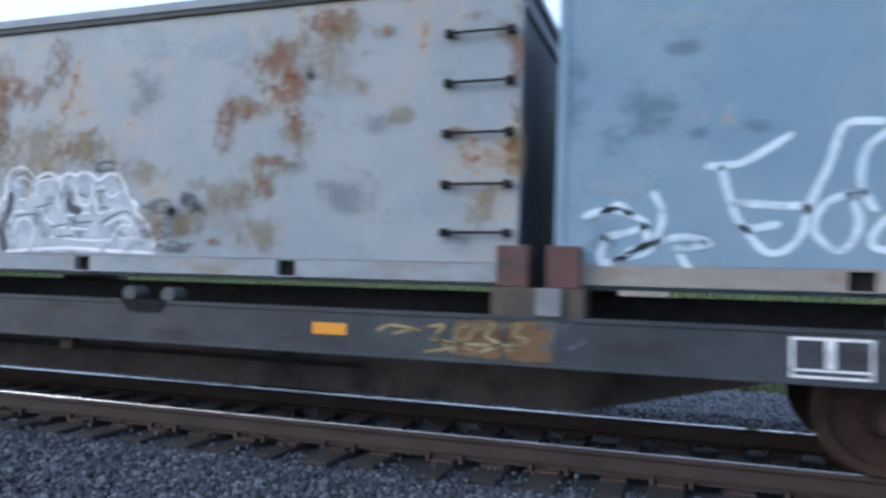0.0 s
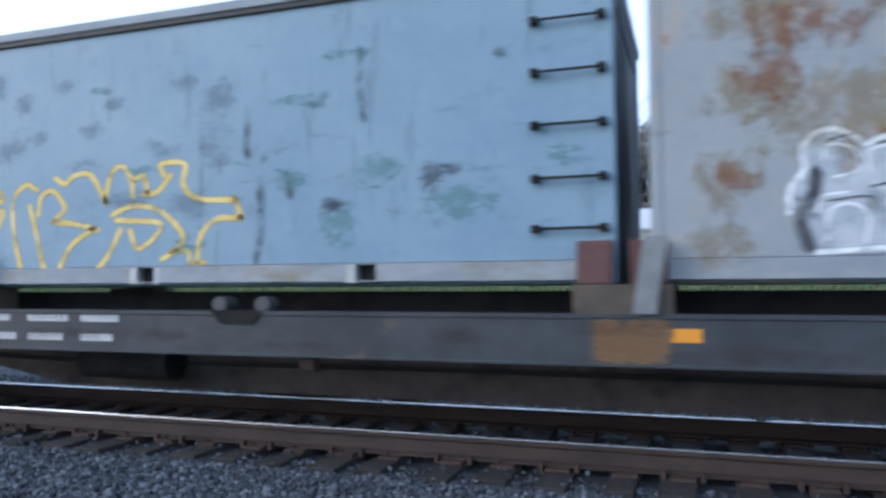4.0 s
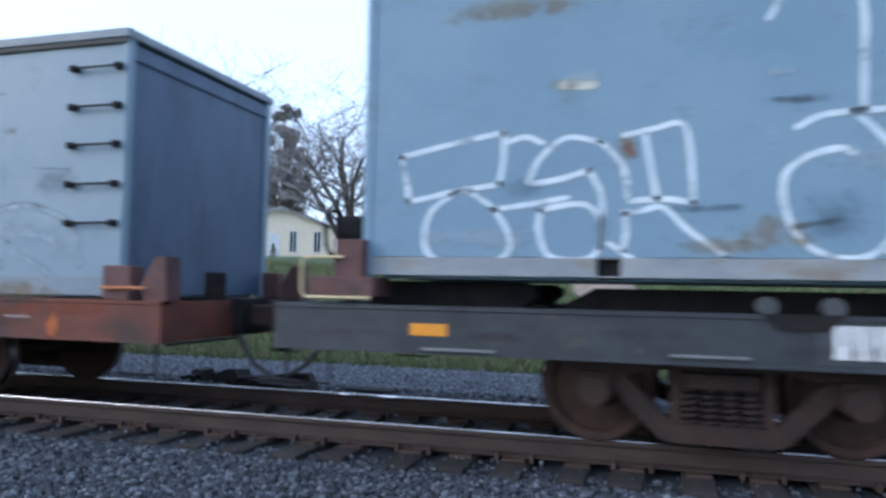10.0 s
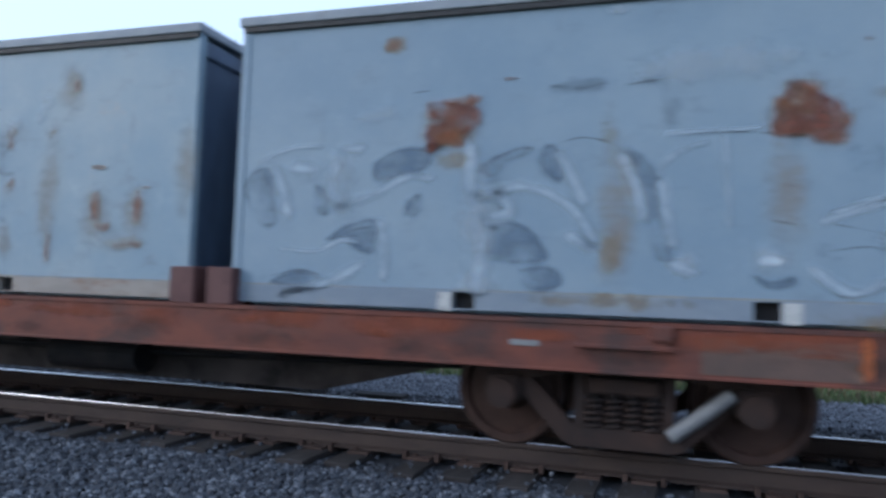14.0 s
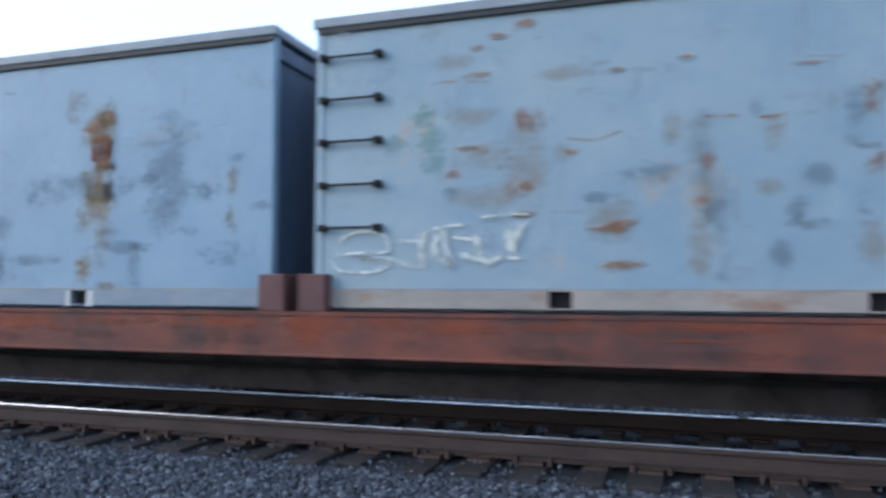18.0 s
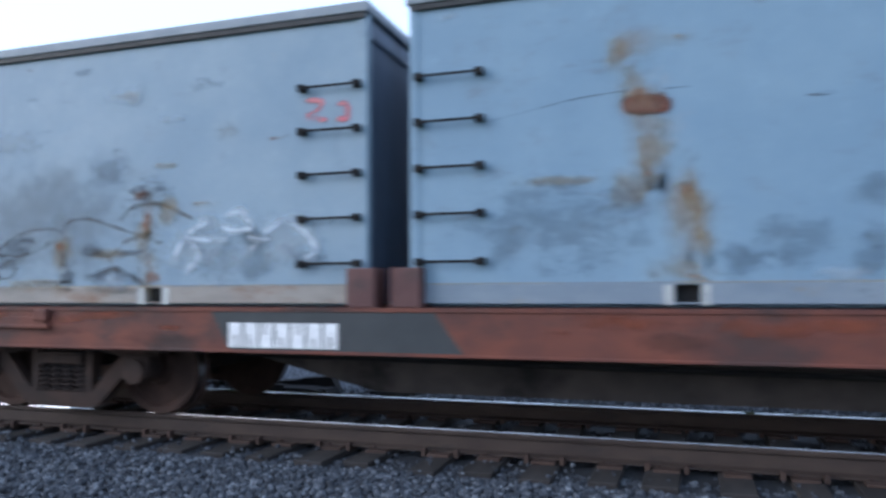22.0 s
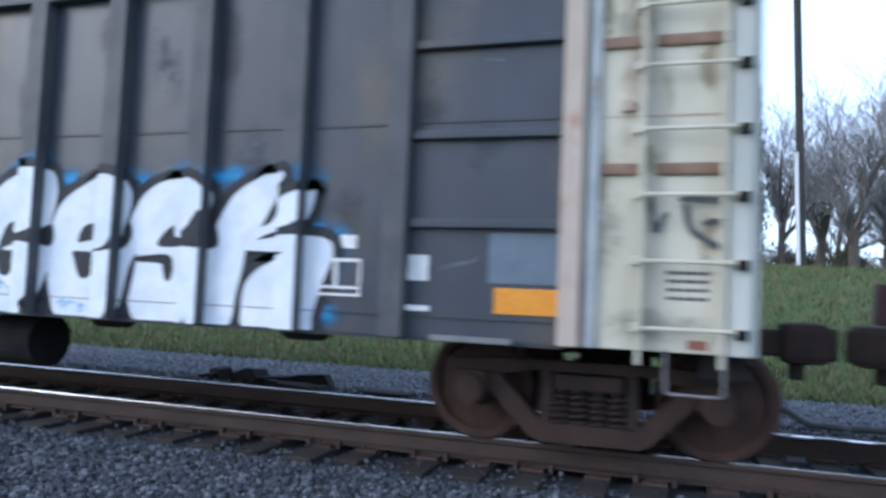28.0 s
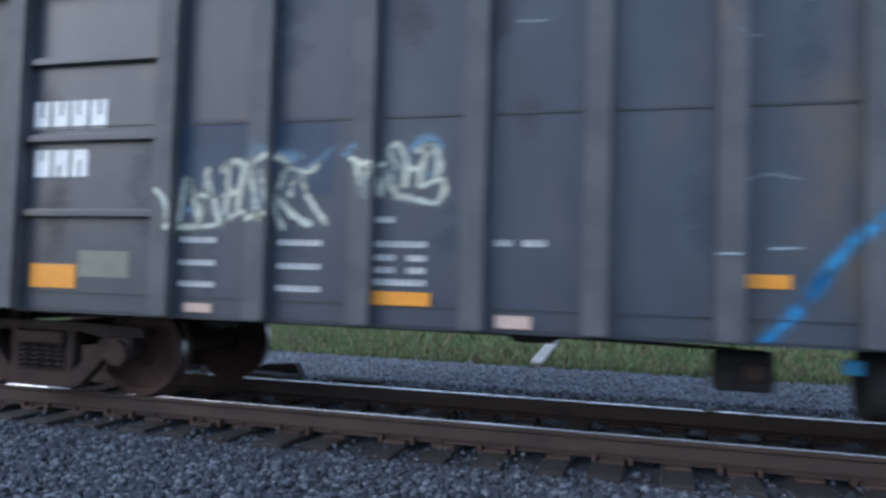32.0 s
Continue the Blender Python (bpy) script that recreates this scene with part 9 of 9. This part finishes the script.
bare_tree(-33.8, 46, 13.4, 9.5, 11, low=0.30)
bare_tree(-24.0, 38, 11.9, 10.8, 13, 0.75, 0.13)
bare_tree(-29.6, 84, 15.5, 11.0, 12, low=0.22)
bare_tree(-38.5, 50, 12.5, 9.0, 15)
bare_tree(-8.2, 34, 9.8, 7.2, 16, 0.55, 0.20, 0.08, "leafless tree with a short trunk and long rising branches")
bare_tree(-18.6, 70, 9.5, 9.0, 17)
bare_tree(-12.9, 66, 9.0, 7.5, 26, 0.7)
bare_tree(6.4, 52, 11.7, 5.0, 22, 0.46, 0.30)
bare_tree(8.9, 56, 13.9, 6.5, 18, 0.46, 0.30)
bare_tree(10.9, 52, 14.1, 6.0, 19, 0.46, 0.30)
bare_tree(12.9, 58, 15.2, 7.0, 20, 0.46, 0.30)
bare_tree(14.9, 54, 13.9, 6.0, 21, 0.46, 0.30)
bare_tree(17.0, 57, 14.5, 7.0, 23, 0.46, 0.30)
bare_tree(9.9, 74, 13.5, 10.0, 24, 0.65)
bare_tree(13.8, 76, 14.0, 10.0, 25, 0.65)
layered_fir(-15.3, 64, 11.6, 10.5, 31, "open grey-green evergreen with level drooping branches")
leafy("oak_tree", -28.8, 74, 17.0, 4.6, 15000, 0.20, LEAF_GREY, 32, "tall brownish dense tree behind the cream house", base=0.05)
leafy("oak_tree", -4.2, 80, 16.8, 12.0, 44000, 0.215, LEAF_GREY, 33, "broad grey-green oak behind the white house")
leafy("oak_tree", 0.8, 82, 17.8, 11.5, 44000, 0.215, LEAF_GREY, 34, "broad grey-green oak behind the white house")
leafy("oak_tree", -17.2, 52, 4.6, 5.2, 6500, 0.11, LEAF_OAK, 35, "dense brown-green shrub tree", base=0.0)
leafy("cypress", 4.35, 50, 16.2, 2.3, 12000, 0.11, LEAF_DARK, 36, "slender dark green cypress", "cypress", 0.0)
leafy("small_conifer", -1.75, 50, 2.5, 1.1, 1500, 0.07, LEAF_DARK, 37, "small dark conifer beside the flag pole", "cypress", 0.0)
leafy("small_conifer", -29.5, 56, 1.1, 0.8, 500, 0.06, LEAF_DARK, 38, "small dark bush before the cream house", "cypress", 0.0)
for i, (az, d, w) in enumerate(((9.5, 62, 6.0), (12.7, 64, 6.5), (16.0, 63, 6.5), (6.6, 62, 5.0), (-36.0, 62, 6.0), (-11.5, 74, 6.0), (-20.3, 62, 4.5))):
    leafy("hedge_bush", az, d, 2.4, w, 4200, 0.10, LEAF_OAK, 40 + i, "low dull green hedge bush", base=0.0)

WHITE_WALL = surface("white_house_wall", (0.66, 0.68, 0.72), (0.74, 0.75, 0.78), 2, 0.8, c3=(0.58, 0.59, 0.6))
CREAM_WALL = surface("cream_house_wall", (0.76, 0.67, 0.52), (0.82, 0.74, 0.60), 2, 0.8)
ROOF = surface("pale_grey_shingle", (0.42, 0.43, 0.46), (0.52, 0.53, 0.56), 14, 0.85, stretch=(1, 3, 1))
GLASS_DARK = surface("dark_window_glass", (0.03, 0.035, 0.04), (0.06, 0.065, 0.07), 1, 0.12, bump_d=0)
CURTAIN = surface("cream_curtained_window", (0.50, 0.46, 0.36), (0.58, 0.54, 0.44), 5, 0.4, bump_d=0)
BROWN_DOOR = surface("brown_garage_door", (0.10, 0.045, 0.035), (0.14, 0.06, 0.05), 4, 0.6)


def house(name, az, d, width, depth, wall_h, rise, turn, wall, label, windows, doors=(), gable_front=False):
    x, y, z = at_bearing(az, d)
    ob = thing(name, (x, y, z - 0.1), label, "house", "houses behind the railway")
    ob.rotation_euler = (0, 0, radians(turn))
    w, h = width / 2, wall_h
    part("wall", box(bmesh.new(), -w, w, 0, depth, 0, h), wall, ob, "plain house wall")
    if gable_front:
        bm = slab(bmesh.new(), [(-w, h), (w, h), (0, h + rise)], 0.0, depth)
        part("gable", bm, wall, ob)
        for s in (-1, 1):
            bm = slab(bmesh.new(), [(s * (w + 0.4), h - 0.2), (s * (w + 0.4), h - 0.05), (0, h + rise + 0.17), (0, h + rise + 0.02)], -0.4, depth + 0.4)
            part("roof", bm, ROOF, ob, "pale pitched roof")
    else:
        bm = bmesh.new()
        for s in (-1, 1):
            yy = depth / 2
            a = [(-w - 0.5, yy + s * (yy + 0.6), h - 0.1), (w + 0.5, yy + s * (yy + 0.6), h - 0.1), (w + 0.5, yy, h + rise), (-w - 0.5, yy, h + rise)]
            lo = [bm.verts.new(p) for p in a]
            hi = [bm.verts.new((p[0], p[1], p[2] + 0.16)) for p in a]
            bm.faces.new(lo)
            bm.faces.new(hi)
            for i in range(4):
                bm.faces.new((lo[i], lo[(i + 1) % 4], hi[(i + 1) % 4], hi[i]))
        bmesh.ops.recalc_face_normals(bm, faces=bm.faces)
        part("roof", bm, ROOF, ob, "pale grey shingle roof")
    for wx, wz, ww, wh, m in windows:
        pane = part("window", box(bmesh.new(), wx - ww / 2, wx + ww / 2, -0.03, 0.05, wz, wz + wh), m, ob)
        bm = bmesh.new()
        for a, b, c, e in ((-1, 1, -0.06, 0.0), (-1, 1, wh, wh + 0.06)):
            box(bm, wx - ww / 2 - 0.06, wx + ww / 2 + 0.06, -0.06, 0.02, wz + c, wz + e)
        for k in (-1, 0, 1):
            box(bm, wx + k * ww / 2 - 0.03, wx + k * ww / 2 + 0.03, -0.055, 0.02, wz, wz + wh)
        part("frame", bm, WHITE_WALL, pane, "white window frame")
    for dx, dw, dh, m in doors:
        part("door", box(bmesh.new(), dx - dw / 2, dx + dw / 2, -0.04, 0.05, 0.1, dh), m, ob, "closed house door")
    return ob


house("white_house", -4.9, 60, 18.2, 9, 2.75, 1.95, 0, WHITE_WALL, "long low white house with a pale grey roof", ((-6.4, 0.9, 1.5, 1.5, CURTAIN), (0.3, 0.9, 2.0, 1.5, CURTAIN), (-3.2, 0.9, 1.0, 1.4, CURTAIN)), ((6.6, 3.3, 2.2, BROWN_DOOR), (3.9, 1.0, 2.1, GLASS_DARK)))
house("cream_house", -29.0, 60, 8.8, 10, 2.6, 1.5, 26, CREAM_WALL, "small cream house with a low gable", ((-3.0, 0.7, 0.5, 1.6, GLASS_DARK), (1.0, 0.7, 0.55, 1.6, GLASS_DARK), (2.9, 0.7, 0.55, 1.6, GLASS_DARK)), ((-0.5, 0.95, 2.1, WHITE_WALL),), True)
house("grey_shed", -22.6, 74, 3.6, 4, 2.0, 1.0, 8, WHITE_WALL, "small grey-roofed shed in the distance", (), ((0.4, 0.9, 1.8, GLASS_DARK),), True)
x, y, z = at_bearing(-20.3, 74)
trailer = thing("white_trailer", (x, y, z - 0.05), "small white box trailer standing on the grass", "trailer", "houses behind the railway")
part("body", box(bmesh.new(), -1.3, 1.3, -0.9, 0.9, 0.45, 2.1, 0.06), WHITE_WALL, trailer)
part("chassis", box(bmesh.new(), -1.25, 1.25, -0.8, 0.8, 0.32, 0.45), STEEL_DARK, trailer)
part("window", box(bmesh.new(), -0.5, 0.5, -0.92, -0.88, 1.2, 1.7), GLASS_DARK, trailer)
for wy in (-0.85, 0.85):
    for wx in (-0.45, 0.45):
        part("wheel", rod(bmesh.new(), (wx, wy - 0.08, 0.30), (wx, wy + 0.08, 0.30), 0.32, 14), RUBBER, trailer)

POLE_WHITE = surface("white_pole_paint", (0.62, 0.63, 0.66), (0.72, 0.73, 0.75), 3, 0.5, bump_d=0)
POLE_WOOD = surface("dark_pole_wood", (0.03, 0.028, 0.028), (0.055, 0.05, 0.048), 5, 0.9, stretch=(1, 1, 0.2))
x, y, z = at_bearing(-0.9, 46)
pole = thing("flag_pole", (x, y, z - 0.1), "tall slender white flag pole", "pole")
part("shaft", rod(bmesh.new(), (0, 0, 0), (-0.12, 0, 20), 0.19, 12, 0.12), POLE_WHITE, pole)
part("footing", box(bmesh.new(), -0.42, 0.42, -0.42, 0.42, 0, 0.75, 0.08), POLE_WHITE, pole, "white footing block")
part("lamp_head", lathe(bmesh.new(), [(0.05, -0.62), (0.16, -0.60), (0.18, -0.44), (0.05, -0.42)], 12), GLASS_DARK, pole, "dark round lamp on the footing", (0.1, 0, 0.42))
x, y, z = at_bearing(7.75, 31)
pole = thing("utility_pole", (x, y, z - 0.1), "dark wooden utility pole with a white conduit on its lower length", "pole")
part("shaft", rod(bmesh.new(), (0, 0, 0), (-0.38, 0, 13.5), 0.155, 14, 0.13), POLE_WOOD, pole)
part("conduit", rod(bmesh.new(), (-0.135, -0.11, 0), (-0.265, -0.105, 4.6), 0.075, 10), POLE_WHITE, pole, "white conduit strapped to the pole")

# grass on the bank, worn through where a path climbs it
def path_at(y):
    return -1.15 + 0.25 * math.sin(y * 0.7) - (y - 11) * 0.06


def blades(name, n, x0, x1, y0, y1, h, material, label, seed):
    rng = np.random.default_rng(seed)
    v, f = [], []
    for i in range(n):
        x = rng.uniform(x0, x1)
        y = y0 + (y1 - y0) * rng.random() ** 1.5
        if 10.8 < y < 19.5 and abs(x - path_at(y)) < 0.5 + 0.085 * (y - 10.8):
            continue
        z = land(x, y) - 0.02
        hh = h * rng.uniform(0.5, 1.3)
        a = rng.uniform(0, math.tau)
        dx, dy = math.cos(a) * 0.022, math.sin(a) * 0.022
        lx, ly = rng.normal(0, 0.35 * hh), rng.normal(0, 0.35 * hh)
        k = len(v)
        v += [(x - dx, y - dy, z), (x + dx, y + dy, z), (x + lx * 0.4 + dx * 0.8, y + ly * 0.4 + dy * 0.8, z + hh * 0.6), (x + lx, y + ly, z + hh)]
        f += [(k, k + 1, k + 2), (k, k + 2, k + 3)]
    me = bpy.data.meshes.new(name)
    me.from_pydata(v, [], f)
    me.materials.append(material)
    tagged(new(name, me), label, "grass", kind="stuff")


blades("grass", 70000, -26, 10, 5.75, 25, 0.16, GRASS, "short green grass on the bank", 1)
blades("weeds", 16000, -26, 10, 5.8, 24, 0.20, DRY, "dry weeds among the grass", 2)

DIRT = surface("bare_dirt", (0.19, 0.145, 0.11), (0.27, 0.21, 0.165), 3, 0.95, c3=(0.10, 0.10, 0.05), scale3=1.5, bump_scale=14, bump_d=0.02)
bm = bmesh.new()
rows = []
for i in range(15):
    y = 10.8 + i * 0.62
    c, w = path_at(y), 0.55 + 0.055 * i + 0.15 * math.sin(i * 1.3)
    rows.append([bm.verts.new((c + w * (k / 4 - 1) + 0.1 * noise.noise((i, k, 0)), y, land(c + w * (k / 4 - 1), y) + (0.05 if 0 < k < 8 else -0.05))) for k in range(9)])
for a, b in zip(rows, rows[1:]):
    for k in range(8):
        bm.faces.new((a[k], a[k + 1], b[k + 1], b[k]))
tagged(part("dirt_path", bm, DIRT, smooth=True), "bare dirt path worn into the grassy bank", "path", kind="structure")

# trackside bits
CONCRETE = surface("pale_concrete", (0.22, 0.215, 0.20), (0.31, 0.30, 0.28), 5, 0.9)
heap = thing("scrap_heap", (-5.45, 2.42, -0.25), "low dark heap of broken old tie pieces on the stones", "scrap heap")
rng = random.Random(8)
for k in range(13):
    w, dd, hh = rng.uniform(0.35, 0.85), rng.uniform(0.16, 0.30), rng.uniform(0.10, 0.20)
    bm = bmesh.new()
    ends = [rng.uniform(-0.10, 0.10) for _ in range(4)]
    slab(bm, [(-w / 2 + ends[0], 0), (w / 2 + ends[1], 0), (w / 2 + ends[2], hh), (0.05, hh * 1.1), (-w / 2 + ends[3], hh * 0.8)], -dd / 2, dd / 2)
    chunk = part("chunk", bm, STEEL_DARK, heap)
    u = (k + 0.5) / 13 * 2 - 1
    chunk.location = (u * 1.05, -u * 0.40 + rng.uniform(-0.16, 0.16), -0.02 + 0.05 * (k % 3) * (1 - abs(u)))
    chunk.rotation_euler = (rng.uniform(-0.15, 0.15), rng.uniform(-0.14, 0.14), rng.uniform(-0.9, 0.6))
ob = thing("trackside_plate", (-3.6, 2.4, -0.25), "small dark steel plate on the stones beside the rail", "steel plate")
part("body", box(bmesh.new(), -0.35, 0.35, -0.15, 0.15, 0.0, 0.08, 0.02), STEEL_DARK, ob)
ob = thing("concrete_slab", (-1.78, 5.75, -0.25), "pale weathered concrete slab leaning in the grass", "slab")
ob.rotation_euler = (radians(13), 0, radians(-6))
part("body", box(bmesh.new(), -0.10, 0.10, 0.0, 1.4, 0.0, 0.08, 0.02), CONCRETE, ob)


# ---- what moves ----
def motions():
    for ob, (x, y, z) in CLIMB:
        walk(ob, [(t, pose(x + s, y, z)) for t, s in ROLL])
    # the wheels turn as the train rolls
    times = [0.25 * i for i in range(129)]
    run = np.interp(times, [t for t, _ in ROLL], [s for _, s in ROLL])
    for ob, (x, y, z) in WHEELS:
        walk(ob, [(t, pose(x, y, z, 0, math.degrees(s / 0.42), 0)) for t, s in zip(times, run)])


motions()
